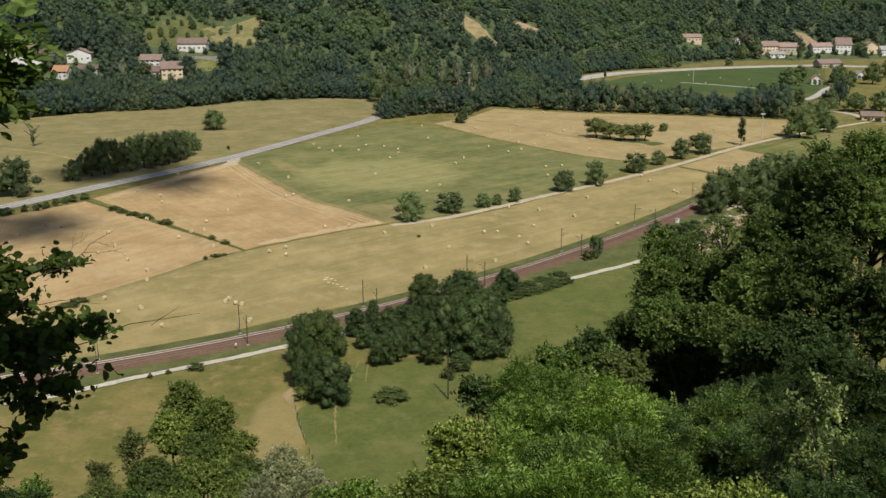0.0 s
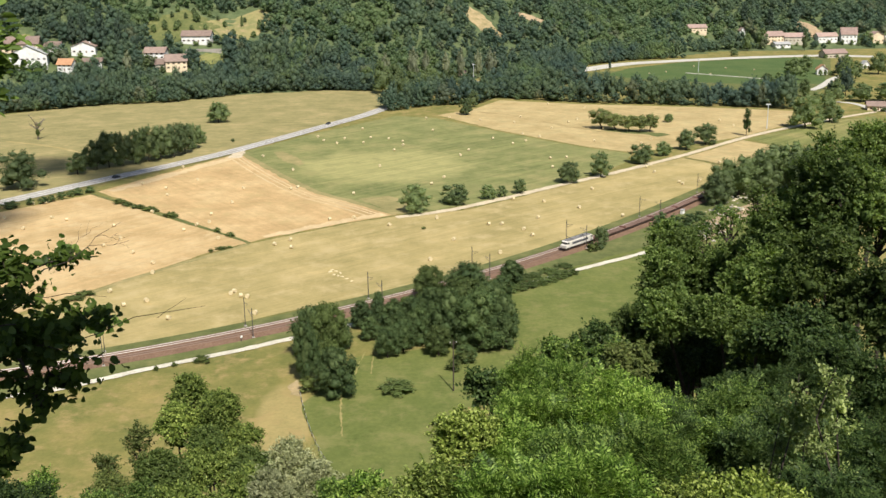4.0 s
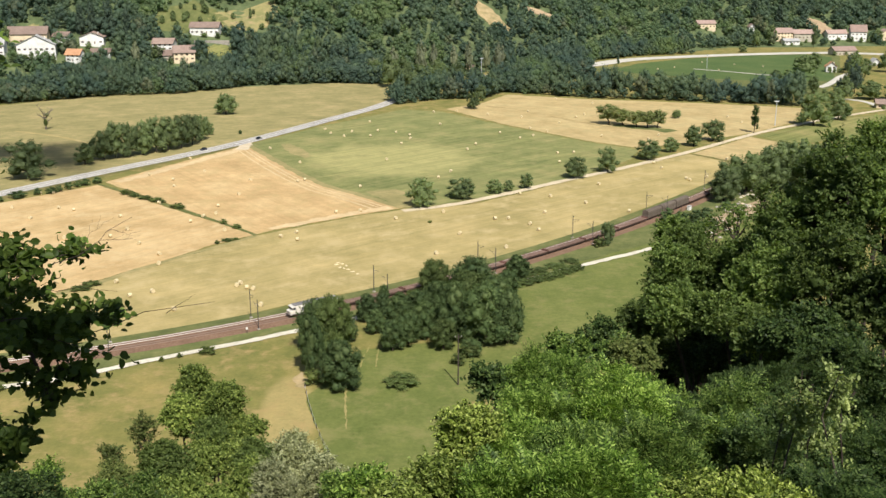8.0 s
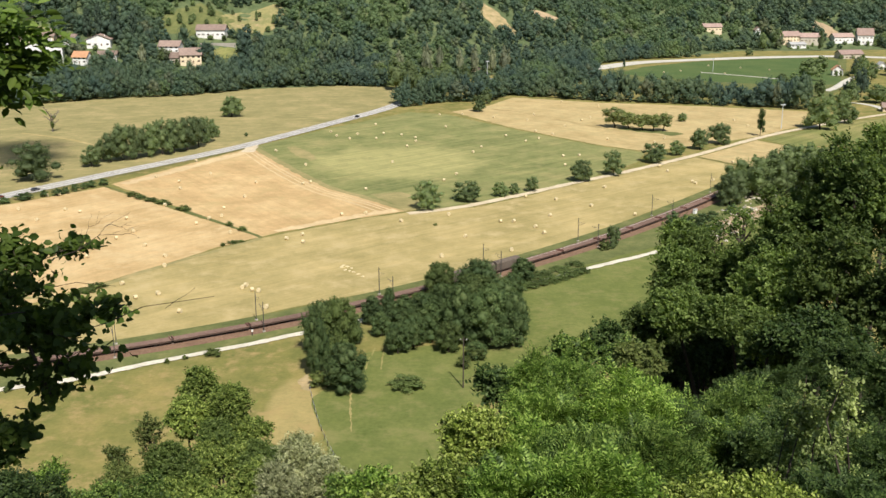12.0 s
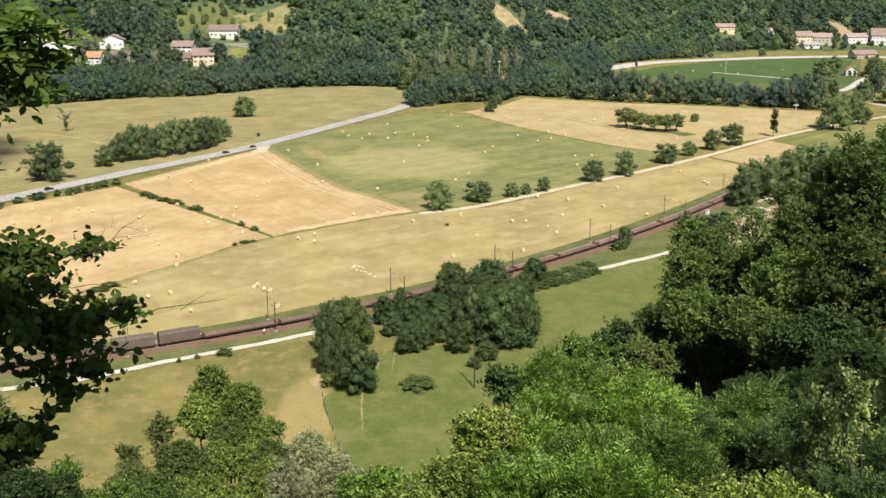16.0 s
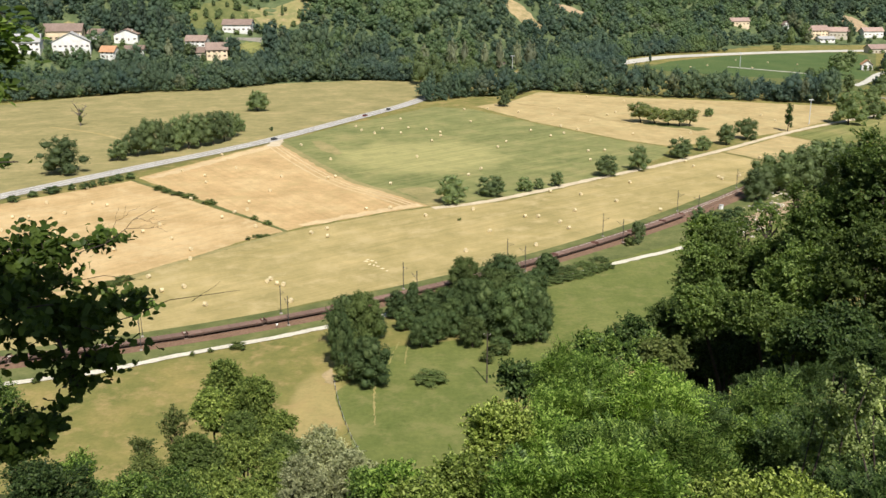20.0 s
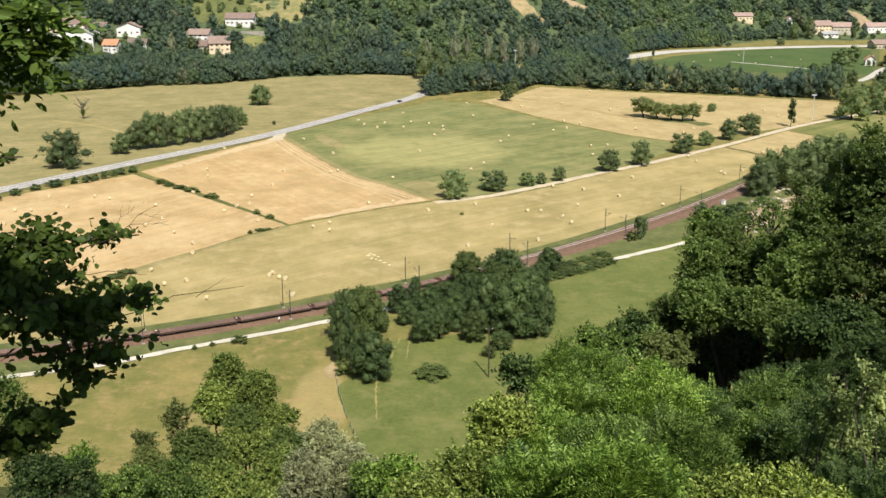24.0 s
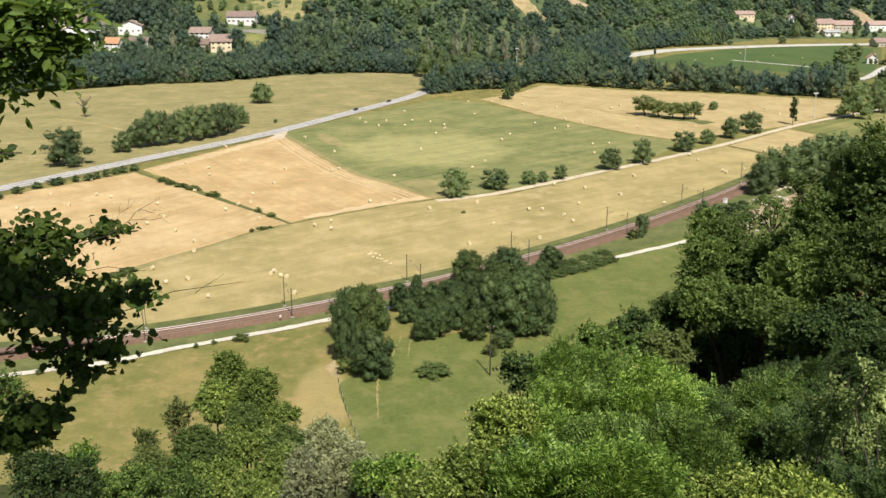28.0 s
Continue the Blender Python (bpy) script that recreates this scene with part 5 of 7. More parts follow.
# ---- hay bales ----
bm = bmesh.new()
bmesh.ops.create_cone(bm, cap_ends=True, segments=18, radius1=0.72, radius2=0.72, depth=1.2, matrix=pose(0, 0, 0.68, 90, 0, 0))
bmesh.ops.bevel(bm, geom=[e for e in bm.edges if len(e.link_faces) == 2 and any(len(f.verts) > 4 for f in e.link_faces)], offset=0.1, segments=2, affect="EDGES")
BALE = bpy.data.meshes.new("hay_bale")
bm.to_mesh(BALE)
bm.free()
BALE.materials.append(HAY)
for rows in (
        [(-172.2, 413.9), (-174.3, 440.7), (-159.3, 420.8), (-153.4, 439.6), (-145.8, 435.3), (-171.3, 468.4), (-165.9, 469.7), (-157.2, 394.4), (-151.3, 387.4), (-117.5, 390.0), (-122.3, 422.8), (-113.6, 400.7), (-103.5, 379.0), (-92.3, 363.9), (-120.7, 363.9), (-111.8, 447.3), (-90.8, 412.9), (-87.3, 421.8), (-74.2, 398.0), (-178.6, 413.9), (-174.6, 392.6), (-134.8, 388.3)],
        [(-116.7, 498.3), (-112.6, 482.3), (-119.8, 554.6), (-84.4, 440.7), (-78.8, 463.6), (-78.2, 495.5), (-54.8, 491.5), (-51.6, 495.5), (-82.7, 425.9), (-21.3, 429.0), (-31.5, 426.9), (-131.1, 511.0), (-105.0, 518.3)],
        [(-80.0, 584.7), (-58.5, 541.4), (-23.3, 478.4), (-53.6, 653.0), (-48.8, 637.3), (-39.9, 626.5), (-36.0, 643.9), (-23.5, 626.5), (-19.5, 646.1), (-7.9, 639.5), (0.7, 628.6), (1.0, 616.0), (-4.4, 598.0), (-12.0, 547.9), (-25.9, 684.2), (21.0, 671.9), (18.2, 729.6), (33.7, 577.3), (39.6, 594.2), (57.5, 635.1), (68.0, 614.0), (77.2, 624.3)],
        [(78.7, 653.0), (87.9, 639.5), (83.6, 563.1), (81.0, 536.6), (93.0, 564.9), (21.5, 513.9), (14.7, 498.3), (35.0, 732.5), (78.5, 702.2), (56.1, 715.7), (86.3, 729.6), (100.7, 674.3), (115.7, 797.8), (124.1, 713.0), (116.0, 699.6), (140.3, 771.6), (119.3, 620.2), (145.7, 607.9), (155.2, 622.2), (221.5, 697.0), (223.2, 671.9), (186.1, 646.1)],
        [(-50.4, 387.4), (-45.0, 393.5), (-43.4, 382.3), (-5.7, 414.9), (14.6, 425.9), (51.3, 460.0), (64.9, 454.2), (91.9, 479.7), (131.7, 518.3), (78.9, 440.7), (131.0, 531.9), (137.8, 491.5), (138.4, 487.5), (148.8, 494.2), (35.9, 412.9), (41.4, 412.9), (58.0, 422.8), (49.5, 403.5), (51.8, 393.5), (19.9, 389.1), (36.4, 368.5), (94.9, 423.8), (173.2, 541.4)],
        [(-89.6, 351.3), (-98.9, 330.3), (-90.4, 315.0), (-84.1, 319.1), (-73.1, 300.9), (-56.8, 327.1), (-54.0, 322.2), (-51.7, 320.9), (-46.9, 304.2), (-57.6, 324.6), (9.8, 360.9), (-121.6, 284.5), (-116.8, 294.5), (-99.2, 305.3)],
        [(270.9, 1037.1), (308.4, 1009.8), (363.9, 1042.7), (341.4, 1065.9), (314.3, 1090.1), (249.9, 1020.5)]):
    for i, (x, y) in enumerate(rows):
        ob = new("hay_bale", BALE)
        ob.matrix_world = pose(x, y, 0.08, 0, 0, (x * 37 + y * 11) % 180)
        tagged(ob, "round pale straw bale lying on the mown field", "hay bale", "hay bales")

for i, (x, y) in enumerate([(-26.3, 349.2), (-24.7, 345.6), (-23.2, 344.3), (-21.7, 342.9), (-20.0, 340.2), (-18.2, 337.5), (-22.6, 347.7), (-24.3, 349.9), (-25.8, 351.3)]):
    bm = bmesh.new()
    bmesh.ops.create_icosphere(bm, subdivisions=2, radius=1.0)
    rng = random.Random(i + 40)
    for v in bm.verts:
        v.co *= rng.uniform(0.75, 1.15)
        v.co.z = max(-0.1, v.co.z)
    heap = bpy.data.meshes.new("straw_heap")
    bm.to_mesh(heap)
    bm.free()
    heap.materials.append(HAY)
    ob = new("straw_heap", heap)
    ob.matrix_world = pose(x, y, 0.07, 0, 0, i * 50) @ Matrix.Diagonal((0.85, 0.42, 0.3, 1))
    tagged(ob, "small loose heap of pale straw on the mown field", "straw heap", "straw heaps")

# ---- railway masts, poles and fence ----


def catenary_mast(s, off, side):
    p, head = rail_at(s, off)
    root = empty("catenary_mast", pose(p.x, p.y, 0.3, 0, 0, math.degrees(head)), "dark steel railway mast with a cantilever arm", "mast", "railway masts")
    bm = bmesh.new()
    for y in (-0.14, 0.14):
        box(bm, -0.06, 0.06, y - 0.03, y + 0.03, 0, 9.2)
    for i in range(18):
        box(bm, -0.04, 0.04, -0.14, 0.14, 0.4 + i * 0.5, 0.46 + i * 0.5)
    part("post", bm, MAST_STEEL, root)
    part("footing", box(bmesh.new(), -0.4, 0.4, -0.4, 0.4, -0.3, 0.35, 0.05), CONCRETE, root)
    part("arm", tube(tube(bmesh.new(), (0, 0, 7.4), (0, side * 3.0, 7.9), 0.05, 0.04, 6), (0, 0, 6.3), (0, side * 2.9, 7.7), 0.05, 0.04, 6), MAST_STEEL, root)
    part("insulator", tube(bmesh.new(), (0, side * 0.5, 7.48), (0, side * 0.9, 7.55), 0.11, 0.11, 8), CONCRETE, root)


for x in (-85, -47.2, -9.9, 26.7, 66.4, 104.6, 142.5):
    catenary_mast(rail_s(x), -4.2, -1)
for x in (-86, -48.2, -11.0, 25.2, 64.9, 102.7, 140):
    catenary_mast(rail_s(x), 6.6, 1)
for x in (-52, -95, 20):
    p, head = rail_at(rail_s(x), 7.8)
    root = empty("signal_post", pose(p.x, p.y, 0.2, 0, 0, math.degrees(head)), "short railway marker post with a pale plate", "post", "railway posts")
    part("post", tube(bmesh.new(), (0, 0, 0), (0, 0, 1.9), 0.06, 0.05), MAST_STEEL, root)
    part("plate", box(bmesh.new(), -0.3, 0.3, -0.04, 0.0, 1.3, 2.0, 0.01), WALL_WHITE, root)
p, head = rail_at(rail_s(114), 4.9 + 3.2)
root = empty("relay_cabinet", pose(p.x, p.y, 0.1, 0, 0, math.degrees(head)), "pale metal relay cabinet beside the tracks", "cabinet")
part("body", box(bmesh.new(), -1.0, 1.0, -0.6, 0.6, 0, 1.9, 0.04), WALL_WHITE, root)
part("roof", box(bmesh.new(), -1.15, 1.15, -0.75, 0.75, 1.9, 2.05, 0.03), ROOF_GREY, root)


def power_pole(x, y, h):
    root = empty("power_pole", pose(x, y, 0), "tall dark wooden power pole in the meadow", "pole")
    part("pole", tube(bmesh.new(), (0, 0, -0.5), (0, 0, h), 0.2, 0.13, 10), WOOD_POLE, root)
    part("crossarm", box(bmesh.new(), -0.9, 0.9, -0.06, 0.06, h - 0.8, h - 0.65, 0.01), WOOD_POLE, root)
    for i in (-0.8, 0, 0.8):
        part("insulator", tube(bmesh.new(), (i, 0, h - 0.65), (i, 0, h - 0.4), 0.07, 0.05, 8), WALL_WHITE, root)


def lamp_pole(x, y, h, label):
    root = empty("light_pole", pose(x, y, 0), label, "pole", "light poles")
    part("pole", tube(bmesh.new(), (0, 0, -0.3), (0, 0, h), 0.32, 0.2, 10), GALVANISED, root)
    part("head", box(bmesh.new(), -1.6, 1.6, -0.3, 0.3, h, h + 0.7, 0.08), GALVANISED, root)


power_pole(12.0, 240.4, 13.8)
for x, y, w, h in [(241.5, 659.9, 1.1, 15.6), (65.4, 913.2, 1.5, 21.3)]:
    lamp_pole(x, y, h, "tall pale metal light pole")
for x, y, w, h in [(302.5, 1031.5, 1.7, 13.0)]:
    lamp_pole(x, y, h, "slim floodlight pole of the sports field")


def fence(points, step, name="wire_fence", label="thin post-and-wire fence across the meadow"):
    line = smooth_line(points, step)
    root = empty(name, pose(line[0].x, line[0].y, 0), label, "fence")
    o = line[0]
    for p in line:
        ob = part("post", box(bmesh.new(), -0.07, 0.07, -0.07, 0.07, -0.3, 1.25, 0.02), WOOD_POLE, root)
        ob.location = (p.x - o.x, p.y - o.y, 0)
    for z in (0.45, 0.8, 1.12):
        bm = bmesh.new()
        for a, b in zip(line, line[1:]):
            tube(bm, (a.x - o.x, a.y - o.y, z), (b.x - o.x, b.y - o.y, z), 0.012, 0.012, 4)
        part("wire", bm, GALVANISED, root)


fence([(-27.0, 240.4), (-25.4, 231.7), (-23.0, 220.4), (-19.9, 208.6), (-17.1, 200.4)], 4.0)
strip("worn_trail", [(-16.7, 244.1), (-16.5, 238.6), (-16.0, 228.3), (-15.0, 215.8)], 0.4, GRASS_PALE, 0.08, "faint worn trail in the meadow grass", "trail", 0.25, 1.0)
strip("worn_trail", [(-9.0, 266.5), (-9.2, 259.8), (-9.3, 253.3)], 0.35, GRASS_PALE, 0.08, "faint worn trail in the meadow grass", "trail", 0.2, 1.0)
strip("worn_trail", [(-12.8, 262.3), (-13.0, 258.2), (-13.6, 252.6)], 0.35, GRASS_PALE, 0.08, "faint worn trail in the meadow grass", "trail", 0.2, 1.0)
strip("worn_trail", [(-11.5, 269.2), (-12.2, 263.2)], 0.35, GRASS_PALE, 0.08, "faint worn trail in the meadow grass", "trail", 0.2, 1.0)
field("bare_patch", [(-30.8, 245.9), (-28.8, 250.5), (-27.1, 245.9), (-27.0, 239.3), (-29.5, 240.8)], DRY_SCAR, 0.08, "bare sandy patch at the edge of the copse", 0.8, 1.5)
strip("meadow_path", [(-252.4, 657.6), (-212.9, 630.7), (-183.4, 601.9), (-162.2, 598.0)], 3.0, STUBBLE_OLIVE, 0.12, "faint dirt path across the meadow", "path", 0.4)
strip("field_margin", [(-163.6, 294.5), (-145.1, 316.7), (-114.6, 319.7), (-92.2, 350.6), (-61.0, 390.0)], 2.6, GRASS_FAR, 0.1, "grassy margin between two fields", "margin", 0.4)
strip("hedge_bank", [(-151.4, 491.5), (-114.2, 451.9), (-85.0, 419.8), (-60.6, 391.7)], 1.8, GRASS_BANK, 0.11, "grassy bank under the boundary hedge", "bank", 0.6)
strip("rough_margin", [(-93.9, 596.1), (-74.0, 552.9), (-57.0, 515.3), (-39.4, 482.3), (-22.0, 461.2), (-3.5, 435.3)], 4.0, GRASS_FAR, 0.13, "rough dry margin between stubble and hay field", "margin", 0.7, 5.0)
field("rough_corner", [(-21.0, 468.4), (-6.4, 473.4), (4.2, 458.8), (4.0, 436.3), (-3.0, 436.3)], GRASS_FAR, 0.12, "rough dry corner of the hay field", 0.6)
strip("east_margin", [(158.6, 559.7), (172.1, 539.8), (181.2, 521.2)], 1.6, GRASS_VERGE, 0.1, "grassy margin of the small stubble field", "margin", 0.3)
strip("worn_swath", [(58.3, 762.0), (80.9, 738.7), (100.6, 704.7), (116.7, 679.1), (128.0, 664.2), (145.6, 643.7), (166.0, 624.3)], 6.0, STUBBLE_WORN, 0.12, "darker worn swath across the far stubble", "track", 1.6, 6.0)
strip("orchard_grass", [(136.5, 665.7), (148.3, 656.4), (159.8, 647.4), (168.0, 637.1)], 12.0, GRASS_BANK, 0.13, "green grass under the row of orchard trees", "margin", 1.5, 5.0)
for off in (-4.5, -7.0, -10.5):
    strip("wheel_rut", [(-91.0, 592.0), (-74.1, 551.2), (-57.2, 513.9), (-39.3, 481.0), (-22.0, 460.0), (-8.0, 441.0)], 0.9, STRAW_PALE, 0.12, "pale wheel rut along the edge of the stubble", "track", 0.25, 4.0, off)
strip("straw_edge", [(-146.0, 497.0), (-125.0, 537.0), (-97.0, 592.0)], 6.0, STRAW_PALE, 0.11, "bright loose straw along the road edge of the stubble", "margin", 1.3, 3.0, -3.5)
strip("straw_edge", [(-55.0, 399.0), (-40.0, 410.5), (-22.7, 424.5), (-7.0, 434.5)], 5.0, STRAW_PALE, 0.11, "bright loose straw along the lower edge of the stubble", "margin", 1.2, 3.0, 2.5)
strip("road_shoulder", [(-241.2, 375.7), (-220.3, 412.0), (-199.2, 446.2), (-158.7, 506.7), (-123.6, 558.0), (-95.8, 601.9)], 4.0, GRASS_VERGE, 0.12, "grass shoulder of the country road", "verge", 0.6)
for off in (-3.9, 0.0, 3.9):
    strip("road_line", [(-244.2, 380.6), (-223.2, 417.8), (-202.1, 453.0), (-161.2, 515.3), (-125.4, 566.6), (-97.3, 611.9), (-55.7, 694.4), (-26.7, 753.1), (-6.3, 808.1)], 0.42, LINE_PAINT, 0.26, "white painted line on the road", "road line", 0.0, 5.0, off)
strip("field_entrance", [(-97.9, 616.0), (-95.9, 594.2), (-96.8, 582.8)], 7.0, DIRT, 0.2, "pale dirt entrance from the road to the fields", "track", 0.8, 2.0)

# ---- foliage of the near slope ----


def frond_arrays(c, d, length, rng, pairs=9):
    """Pinnate leaves that start at c and point along d, with pairs of leaflets."""
    n = len(c)
    d = d / np.linalg.norm(d, axis=1)[:, None]
    side = np.cross(d, np.array((0, 0, 1.0)) + rng.normal(size=(n, 3)) * 0.8)
    side /= np.linalg.norm(side, axis=1)[:, None] + 1e-9
    up = np.cross(side, d)
    L = (length * rng.uniform(0.4, 1.3, n))[:, None]
    vs = []
    for k in range(pairs):
        t = (k + 0.7) / pairs
        at = c + d * L * t - np.array((0, 0, 1.0)) * L * 0.25 * t * t
        for s in (-1, 1):
            out = side * s * 0.9 + d * 0.45 + up * 0.12
            ll, w = L * 0.2 * (1.15 - 0.6 * t), L * 0.030
            q = np.empty((n, 4, 3))
            q[:, 0] = at
            q[:, 1] = at + out * ll * 0.5 + d * w
            q[:, 2] = at + out * ll
            q[:, 3] = at + out * ll * 0.5 - d * w
            vs.append(q)
    v = np.stack(vs, 1).reshape(-1, 3)
    return v, np.arange(len(v)).reshape(-1, 4)


def slope_lobes(rng, n, rx, rz, zc, low=0.22, high=0.4):
    out = [(0, 0, zc, rx * 0.5, rz * 0.5)]
    for i in range(n):
        d = sphere_dirs(1, rng)[0]
        k = rng.uniform(0.5, 0.82)
        r = rng.uniform(low, high)
        out.append((d[0] * rx * k, d[1] * rx * k, zc + d[2] * rz * k, rx * r, rz * r))
    return out


def slope_tree(name, x, y, z, rx, rz, mat, clumps, per, leaf, label, seed, n=10, category="tree", group="slope trees", fronds=0, core=0.55, low=0.22, high=0.4, foot=None, ratio=0.5):
    """A tree on the slope whose crown is centred at x, y, z; fronds: how many pinnate leaves it shows."""
    rng = np.random.default_rng(seed)
    g = terrain(x, y)
    root = empty(name, Matrix.Translation((x, y, g)), label, category, group)
    zc = z - g
    lobes = slope_lobes(rng, n, rx * 0.94, rz * 0.94, zc, low, high)
    inner = crown_arrays(lobes, clumps // (6 if fronds else 3), per, leaf * 1.2, rng, spread=0.3, core=core)
    outer = shoot_arrays(lobes, clumps, per, leaf, leaf * 4.0, rng, ratio)
    part("crown", crown_from("crown", mat, *joined(outer, inner)), None, root)
    if fronds:
        lb = np.array(lobes)
        knots = fronds // 20
        pick = rng.choice(len(lb), knots, p=lb[:, 3] ** 2 / (lb[:, 3] ** 2).sum())
        d = sphere_dirs(knots, rng)
        d[:, 2] = np.abs(d[:, 2]) * 0.95 - 0.2
        at = lb[pick, :3] + d * lb[pick][:, [3, 3, 4]] * rng.uniform(0.55, 1.4, knots)[:, None]
        group_of = rng.integers(0, knots, fronds)
        at = at[group_of] + rng.normal(size=(fronds, 3)) * leaf * 0.9
        d = d[group_of]
        v, f = frond_arrays(at, d * 0.8 + rng.normal(size=(fronds, 3)) * 0.7 + np.array((0, 0, 0.1)), leaf * 6.6, rng)
        part("fronds", link_mesh("fronds", v, f, mat), None, root)
    stems = bmesh.new()
    r = random.Random(seed)
    thick = 0.009 if core and category != "bush" else 0.006
    fx, fy = (foot[0] - x, foot[1] - y) if foot else (0, 0)
    fz = terrain(x + fx, y + fy) - g
    for i in range(3 if category == "bush" else 1):
        tube(stems, (fx + r.uniform(-0.2, 0.2), fy + r.uniform(-0.2, 0.2), fz - 0.5), (r.uniform(-0.3, 0.3) * rx, r.uniform(-0.3, 0.3) * rx, max(0.8, zc)), max(0.035, thick * zc * 0.8), max(0.018, thick * zc * 0.4), 8)
    for l in lobes[1:8]:
        tube(stems, (0, 0, max(0.3, zc - rz * 0.8)), l[:3], max(0.02, thick * zc * 0.45), 0.012, 5)
    part("trunk", stems, BARK, root)
    return root


OAK_LABEL = "tall oak with a dense clumped crown on the slope"
# leaf tone is chosen per crown, painting sunlit and shaded parts of the oaks
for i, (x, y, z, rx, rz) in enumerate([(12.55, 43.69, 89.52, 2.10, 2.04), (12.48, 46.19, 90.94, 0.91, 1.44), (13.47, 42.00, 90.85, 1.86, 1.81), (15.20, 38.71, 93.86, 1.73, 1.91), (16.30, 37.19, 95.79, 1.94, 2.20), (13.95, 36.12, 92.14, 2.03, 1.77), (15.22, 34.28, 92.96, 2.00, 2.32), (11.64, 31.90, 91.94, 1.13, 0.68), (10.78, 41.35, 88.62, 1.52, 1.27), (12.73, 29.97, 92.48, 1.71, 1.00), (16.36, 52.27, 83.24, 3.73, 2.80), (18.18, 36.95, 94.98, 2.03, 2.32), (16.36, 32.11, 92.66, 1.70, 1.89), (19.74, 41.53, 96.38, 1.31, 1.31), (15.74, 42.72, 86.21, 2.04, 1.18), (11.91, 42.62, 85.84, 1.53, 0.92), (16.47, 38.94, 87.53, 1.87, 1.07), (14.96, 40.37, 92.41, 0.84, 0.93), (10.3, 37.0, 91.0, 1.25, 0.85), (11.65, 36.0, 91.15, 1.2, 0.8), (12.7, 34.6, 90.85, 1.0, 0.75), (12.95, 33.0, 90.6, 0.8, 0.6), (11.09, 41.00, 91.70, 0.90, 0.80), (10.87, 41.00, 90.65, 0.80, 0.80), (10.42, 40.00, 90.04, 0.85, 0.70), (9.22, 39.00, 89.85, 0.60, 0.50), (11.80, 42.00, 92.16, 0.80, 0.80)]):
    # some dark crowns only fill the shaded hollow behind the others
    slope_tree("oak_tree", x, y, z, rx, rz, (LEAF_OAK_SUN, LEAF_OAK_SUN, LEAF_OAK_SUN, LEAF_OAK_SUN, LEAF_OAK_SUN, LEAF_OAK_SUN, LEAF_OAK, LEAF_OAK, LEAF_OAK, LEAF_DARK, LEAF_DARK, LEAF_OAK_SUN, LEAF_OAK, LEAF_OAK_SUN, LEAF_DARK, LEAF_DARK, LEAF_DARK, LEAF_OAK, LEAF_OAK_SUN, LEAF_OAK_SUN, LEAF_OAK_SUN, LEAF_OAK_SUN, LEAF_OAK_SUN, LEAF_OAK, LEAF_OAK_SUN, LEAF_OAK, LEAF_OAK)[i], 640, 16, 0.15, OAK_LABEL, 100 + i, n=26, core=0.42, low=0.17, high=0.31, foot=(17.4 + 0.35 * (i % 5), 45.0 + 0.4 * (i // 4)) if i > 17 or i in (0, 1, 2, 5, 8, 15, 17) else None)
for i, (x, y, z, rx, rz) in enumerate([(13.30, 42.44, 92.38, 1.08, 0.98), (13.19, 44.45, 92.09, 0.77, 0.92), (16.25, 44.80, 93.32, 0.56, 1.02), (14.28, 42.60, 92.89, 0.83, 0.83)]):
    slope_tree("young_oak", x, y, z, rx, rz, (LEAF_OAK_SUN, LEAF_OAK, LEAF_OAK, LEAF_OAK_SUN)[i], 52, 13, 0.14, "thin young oak with gaps in its crown", 170 + i, core=0)
for i, (x, y, z, rx, rz) in enumerate([(7.47, 37.45, 89.55, 1.33, 0.93), (5.21, 31.72, 91.32, 0.79, 0.60), (2.52, 27.73, 91.95, 0.80, 0.60), (6.77, 27.86, 92.40, 0.93, 0.77), (7.32, 33.54, 90.42, 0.92, 0.72)]):
    slope_tree("slope_shrub", x, y, z, rx, rz, (LEAF_DARK, LEAF, LEAF_DARK, LEAF_OLIVE, LEAF)[i], 300, 16, 0.13, "dark green shrub at the foot of the slope", 115 + i, group="slope bushes", category="bush")
# shrubs added in dark leaf, to stand for the deep shade in the hollow
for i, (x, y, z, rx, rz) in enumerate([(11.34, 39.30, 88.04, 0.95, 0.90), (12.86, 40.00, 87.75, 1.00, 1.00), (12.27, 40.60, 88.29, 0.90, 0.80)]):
    slope_tree("shade_shrub", x, y, z, rx, rz, LEAF_DARK, 260, 15, 0.13, "dark shrub added to blacken the shaded hollow under the oaks", 420 + i, group="slope bushes", category="bush")
for i, (x, y, z, rx, rz) in enumerate([(3.01, 16.58, 96.56, 0.92, 0.74), (3.30, 14.68, 97.20, 0.73, 0.62), (2.40, 18.50, 96.00, 0.47, 0.67), (2.13, 15.54, 96.56, 0.68, 0.59), (1.51, 13.57, 96.96, 0.48, 0.35), (2.26, 12.66, 97.43, 0.62, 0.36), (3.20, 12.65, 97.39, 0.62, 0.44), (4.87, 18.34, 95.45, 0.58, 0.49), (2.05, 9.84, 98.44, 0.55, 0.22), (1.24, 10.72, 97.90, 0.47, 0.24), (4.12, 15.51, 96.47, 0.57, 0.47)]):
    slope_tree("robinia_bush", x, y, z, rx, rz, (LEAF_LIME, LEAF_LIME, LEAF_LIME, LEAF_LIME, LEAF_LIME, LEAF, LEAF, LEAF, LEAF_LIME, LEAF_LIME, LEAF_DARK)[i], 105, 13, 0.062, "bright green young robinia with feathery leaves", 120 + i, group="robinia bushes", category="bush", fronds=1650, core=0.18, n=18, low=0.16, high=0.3)
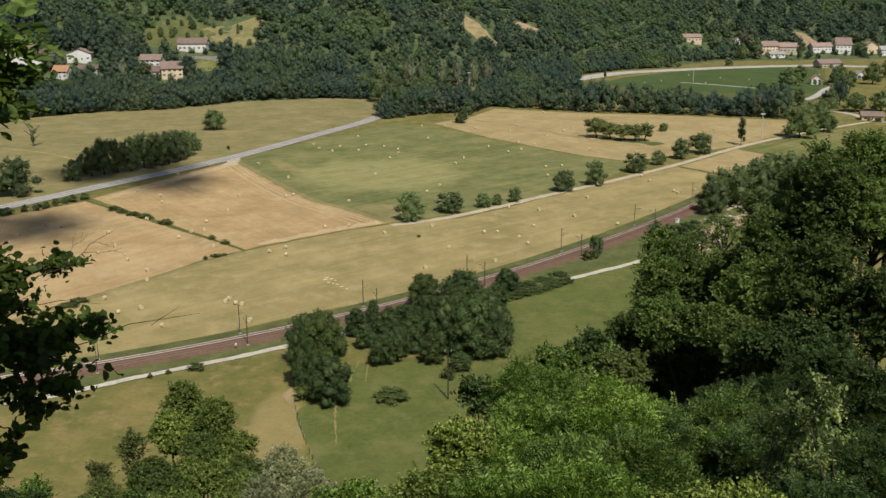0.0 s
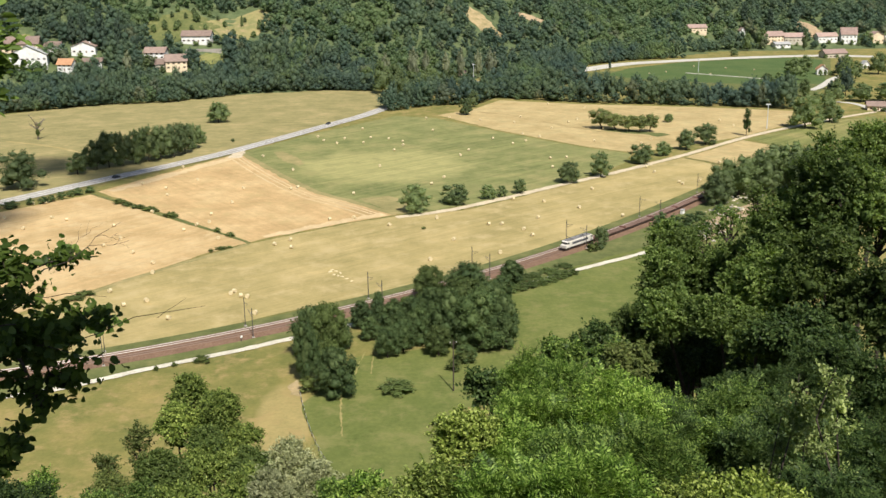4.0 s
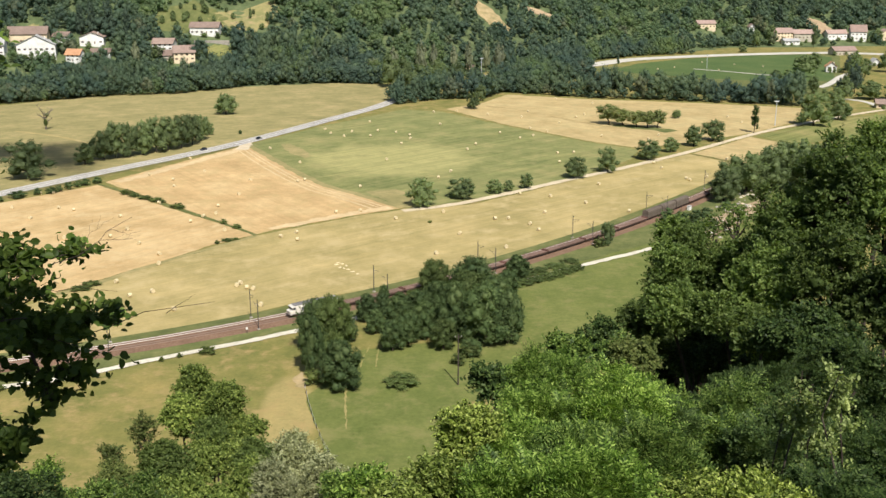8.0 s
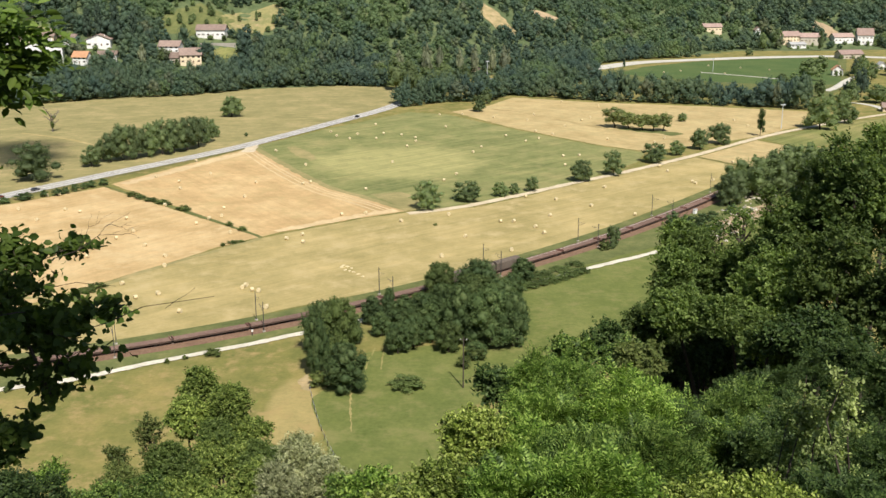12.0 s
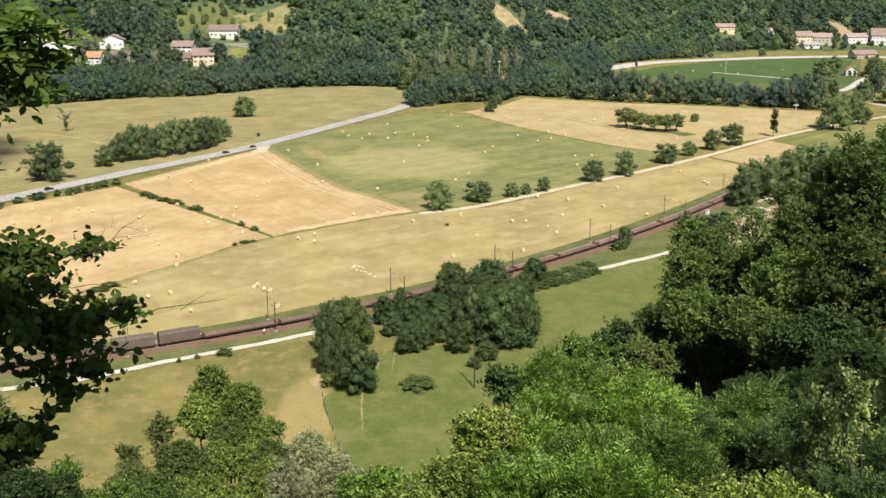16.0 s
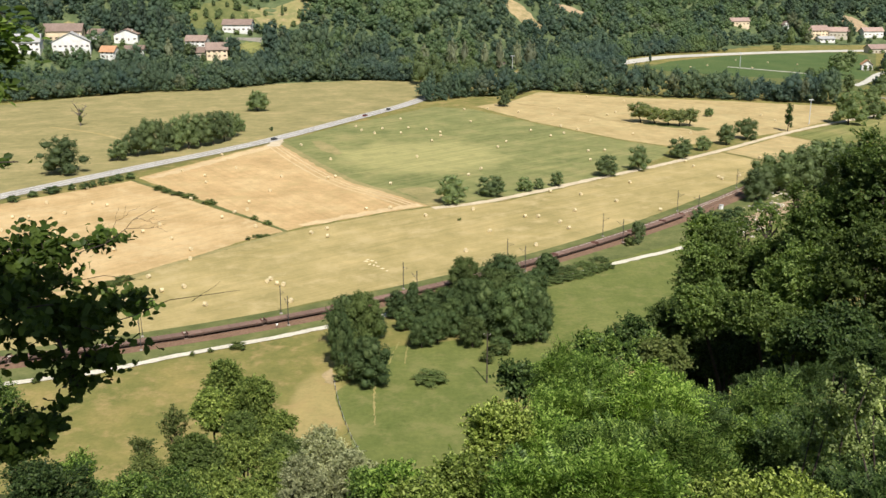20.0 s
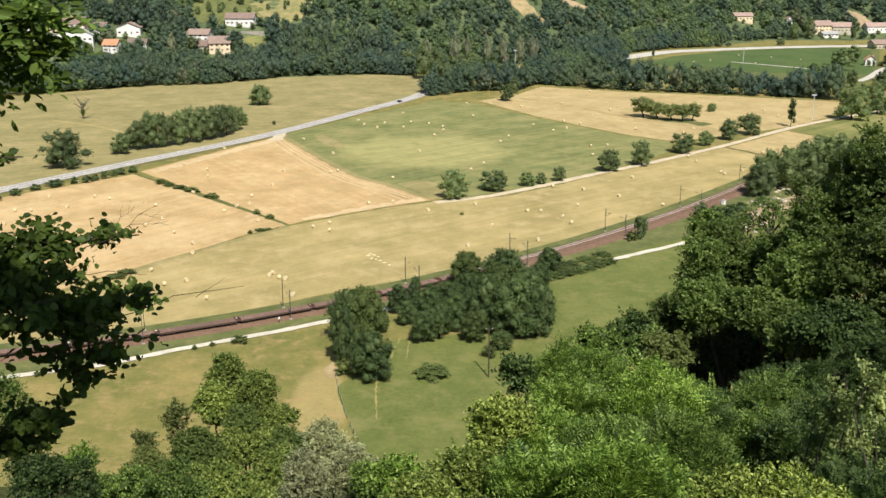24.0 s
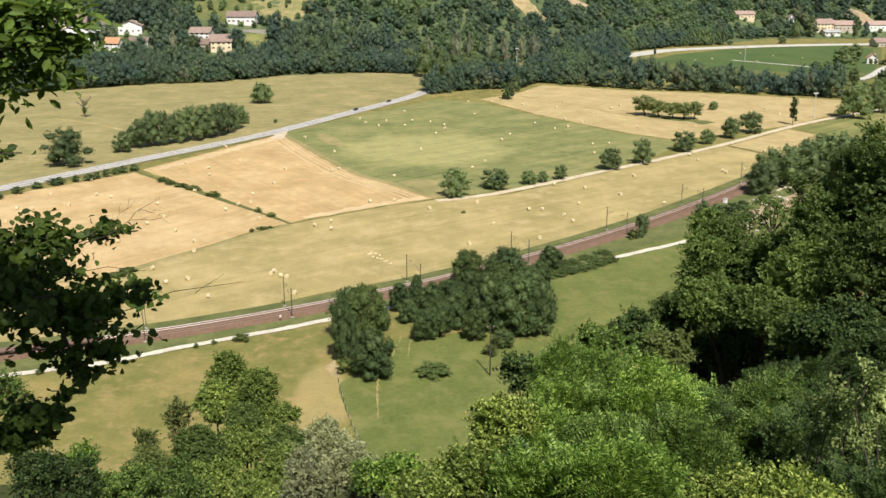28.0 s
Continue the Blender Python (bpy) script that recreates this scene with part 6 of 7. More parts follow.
for i, (x, y, z, rx, rz) in enumerate([(0.84, 13.66, 97.28, 0.57, 0.45), (0.30, 11.67, 97.60, 0.48, 0.36), (-0.19, 10.70, 97.82, 0.37, 0.21), (3.37, 10.70, 97.82, 0.67, 0.17), (3.76, 9.79, 98.29, 0.61, 0.13), (0.90, 12.56, 97.08, 0.39, 0.33)]):
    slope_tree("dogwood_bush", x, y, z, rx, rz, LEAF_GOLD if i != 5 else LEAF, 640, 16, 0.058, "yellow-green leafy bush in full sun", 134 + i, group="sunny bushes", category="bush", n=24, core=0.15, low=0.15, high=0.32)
# most get the dark leaf, which puts the thicket's shade into its colour
for i, (x, y, z, rx, rz) in enumerate([(7.16, 20.17, 94.58, 0.98, 0.71), (6.71, 16.35, 95.79, 0.84, 0.66), (5.08, 15.44, 96.23, 0.55, 0.42), (5.48, 14.46, 96.45, 0.55, 0.41), (5.46, 11.59, 97.32, 0.65, 0.19), (7.01, 21.92, 93.46, 0.67, 0.45), (10.08, 22.29, 94.72, 0.88, 0.75), (9.51, 18.39, 95.62, 0.89, 1.00), (7.22, 13.49, 96.68, 0.67, 0.58), (8.53, 19.16, 94.70, 0.93, 0.82), (10.77, 27.71, 91.88, 0.90, 0.67), (9.60, 27.68, 91.76, 0.67, 0.50), (7.61, 16.27, 95.50, 0.60, 0.56)]):
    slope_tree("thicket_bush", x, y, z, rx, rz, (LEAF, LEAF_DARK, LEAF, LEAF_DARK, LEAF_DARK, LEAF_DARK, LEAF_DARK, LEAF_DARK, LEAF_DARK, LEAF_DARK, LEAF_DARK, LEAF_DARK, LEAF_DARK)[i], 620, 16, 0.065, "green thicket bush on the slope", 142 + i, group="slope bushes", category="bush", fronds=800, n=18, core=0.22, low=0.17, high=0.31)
SAPLINGS = ([(5.22, 12.08, 97.19, 0.00, 0.00), (5.37, 12.80, 98.59, 0.00, 0.00)], [(5.37, 12.08, 97.19, 0.00, 0.00), (5.58, 12.69, 98.22, 0.00, 0.00)], [(5.40, 11.25, 97.58, 0.00, 0.00), (5.55, 12.07, 98.97, 0.00, 0.00)], [(5.22, 12.52, 96.94, 0.00, 0.00), (5.29, 13.09, 97.82, 0.00, 0.00)], [(5.62, 12.70, 96.60, 0.00, 0.00), (5.72, 13.10, 97.62, 0.00, 0.00)], [(5.95, 12.60, 96.60, 0.00, 0.00), (6.02, 13.00, 98.30, 0.00, 0.00)])
for i, (x, y, z, rx, rz) in enumerate([(-8.84, 38.86, 87.26, 0.75, 0.93), (-8.80, 36.65, 86.82, 1.16, 0.93), (-7.38, 36.84, 87.46, 0.80, 0.76), (-6.76, 36.50, 86.29, 0.98, 0.76), (-5.89, 34.40, 86.26, 0.84, 0.72), (-7.47, 34.40, 86.26, 1.60, 0.97), (-8.58, 32.51, 86.91, 1.08, 0.88), (-5.36, 30.52, 87.22, 1.13, 0.83), (-6.47, 28.58, 87.73, 1.78, 0.71), (-7.58, 35.55, 86.63, 0.82, 0.69)]):
    slope_tree("ash_tree", x, y, z, rx, rz, (LEAF_FOOT if i in (0, 1, 2, 3, 5, 7, 8) else LEAF_OAK), 700, 17, 0.11, "light green tree rising from the foot of the slope", 160 + i, group="foot trees", n=11, core=0.3, low=0.18, high=0.33)
for i, (x, y, z, rx, rz) in enumerate([(-3.20, 26.97, 89.75, 0.90, 1.10), (-3.72, 25.02, 90.1, 0.72, 0.85), (-2.40, 25.04, 90.2, 0.62, 0.75)]):
    slope_tree("willow", x, y, z, rx, rz, LEAF_WILLOW, 900, 17, 0.105, "silvery grey-green willow on the slope", 180 + i, group="willows", n=18, core=0.3, ratio=0.24, low=0.18, high=0.32)
for i, (x, y, z, rx, rz) in enumerate([(-1.79, 23.28, 90.96, 0.58, 0.55), (-0.90, 19.71, 93.00, 0.54, 0.44), (-9.32, 32.81, 87.93, 0.48, 1.04), (-9.86, 30.81, 88.22, 0.45, 0.68), (-8.07, 26.81, 88.80, 1.17, 0.83), (-9.08, 25.00, 89.74, 1.09, 0.72), (-10.02, 23.26, 90.89, 1.30, 0.87), (-16.98, 36.62, 86.72, 1.02, 1.64), (-11.98, 30.68, 87.77, 0.76, 0.42), (-9.70, 29.63, 87.75, 0.84, 0.70)]):
    slope_tree("slope_shrub", x, y, z, rx, rz, (LEAF, LEAF_LIME, LEAF_OLIVE, LEAF_OLIVE, LEAF, LEAF, LEAF_DARK, LEAF, LEAF_LIME, LEAF_OLIVE)[i], (400, 400, 130, 80, 400, 400, 400, 400, 160, 400)[i], 14, 0.09, "airy green shrub on the slope", 184 + i, group="slope bushes", category="bush", core=0 if i in (2, 3) else 0.4)


def rubble_heap(points):
    """Pale stones tipped beside the railway, seen through a gap in the trees."""
    x0, y0 = points[0][:2]
    root = empty("rubble_heap", pose(x0, y0, 0), "heap of pale tipped stones and dry brushwood", "stones")
    rng = random.Random(12)
    for i in range(110):
        px, py, _, _, _ = points[rng.randrange(len(points))]
        r = rng.uniform(0.35, 1.3)
        bm = bmesh.new()
        bmesh.ops.create_icosphere(bm, subdivisions=1, radius=r)
        for v in bm.verts:
            v.co *= rng.uniform(0.7, 1.2)
        ob = part("stone", bm, (WALL_STONE, DIRT, CONCRETE)[i % 3], root)
        ob.location = (px - x0 + rng.gauss(0, 4.2), py - y0 + rng.gauss(0, 4.2), rng.uniform(0, 1.2))
        ob.scale = (1, 1, 0.6)


field("dry_bank", [(105.4, 378.2), (118.9, 401.6), (136.5, 425.9), (157.7, 449.6), (162.6, 441.8), (145.0, 411.0), (124.1, 388.3), (107.4, 367.8)], EARTH, 0.14, "dry pale bank beyond the path", 1.2, 2.0)
rubble_heap([(121.6, 390.5, -0.1, 0.2, 0.5), (130.9, 403.7, -0.0, 0.2, 0.5), (139.5, 423.6, -0.1, 0.2, 0.5), (145.1, 433.7, -0.1, 0.2, 0.5), (159.0, 452.7, -0.1, 0.3, 0.5)])

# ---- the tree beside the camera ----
# lighter copy of the near leaf, for branches that should look sunlit
LEAF_NEAR_SUNLIT = leafy("leaf_near_sunlit", (0.085, 0.142, 0.032), (0.175, 0.262, 0.060), (0.320, 0.430, 0.115), 0.55, 0.3, 0.1)
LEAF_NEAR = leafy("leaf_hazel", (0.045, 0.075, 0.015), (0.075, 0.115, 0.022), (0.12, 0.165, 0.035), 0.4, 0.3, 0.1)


def round_leaves(c, nrm, size, rng, ratio=0.85, along_dir=None):
    """Leaves of six corners, folded along the midrib."""
    n = len(c)
    u = np.cross(nrm, rng.normal(size=(n, 3)) if along_dir is None else -along_dir)
    u /= np.linalg.norm(u, axis=1)[:, None] + 1e-9
    w = np.cross(u, nrm)
    L = (size * rng.uniform(0.6, 1.2, n))[:, None]
    v = np.empty((n, 6, 3))
    for k, (a, b, h) in enumerate(((0, -0.5, 0), (0.42, -0.2, 0.12), (0.40, 0.2, 0.10), (0, 0.55, -0.06), (-0.40, 0.2, 0.10), (-0.42, -0.2, 0.12))):
        v[:, k] = c + u * L * a * ratio + w * L * b + nrm * L * h
    i = np.arange(n)[:, None] * 6
    f = np.concatenate([i + np.array((0, 1, 2, 3)), i + np.array((0, 3, 4, 5))], 1).reshape(-1, 4)
    return v.reshape(-1, 3), f


def leafy_branch(tree, base, tip, origin, seed, leaves, spread, size, ratio=0.85, thick=0.018, leaf_mat=None, twigs=None, tiers=False):
    """A branch from base to tip with twigs and leaves along its outer part."""
    rng, r = np.random.default_rng(seed), random.Random(seed)
    leaf_mat = leaf_mat or LEAF_NEAR
    base, tip = Vector(base) - origin, Vector(tip) - origin
    bm = bmesh.new()
    pts = [base.lerp(tip, k / 6) + Vector((r.uniform(-1, 1), r.uniform(-1, 1), r.uniform(-1, 1))) * 0.04 * (tip - base).length * (0 < k < 6) for k in range(7)]
    for k in range(6):
        tube(bm, pts[k], pts[k + 1], thick * (1 - k / 7) + 0.002, thick * (1 - (k + 1) / 7) + 0.002, 6)
    ends = []
    for k in range(int(6 + spread * 14) if twigs is None else twigs):
        s = pts[r.randrange(2, 6)].lerp(pts[6], r.random())
        e = s + Vector((r.gauss(0, 1), r.gauss(0, 1), r.gauss(0, 0.8 if not tiers else 0.42))) * spread * 0.6
        tube(bm, s, e, min(0.004, thick), 0.0012, 4)
        ends.append((s, e))
    b = part("branch", bm, BARK, tree)
    if leaves:
        c = []
        for k in range(leaves):
            s, e = ends[r.randrange(len(ends))]
            q = s.lerp(e, r.uniform(0.2, 1.1))
            c.append((q.x + r.gauss(0, 0.05), q.y + r.gauss(0, 0.05), q.z + r.gauss(0, 0.022 if tiers else 0.05)))
        nrm = sphere_dirs(leaves, rng) * (0.62 if tiers else 0.8) + np.array((0.05, -0.3, 0.6))
        nrm /= np.linalg.norm(nrm, axis=1)[:, None]
        v, f = round_leaves(np.array(c), nrm, size, rng, ratio)
        part("foliage", link_mesh("foliage", v, f, leaf_mat), None, b)
    return b


def bare_twig(tree, base, tip, origin, seed, thick, forks):
    """A leafless twig that forks and forks again towards its tips."""
    r = random.Random(seed)
    bm = bmesh.new()

    def grow(a, b, w, left):
        kink = (b - a).length * 0.08
        knots = [a.lerp(b, k / 4) + Vector((r.uniform(-1, 1), r.uniform(-1, 1), r.uniform(-1, 1))) * kink * (0 < k < 4) for k in range(5)]
        for k in range(4):
            tube(bm, knots[k], knots[k + 1], w * (1 - 0.16 * k), w * (0.84 - 0.16 * k), 5)
        if left:
            for k in range(1, 4):
                turn = Matrix.Rotation(radians(r.choice((-1, 1)) * r.uniform(25, 48)), 3, Vector((0.1, 1, 0)))
                grow(knots[k], knots[k] + turn @ (b - a) * r.uniform(0.3, 0.55), w * 0.6, left - 1)

    grow(Vector(base) - origin, Vector(tip) - origin, thick, forks)
    return part("twig", bm, BARK, tree)


for k, ((ax, ay, az, _, _), (bx, by, bz, _, _)) in enumerate(SAPLINGS):
    foot = Vector((ax, ay, terrain(ax, ay)))
    sapling = empty("young_poplar", Matrix.Translation(foot), "slim young poplar with pale shimmering leaves", "tree", "young poplars")
    leafy_branch(sapling, foot, (bx, by, bz), foot, 300 + k, 600, 0.26, 0.064, 0.72, thick=0.03, leaf_mat=LEAF_POPLAR, twigs=15)


def near_tree():
    """The tree whose branches hang into view; its crown shades them."""
    ox, oy = -7.2, 6.0
    origin = Vector((ox, oy, terrain(ox, oy)))
    root = empty("hazel_tree", Matrix.Translation(origin), "leafy hazel tree beside the viewpoint with overhanging branches", "tree")
    part("trunk", trunk_mesh("trunk", 11.0, 0.2, [(2.5, 0, 9), (1, 2, 10), (4, -1, 10.5), (-2, 1, 10), (2, -3, 10), (5, -6, 11), (7, -8, 11.3)], BARK, 3), None, root)
    rng = np.random.default_rng(77)
    # unseen crown lobes, added well off the trunk to shade the branches
    lobes = [(7.0 + 3.4 * math.cos(i * GOLD) * math.sqrt(i / 22), -8.0 + 2.9 * math.sin(i * GOLD) * math.sqrt(i / 22), 11.2 + (i % 3) * 0.8, 1.5, 1.0) for i in range(22)]
    part("crown", crown_mesh("crown", LEAF_NEAR, lobes, 330, 20, 0.13, rng, core=0.55), None, root)
    sets = (
        [(-5.35, 7.69, 101.80, 0.00, 0.00), (-2.81, 8.20, 101.75, 0.00, 0.00)], [(-5.35, 7.64, 101.63, 0.00, 0.00), (-2.95, 7.64, 101.63, 0.00, 0.00)], [(-5.35, 7.58, 101.42, 0.00, 0.00), (-2.55, 8.05, 101.26, 0.00, 0.00)], [(-5.08, 7.15, 101.38, 0.00, 0.00), (-2.68, 7.15, 101.38, 0.00, 0.00)],
        [(-3.23, 7.25, 101.71, 0.00, 0.00), (-2.62, 7.44, 100.95, 0.00, 0.00)], [(-2.89, 6.99, 101.53, 0.00, 0.00), (-2.75, 7.20, 100.84, 0.00, 0.00)], [(-5.22, 7.41, 101.57, 0.00, 0.00), (-2.93, 7.31, 101.91, 0.00, 0.00)], [(-5.22, 7.43, 101.61, 0.00, 0.00), (-2.78, 6.82, 101.66, 0.00, 0.00)],
        [(-5.35, 7.28, 100.39, 0.00, 0.00), (-3.02, 7.31, 100.50, 0.00, 0.00)], [(-5.35, 7.23, 100.22, 0.00, 0.00), (-3.22, 7.26, 100.31, 0.00, 0.00)], [(-5.35, 7.82, 102.23, 0.00, 0.00), (-3.31, 7.89, 102.48, 0.00, 0.00)], [(-5.08, 7.15, 101.38, 0.00, 0.00), (-3.06, 7.01, 101.61, 0.00, 0.00)])
    amount = ((110, 0.2), (270, 0.28), (240, 0.27), (340, 0.36), (90, 0.22), (60, 0.16), (240, 0.28), (340, 0.36), (260, 0.24), (360, 0.26), (34, 0.12), (260, 0.38))
    for k, (((ax, ay, az, _, _), (bx, by, bz, _, _)), (n, spread)) in enumerate(zip(sets, amount)):
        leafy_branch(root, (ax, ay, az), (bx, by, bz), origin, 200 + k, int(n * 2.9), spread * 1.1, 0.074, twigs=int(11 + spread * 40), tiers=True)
    for k, ((ax, ay, az, _, _), (bx, by, bz, _, _)) in enumerate(([(-2.82, 7.52, 101.20, 0.00, 0.00), (-1.69, 8.18, 101.32, 0.00, 0.00)], [(-2.05, 7.97, 101.29, 0.00, 0.00), (-1.83, 8.10, 101.42, 0.00, 0.00)], [(-2.82, 7.69, 101.80, 0.00, 0.00), (-2.33, 8.18, 102.05, 0.00, 0.00)], [(-3.00, 7.64, 101.63, 0.00, 0.00), (-2.39, 7.82, 101.53, 0.00, 0.00)])):
        bare_twig(root, (ax, ay, az), (bx, by, bz), origin, 230 + k, (0.0045, 0.0025, 0.0034, 0.0034)[k], (0, 0, 2, 0)[k])
    # hazel tips in the lighter leaf: sunlight put into their colour
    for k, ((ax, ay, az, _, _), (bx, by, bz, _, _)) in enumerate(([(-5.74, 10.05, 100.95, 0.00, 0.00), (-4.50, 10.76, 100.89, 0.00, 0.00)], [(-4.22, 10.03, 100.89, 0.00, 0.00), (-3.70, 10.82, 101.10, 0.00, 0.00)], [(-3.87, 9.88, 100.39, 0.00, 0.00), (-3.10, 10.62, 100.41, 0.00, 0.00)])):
        leafy_branch(root, (ax, ay, az), (bx, by, bz), origin, 236 + k, (90, 60, 60)[k], 0.16, 0.11, thick=0.006, leaf_mat=LEAF_NEAR_SUNLIT)
    return root


def near_ash():
    """Branches of an ash with pinnate leaves that hang in from above."""
    ox, oy = -6.0, 4.0
    origin = Vector((ox, oy, terrain(ox, oy)))
    root = empty("ash_tree", Matrix.Translation(origin), "young ash beside the viewpoint with hanging pinnate leaves", "tree")
    part("trunk", trunk_mesh("trunk", 9.0, 0.1, [(2.0, 1.0, 7.5), (1.5, 1.5, 8.0), (0.5, 0.5, 9.5)], BARK, 5), None, root)
    tops = ([(-6.02, 9.34, 103.88, 0.00, 0.00), (-3.38, 9.25, 103.57, 0.00, 0.00)], [(-6.02, 9.23, 103.49, 0.00, 0.00), (-3.64, 9.36, 103.24, 0.00, 0.00)], [(-6.15, 9.46, 103.58, 0.00, 0.00), (-3.62, 9.20, 103.40, 0.00, 0.00)], [(-6.02, 9.17, 103.30, 0.00, 0.00), (-3.65, 9.28, 102.97, 0.00, 0.00)], [(-6.02, 9.20, 103.40, 0.00, 0.00), (-3.76, 9.23, 103.15, 0.00, 0.00)])
    for k, ((ax, ay, az, _, _), (bx, by, bz, _, _)) in enumerate(tops):
        b = leafy_branch(root, (ax, ay, az), (bx, by, bz), origin, 240 + k, 0, 0.16, 0.12, thick=0.014)
        rng = np.random.default_rng(250 + k)
        n = (34, 30, 50, 14, 44)[k]
        t = rng.uniform(0.5, 1.0, n)[:, None]
        base, tip = np.array((ax, ay, az)), np.array((bx, by, bz))
        at = base + (tip - base) * t + rng.normal(size=(n, 3)) * 0.14 - np.array(origin)
        d = rng.normal(size=(n, 3)) * 0.6 + np.array((0.5, 0, -0.12))
        c, along_dir, nrm = [], [], []
        for q in range(5):
            for side in (-1, 1) if q < 4 else (0,):
                dd = d / np.linalg.norm(d, axis=1)[:, None]
                out = np.cross(dd, np.array((0.2, -0.5, 1.0)))
                out /= np.linalg.norm(out, axis=1)[:, None]
                ax2 = out * side * 0.85 + dd * (0.55 if side else 1.0)
                c.append(at + dd * 0.075 * (q + 1) + ax2 * 0.07 - np.array((0, 0, 0.006)) * q * q)
                along_dir.append(ax2)
                nn = np.cross(ax2, np.cross(np.array((0.15, -0.5, 0.85)) + rng.normal(size=(n, 3)) * 0.4, ax2))
                nrm.append(nn / np.linalg.norm(nn, axis=1)[:, None])
        v, f = round_leaves(np.vstack(c), np.vstack(nrm), 0.135, rng, 0.5, np.vstack(along_dir))
        # light and dark leaf colours paint the sunlit and the shaded branches
        part("foliage", link_mesh("foliage", v, f, LEAF_NEAR_SUNLIT if k in (0, 3) else LEAF_NEAR), None, b)
    return root


ASH = near_ash()
HAZEL = near_tree()

# ---- the train ----
LOCO_WHITE = plain("loco_white_paint", (0.68, 0.63, 0.55), 0.4)
LOCO_GREY = plain("loco_dark_grey_paint", (0.10, 0.10, 0.11), 0.4)
LOCO_ROOF = grainy("loco_roof", (0.16, 0.15, 0.145), (0.26, 0.25, 0.24), 2.0, 0.7)
UNDERFRAME = grainy("brake_dust_underframe", (0.055, 0.036, 0.027), (0.110, 0.071, 0.054), 4.0, 0.9)
WAGON_RUST = grainy("wagon_rusty_brown", (0.130, 0.062, 0.050), (0.225, 0.118, 0.094), 2.0, 0.8, 0, 0.3, 0.2, None, 0.2)
WAGON_DECK = grainy("wagon_deck_planks", (0.160, 0.096, 0.072), (0.268, 0.176, 0.136), 1.5, 0.9, 0, 0.3, 0.2, (0.3, 3, 1), 0.2)
WAGON_TARP = grainy("wagon_dark_cover", (0.105, 0.082, 0.064), (0.180, 0.144, 0.114), 1.2, 0.75, 0, 0.3, 0.2, (3, 0.4, 1), 0.1)
STEEL_WHEEL = plain("wheel_steel", (0.10, 0.075, 0.06), 0.7, 0.1)

WHEEL = bpy.data.meshes.new("wheel")
bm = bmesh.new()
bmesh.ops.create_cone(bm, cap_ends=True, segments=20, radius1=0.46, radius2=0.46, depth=0.13, matrix=pose(0, 0, 0, 90, 0, 0))
bmesh.ops.create_cone(bm, cap_ends=True, segments=12, radius1=0.16, radius2=0.12, depth=0.24, matrix=pose(0, 0, 0, 90, 0, 0))
bm.to_mesh(WHEEL)
bm.free()
WHEEL.materials.append(STEEL_WHEEL)


def bogie(root, x, axles, pitch=1.8):
    span = pitch * (axles - 1) / 2
    bm = bmesh.new()
    for s in (-1, 1):
        box(bm, x - span - 0.7, x + span + 0.7, s * 1.0 - 0.08, s * 1.0 + 0.08, 0.35, 0.68, 0.03)
    box(bm, x - 0.4, x + 0.4, -1.0, 1.0, 0.4, 0.8)
    b = part("bogie", bm, UNDERFRAME, root)
    for i in range(axles):
        for s in (-1, 1):
            w = part("wheel", WHEEL, None, b)
            w.location = (x - span + i * pitch, s * 0.75, 0.46)


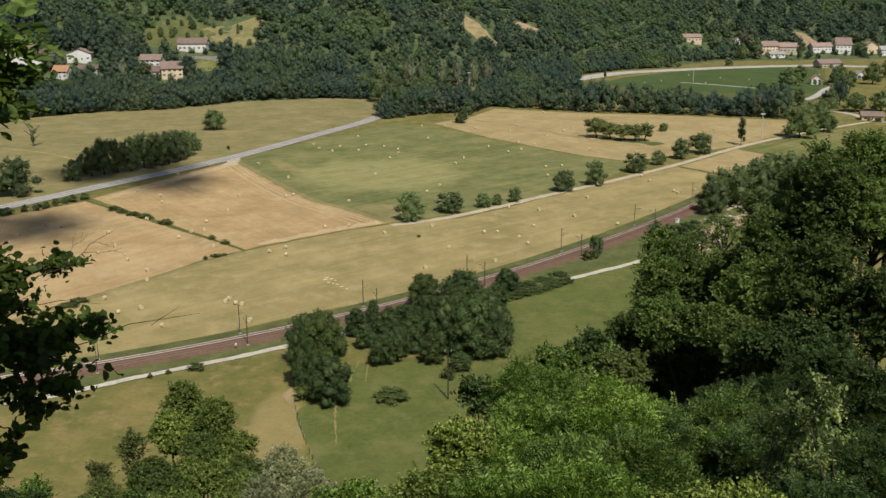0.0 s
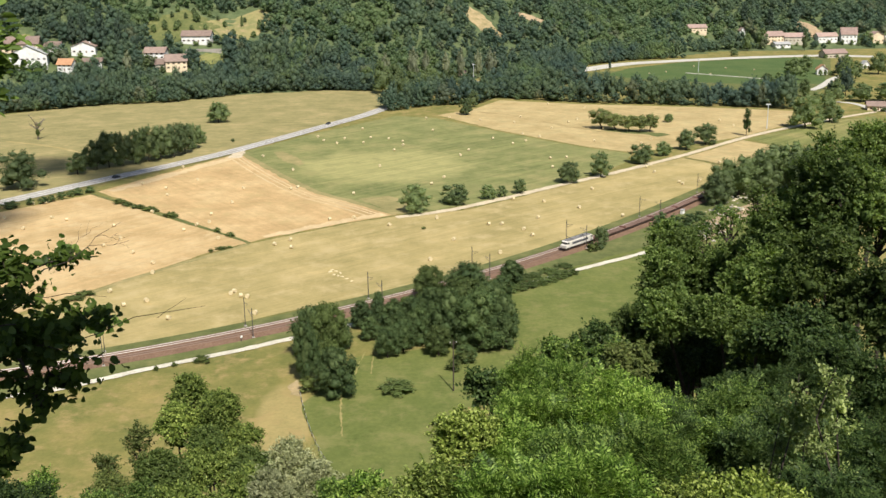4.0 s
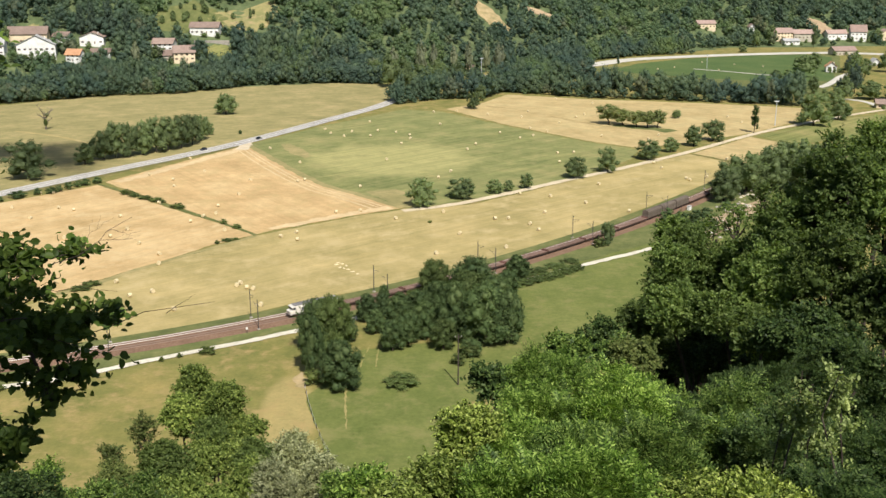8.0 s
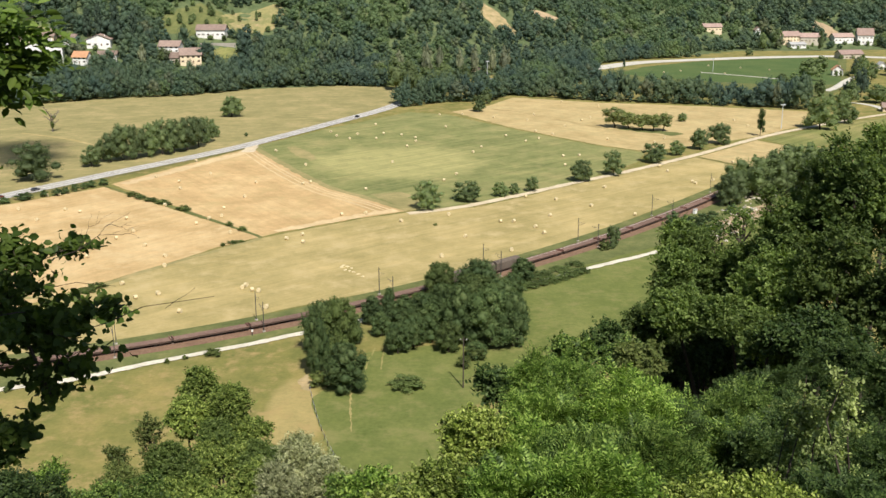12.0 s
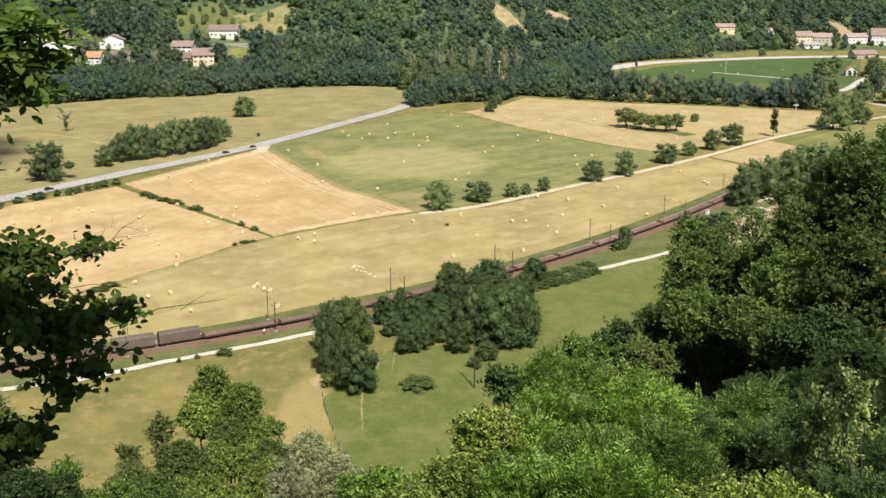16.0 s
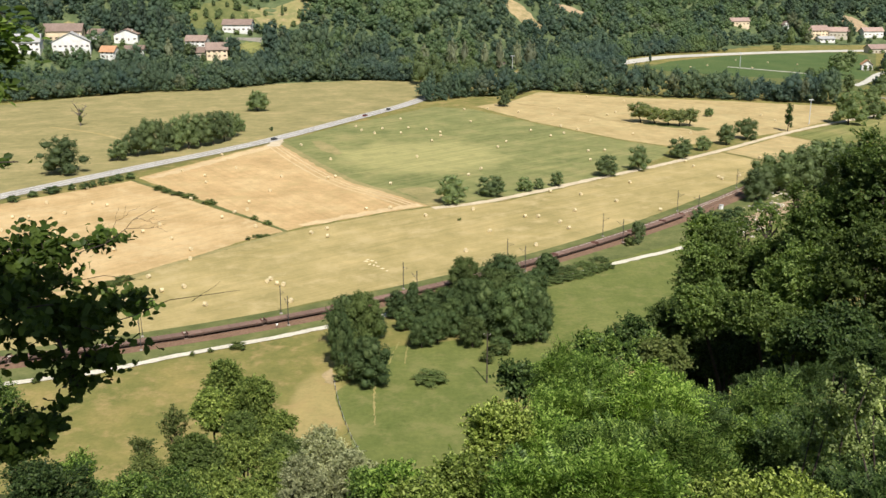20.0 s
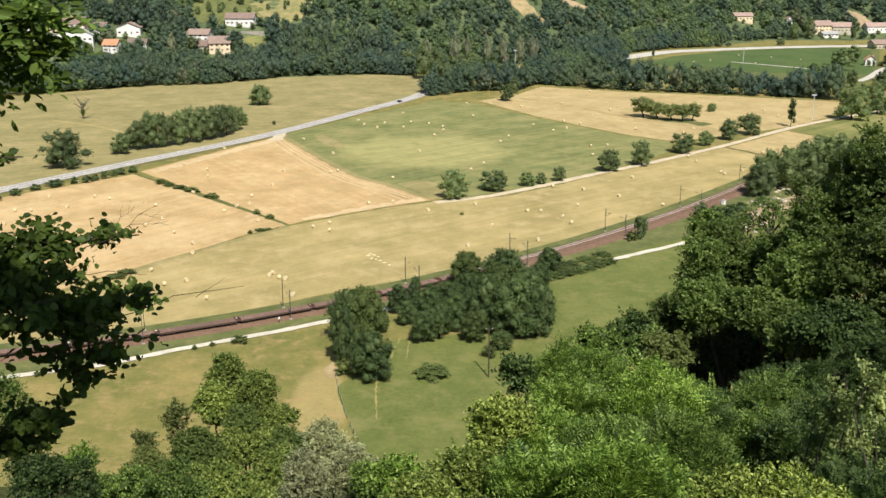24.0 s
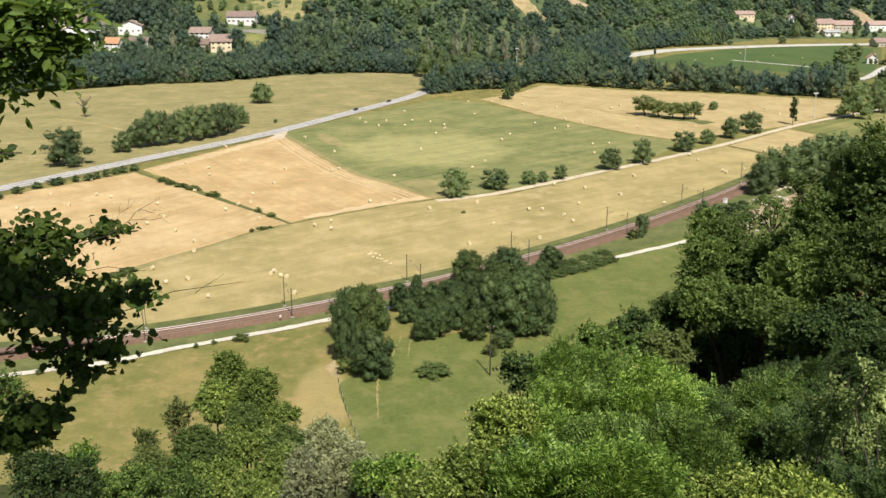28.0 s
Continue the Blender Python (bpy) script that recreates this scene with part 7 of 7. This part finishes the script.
def locomotive():
    root = empty("locomotive", None, "white electric locomotive with a dark grey side band", "locomotive")
    half, w = 8.75, 1.46
    side = [(-half, 1.0), (-half - 0.1, 2.1), (-half + 1.0, 2.45), (-half + 0.55, 3.35), (-half + 1.2, 3.62)]
    outline = side + [(-x, z) for x, z in reversed(side)]
    bm = bmesh.new()
    rows = [[bm.verts.new((x, s * w, z)) for x, z in outline] for s in (-1, 1)]
    bm.faces.new(rows[0]), bm.faces.new(rows[1])
    k = len(outline)
    for i in range(k):
        bm.faces.new((rows[0][i], rows[0][(i + 1) % k], rows[1][(i + 1) % k], rows[1][i]))
    bmesh.ops.recalc_face_normals(bm, faces=bm.faces[:])
    bmesh.ops.bevel(bm, geom=[e for e in bm.edges if abs(e.verts[0].co.y - e.verts[1].co.y) < 0.01], offset=0.12, segments=2, affect="EDGES")
    body = part("body", bm, LOCO_WHITE, root)
    for s in (-1, 1):
        part("side_band", box(bmesh.new(), -5.1, 5.1, s * w - 0.03, s * w + 0.03, 2.05, 2.95, 0.01), LOCO_GREY, body, "dark grey grille band")
        part("sill_stripe", box(bmesh.new(), -8.45, 8.45, s * w - 0.025, s * w + 0.025, 1.12, 1.3), LOCO_GREY, body, "thin dark grey stripe")
        for e in (-1, 1):
            part("cab_window", box(bmesh.new(), e * 7.5 - 0.45, e * 7.5 + 0.45, s * w - 0.025, s * w + 0.025, 2.6, 3.25, 0.01), GLASS_DARK, body)
            part("cab_door", box(bmesh.new(), e * 6.4 - 0.35, e * 6.4 + 0.35, s * w - 0.015, s * w + 0.015, 1.2, 3.2, 0.01), LOCO_WHITE, body)
    for e in (-1, 1):
        a, b, c = Vector((e * (half - 0.94), 0, 2.5)), Vector((e * (half - 0.5), 0, 3.3)), 1.2
        bm = bmesh.new()
        vs = [bm.verts.new((p.x + e * 0.06, y, p.z)) for p, y in ((a, -c), (a, c), (b, c), (b, -c))]
        bm.faces.new(vs)
        bmesh.ops.solidify(bm, geom=bm.faces[:], thickness=0.04)
        part("windscreen", bm, GLASS_DARK, body)
        for s in (-1, 1):
            part("headlight", tube(bmesh.new(), (e * (half - 0.1), s * 0.95, 1.6), (e * (half + 0.17), s * 0.95, 1.6), 0.13, 0.13, 10), GALVANISED, body)
            part("buffer", tube(bmesh.new(), (e * half, s * 0.87, 1.05), (e * (half + 0.5), s * 0.87, 1.05), 0.12, 0.22, 10), UNDERFRAME, root)
    bm = bmesh.new()
    box(bm, -7.3, 7.3, -1.25, 1.25, 3.62, 3.86, 0.08)
    for x in (-3.0, 0, 2.8):
        box(bm, x - 1.2, x + 1.2, -0.8, 0.8, 3.86, 4.1, 0.06)
    part("roof", bm, LOCO_ROOF, root)
    for e in (-1, 1):
        bm = bmesh.new()
        for s in (-0.5, 0.5):
            tube(bm, (e * 6.1, s, 3.9), (e * 4.8, s, 4.25), 0.035, 0.03, 6)
        tube(bm, (e * 4.8, -0.8, 4.28), (e * 4.8, 0.8, 4.28), 0.04, 0.04, 6)
        if e > 0:
            tube(bm, (e * 4.8, 0, 4.25), (e * 6.2, 0, 5.1), 0.04, 0.03, 6)
            tube(bm, (e * 6.2, -0.8, 5.1), (e * 6.2, 0.8, 5.1), 0.04, 0.04, 6)
        part("pantograph", bm, MAST_STEEL, root)
    part("underframe", box(bmesh.new(), -8.5, 8.5, -1.25, 1.25, 0.72, 1.05, 0.04), UNDERFRAME, root)
    part("equipment_box", box(bmesh.new(), -2.2, 2.2, -1.2, 1.2, 0.35, 0.75, 0.05), UNDERFRAME, root)
    bogie(root, -5.2, 2, 2.8)
    bogie(root, 5.2, 2, 2.8)
    return root


def flat_wagon(length, stakes):
    root = empty("flat_wagon", None, "low rust-brown flat goods wagon with a planked deck", "wagon", "goods wagons")
    h = length / 2
    part("deck", box(bmesh.new(), -h, h, -1.4, 1.4, 1.12, 1.25, 0.02), WAGON_DECK, root)
    for s in (-1, 1):
        part("side_beam", box(bmesh.new(), -h, h, s * 1.36 - 0.1, s * 1.36 + 0.1, 0.7, 1.2, 0.02), UNDERFRAME, root)
        part("end_wall", box(bmesh.new(), s * (h - 0.12) - 0.1, s * (h - 0.12) + 0.1, -1.38, 1.38, 1.25, 1.75, 0.02), WAGON_RUST, root)
        for i in range(stakes):
            x = -h + (i + 0.7) * length / (stakes + 0.4)
            part("stake", box(bmesh.new(), x - 0.07, x + 0.07, s * 1.42 - 0.06, s * 1.42 + 0.06, 0.95, 1.48, 0.01), WAGON_RUST, root)
            if s > 0:
                part("bolster", box(bmesh.new(), x - 0.12, x + 0.12, -1.3, 1.3, 1.25, 1.32, 0.01), WAGON_DECK, root)
    part("coupling", box(bmesh.new(), h - 0.3, h + 0.8, -0.9, 0.9, 0.8, 1.1, 0.03), UNDERFRAME, root)
    part("centre_sill", box(bmesh.new(), -h + 0.3, h - 0.3, -0.35, 0.35, 0.5, 1.12), UNDERFRAME, root)
    bogie(root, -h + 3.2, 2)
    bogie(root, h - 3.2, 2)
    return root


def covered_wagon(length):
    root = empty("covered_wagon", None, "tall dark brown covered goods wagon with ribbed sides", "wagon", "goods wagons")
    h = length / 2
    bm = bmesh.new()
    prof = [(-1.42, 1.1), (-1.42, 3.5), (-1.1, 3.95), (0, 4.15), (1.1, 3.95), (1.42, 3.5), (1.42, 1.1)]
    rows = [[bm.verts.new((x, y, z)) for y, z in prof] for x in (-h + 0.3, h - 0.3)]
    k = len(prof)
    for r in rows:
        bm.faces.new(r)
    for i in range(k):
        bm.faces.new((rows[0][i], rows[0][(i + 1) % k], rows[1][(i + 1) % k], rows[1][i]))
    bmesh.ops.recalc_face_normals(bm, faces=bm.faces[:])
    body = part("body", bm, WAGON_TARP, root)
    for i in range(int(length / 1.6)):
        x = -h + 0.9 + i * 1.6
        for s in (-1, 1):
            part("rib", box(bmesh.new(), x - 0.05, x + 0.05, s * 1.44 - 0.03, s * 1.44 + 0.03, 1.15, 3.5), WAGON_TARP, body)
    part("frame", box(bmesh.new(), -h, h, -1.4, 1.4, 0.8, 1.1, 0.02), UNDERFRAME, root)
    part("label_plate", box(bmesh.new(), -h + 1.2, -h + 2.0, -1.5, -1.43, 1.3, 1.7), WALL_WHITE, root, "small pale label plate")
    bogie(root, -h + 2.2, 2)
    bogie(root, h - 2.2, 2)
    return root


def train_of():
    """Vehicles with the distance of each one's middle behind the locomotive's nose."""
    out = [(locomotive(), 9.25)]
    back = 18.8
    low, bare = flat_wagon(22.1, 8), flat_wagon(22.1, 5)
    used = set()
    for i in range(25):
        if i == 7:
            v, n = covered_wagon(12.2), 12.7
        elif i in (8, 9):
            v, n = covered_wagon(12.1), 12.6
        elif i == 24:
            v, n = flat_wagon(15.0, 4), 15.6
        else:
            proto, n = (low, bare)[i % 3 == 2], 22.5 if i < 7 else 22.86
            v = copy_thing(proto, pose(0, 0, 0)) if proto in used else proto
            used.add(proto)
        out.append((v, back + n / 2))
        back += n
    return out


TRAIN = train_of()

# ---- cars ----
GLASS_CAR = plain("car_glass", (0.02, 0.024, 0.03), 0.08, 0, 0.8)
TYRE = plain("tyre_rubber", (0.02, 0.02, 0.02), 0.9)


def car(paint, label):
    root = empty("car", None, label, "car", "cars on the road")
    bm = bmesh.new()
    prof = [(-2.1, 0.35), (-2.15, 0.85), (-1.95, 1.0), (0.85, 1.0), (2.0, 0.82), (2.15, 0.6), (2.1, 0.35)]
    rows = [[bm.verts.new((x, s * 0.88, z)) for x, z in prof] for s in (-1, 1)]
    k = len(prof)
    for r in rows:
        bm.faces.new(r)
    for i in range(k):
        bm.faces.new((rows[0][i], rows[0][(i + 1) % k], rows[1][(i + 1) % k], rows[1][i]))
    bmesh.ops.recalc_face_normals(bm, faces=bm.faces[:])
    bmesh.ops.bevel(bm, geom=bm.edges[:], offset=0.06, segments=2, affect="EDGES")
    body = part("body", bm, paint, root)
    bm = bmesh.new()
    low, top = [(-1.85, 1.0), (1.0, 1.0)], [(-1.25, 1.45), (0.25, 1.45)]
    v = [bm.verts.new((x, s * y, z)) for (x, z), y in ((low[0], 0.82), (low[1], 0.82), (top[1], 0.64), (top[0], 0.64)) for s in (-1, 1)]
    for i in range(4):
        j = (i + 1) % 4
        bm.faces.new((v[2 * i], v[2 * j], v[2 * j + 1], v[2 * i + 1]))
    bm.faces.new(v[0::2]), bm.faces.new(v[1::2])
    bmesh.ops.recalc_face_normals(bm, faces=bm.faces[:])
    part("windows", bm, GLASS_CAR, body)
    part("roof", box(bmesh.new(), -1.22, 0.24, -0.64, 0.64, 1.44, 1.5, 0.02), paint, body)
    for s in (-1, 1):
        part("headlight", box(bmesh.new(), 2.02, 2.16, s * 0.62 - 0.15, s * 0.62 + 0.15, 0.62, 0.75, 0.02), GALVANISED, body)
        for x in (-1.35, 1.35):
            part("wheel", tube(bmesh.new(), (x, s * 0.72, 0.31), (x, s * 0.92, 0.31), 0.31, 0.31, 16), TYRE, root)
    return root


CAR_DARK = plain("car_paint_dark", (0.03, 0.033, 0.04), 0.25)
CAR_RED = plain("car_paint_red", (0.16, 0.03, 0.025), 0.3)
CAR_GREY = plain("car_paint_grey", (0.075, 0.077, 0.084), 0.3)
CARS = (  # car, metres along the road at the start, metres a second, lane
    (car(CAR_DARK, "dark car driving along the country road"), 65.2, 27.4, -2.1),
    (car(CAR_DARK, "black car driving along the country road"), 521.2, -35.4, 2.1),
    (car(CAR_RED, "dark red car driving along the country road"), -304.1, 33.8, -2.1),
    (car(CAR_GREY, "grey car driving along the country road"), -304.5, 35.4, -2.1),
    (car(CAR_DARK, "dark blue car driving along the country road"), -473.3, 37.1, -2.1),
    (car(CAR_DARK, "dark estate car driving along the country road"), 1615.5, -44.8, 2.1),
    (car(CAR_GREY, "grey saloon car driving along the country road"), 1774.6, -48.9, 2.1))

# ---- the cloud that drifts over ----


def cloud():
    m, n, l, b = material("cloud_white", 1.0)
    b.inputs["Base Color"].default_value = (0.9, 0.9, 0.9, 1)
    rng = np.random.default_rng(9)
    cv, cf = ico(2)
    vs, fs, k = [], [], 0
    for cx, cy, rx, ry, count in CLOUD_PUFFS:
        for i in range(count):
            a, q = rng.uniform(0, 6.28), math.sqrt(rng.uniform(0, 1))
            r = rng.uniform(3.0, 8.0) * (1.2 - 0.6 * q)
            at = np.array((cx + math.cos(a) * q * rx, cy + math.sin(a) * q * ry, rng.uniform(-6, 8)))
            vs.append(cv * np.array((r, r, r * 0.7)) * (1 + 0.12 * np.sin(cv @ rng.normal(size=3) * 5))[:, None] + at)
            fs.append(cf + k)
            k += len(cv)
    ob = new("cloud", link_mesh("cloud", np.vstack(vs), np.vstack(fs), m, True))
    return tagged(ob, "small broken white cloud drifting over the valley", "cloud")


CLOUD_PUFFS = ((0, 0, 44, 30, 90), (-14, -128, 34, 30, 80), (36, -32, 24, 26, 36))
CLOUD_TOP = 1500.0
CLOUD = cloud()

# ---- motion ----


def road_line():
    return smooth_line([Vector(p) for p in [(-244.2, 380.6), (-223.2, 417.8), (-202.1, 453.0), (-161.2, 515.3), (-125.4, 566.6), (-97.3, 611.9), (-55.7, 694.4), (-26.7, 753.1), (-6.3, 808.1)]], 2.0)


ASH_SWAY = ((0, -2.73), (1, -2.71), (2, -1.37), (3, -0.69), (3.5, -0.04), (6, 4.47), (6.5, 3.11), (7, 0.55), (7.5, 2.58), (8, 4.8), (9, 3.01), (10, -2.49), (11, -2.38), (12, -1.75), (14.5, -1.08), (15, -2.44), (15.5, -2.75), (16, -2.31), (17, -2.6), (18, -1.11), (19, -0.04), (19.5, 3.8), (20, 5.26), (20.5, 2.07), (21, 2.5), (21.5, 2.51), (23.5, 1.12), (24, -0.81), (24.5, 2.68), (25, 2.65), (25.5, 2.69), (26, 0.64), (26.5, -1.16), (27, -1.62), (28, -2.55))  # seconds, degrees
HAZEL_SWAY = ((0, 0.3), (1, 0.0), (2, 0.35), (3, 0.1), (4, 0.3), (5.5, -0.05), (6, 0.04), (6.5, 0.74), (7, 0.90), (7.5, 0.36), (8, 0.72), (8.5, 0.89), (9, 0.43), (9.5, 0.10), (10, 0.16), (10.5, 0.54), (11, 0.02), (11.5, -0.08), (12, 0.01), (12.5, 0.13), (14.5, 0.25), (15, 0.39), (15.5, 0.25), (16, 0.28), (16.5, 0.03), (17, -0.06), (17.5, 0.05), (18, -0.13), (18.5, -0.30), (19, 0.33), (19.5, 0.77), (20, 0.03), (20.5, 0.14), (21, -0.16), (21.5, 0.55), (23.5, -0.04), (24, 0.25), (24.5, 0.63), (25, 0.98), (25.5, 1.11), (26, 0.49), (26.5, -0.12), (27, -0.10), (27.5, 0.01), (28, -0.00))  # seconds, degrees


def sway_rows(base, seed, most):
    """A slow, uneven rocking in the wind about the foot of a plant."""
    r = random.Random(seed)
    p, q = r.uniform(0, 6.28), r.uniform(2.2, 3.4)
    return [(t / 2, base @ pose(0, 0, 0, most * math.sin(t / 2 * 6.28 / q + p), most * math.sin(t / 2 * 6.28 / (q * 1.37) + p * 2), 0)) for t in range(0, 57, 1)]


def motions():
    for ob in [o for o in scene.objects if o.parent is None and o.name.split(".")[0] in ("robinia_bush", "dogwood_bush", "young_poplar", "willow", "thicket_bush")]:
        walk(ob, sway_rows(ob.matrix_basis.copy(), int(ob.location.x * 100), 0.3))
    rest = HAZEL.matrix_basis.copy()
    walk(HAZEL, [(t, rest @ pose(0, 0, 0, 0, a, 0)) for t, a in HAZEL_SWAY])
    rest = ASH.matrix_basis.copy()
    walk(ASH, [(t, rest @ pose(0, 0, 0, 0.3 * math.sin(t * 2.1), 0.3 * math.sin(t * 1.7), a)) for t, a in ASH_SWAY])
    for v, behind in TRAIN:
        rows = []
        for i in range(0, 57):
            t = i / 2
            p, head = rail_at(1121.9 - 30.69 * t + behind, NEAR_TRACK)
            rows.append((t, pose(p.x, p.y, 1.0, 0, 0, math.degrees(head) + 180)))
        walk(v, rows)
    line = road_line()
    total = 2.0 * (len(line) - 1)
    for v, s0, speed, lane in CARS:
        rows = []
        for i in range(0, 57):
            t = i / 2
            s = s0 + speed * t
            k = min(len(line) - 2, max(0, int(s / 2)))
            d = (line[k + 1] - line[k]).normalized()
            p = line[k] + d * (s - 2 * k)
            p = p + Vector((-d.y, d.x)) * lane
            rows.append((t, pose(p.x, p.y, 0.22, 0, 0, math.degrees(math.atan2(d.y, d.x)) + (180 if speed < 0 else 0))))
        walk(v, rows)
    up = SUN_TO * (CLOUD_TOP / SUN_TO.z)
    walk(CLOUD, [(t, pose(x + up.x, y + up.y, CLOUD_TOP)) for t, x, y in ((0, -150, 562), (3, -172, 565), (6, -201, 572), (9, -228, 583), (12, -248, 595), (18, -305, 610), (28, -420, 630))])


motions()
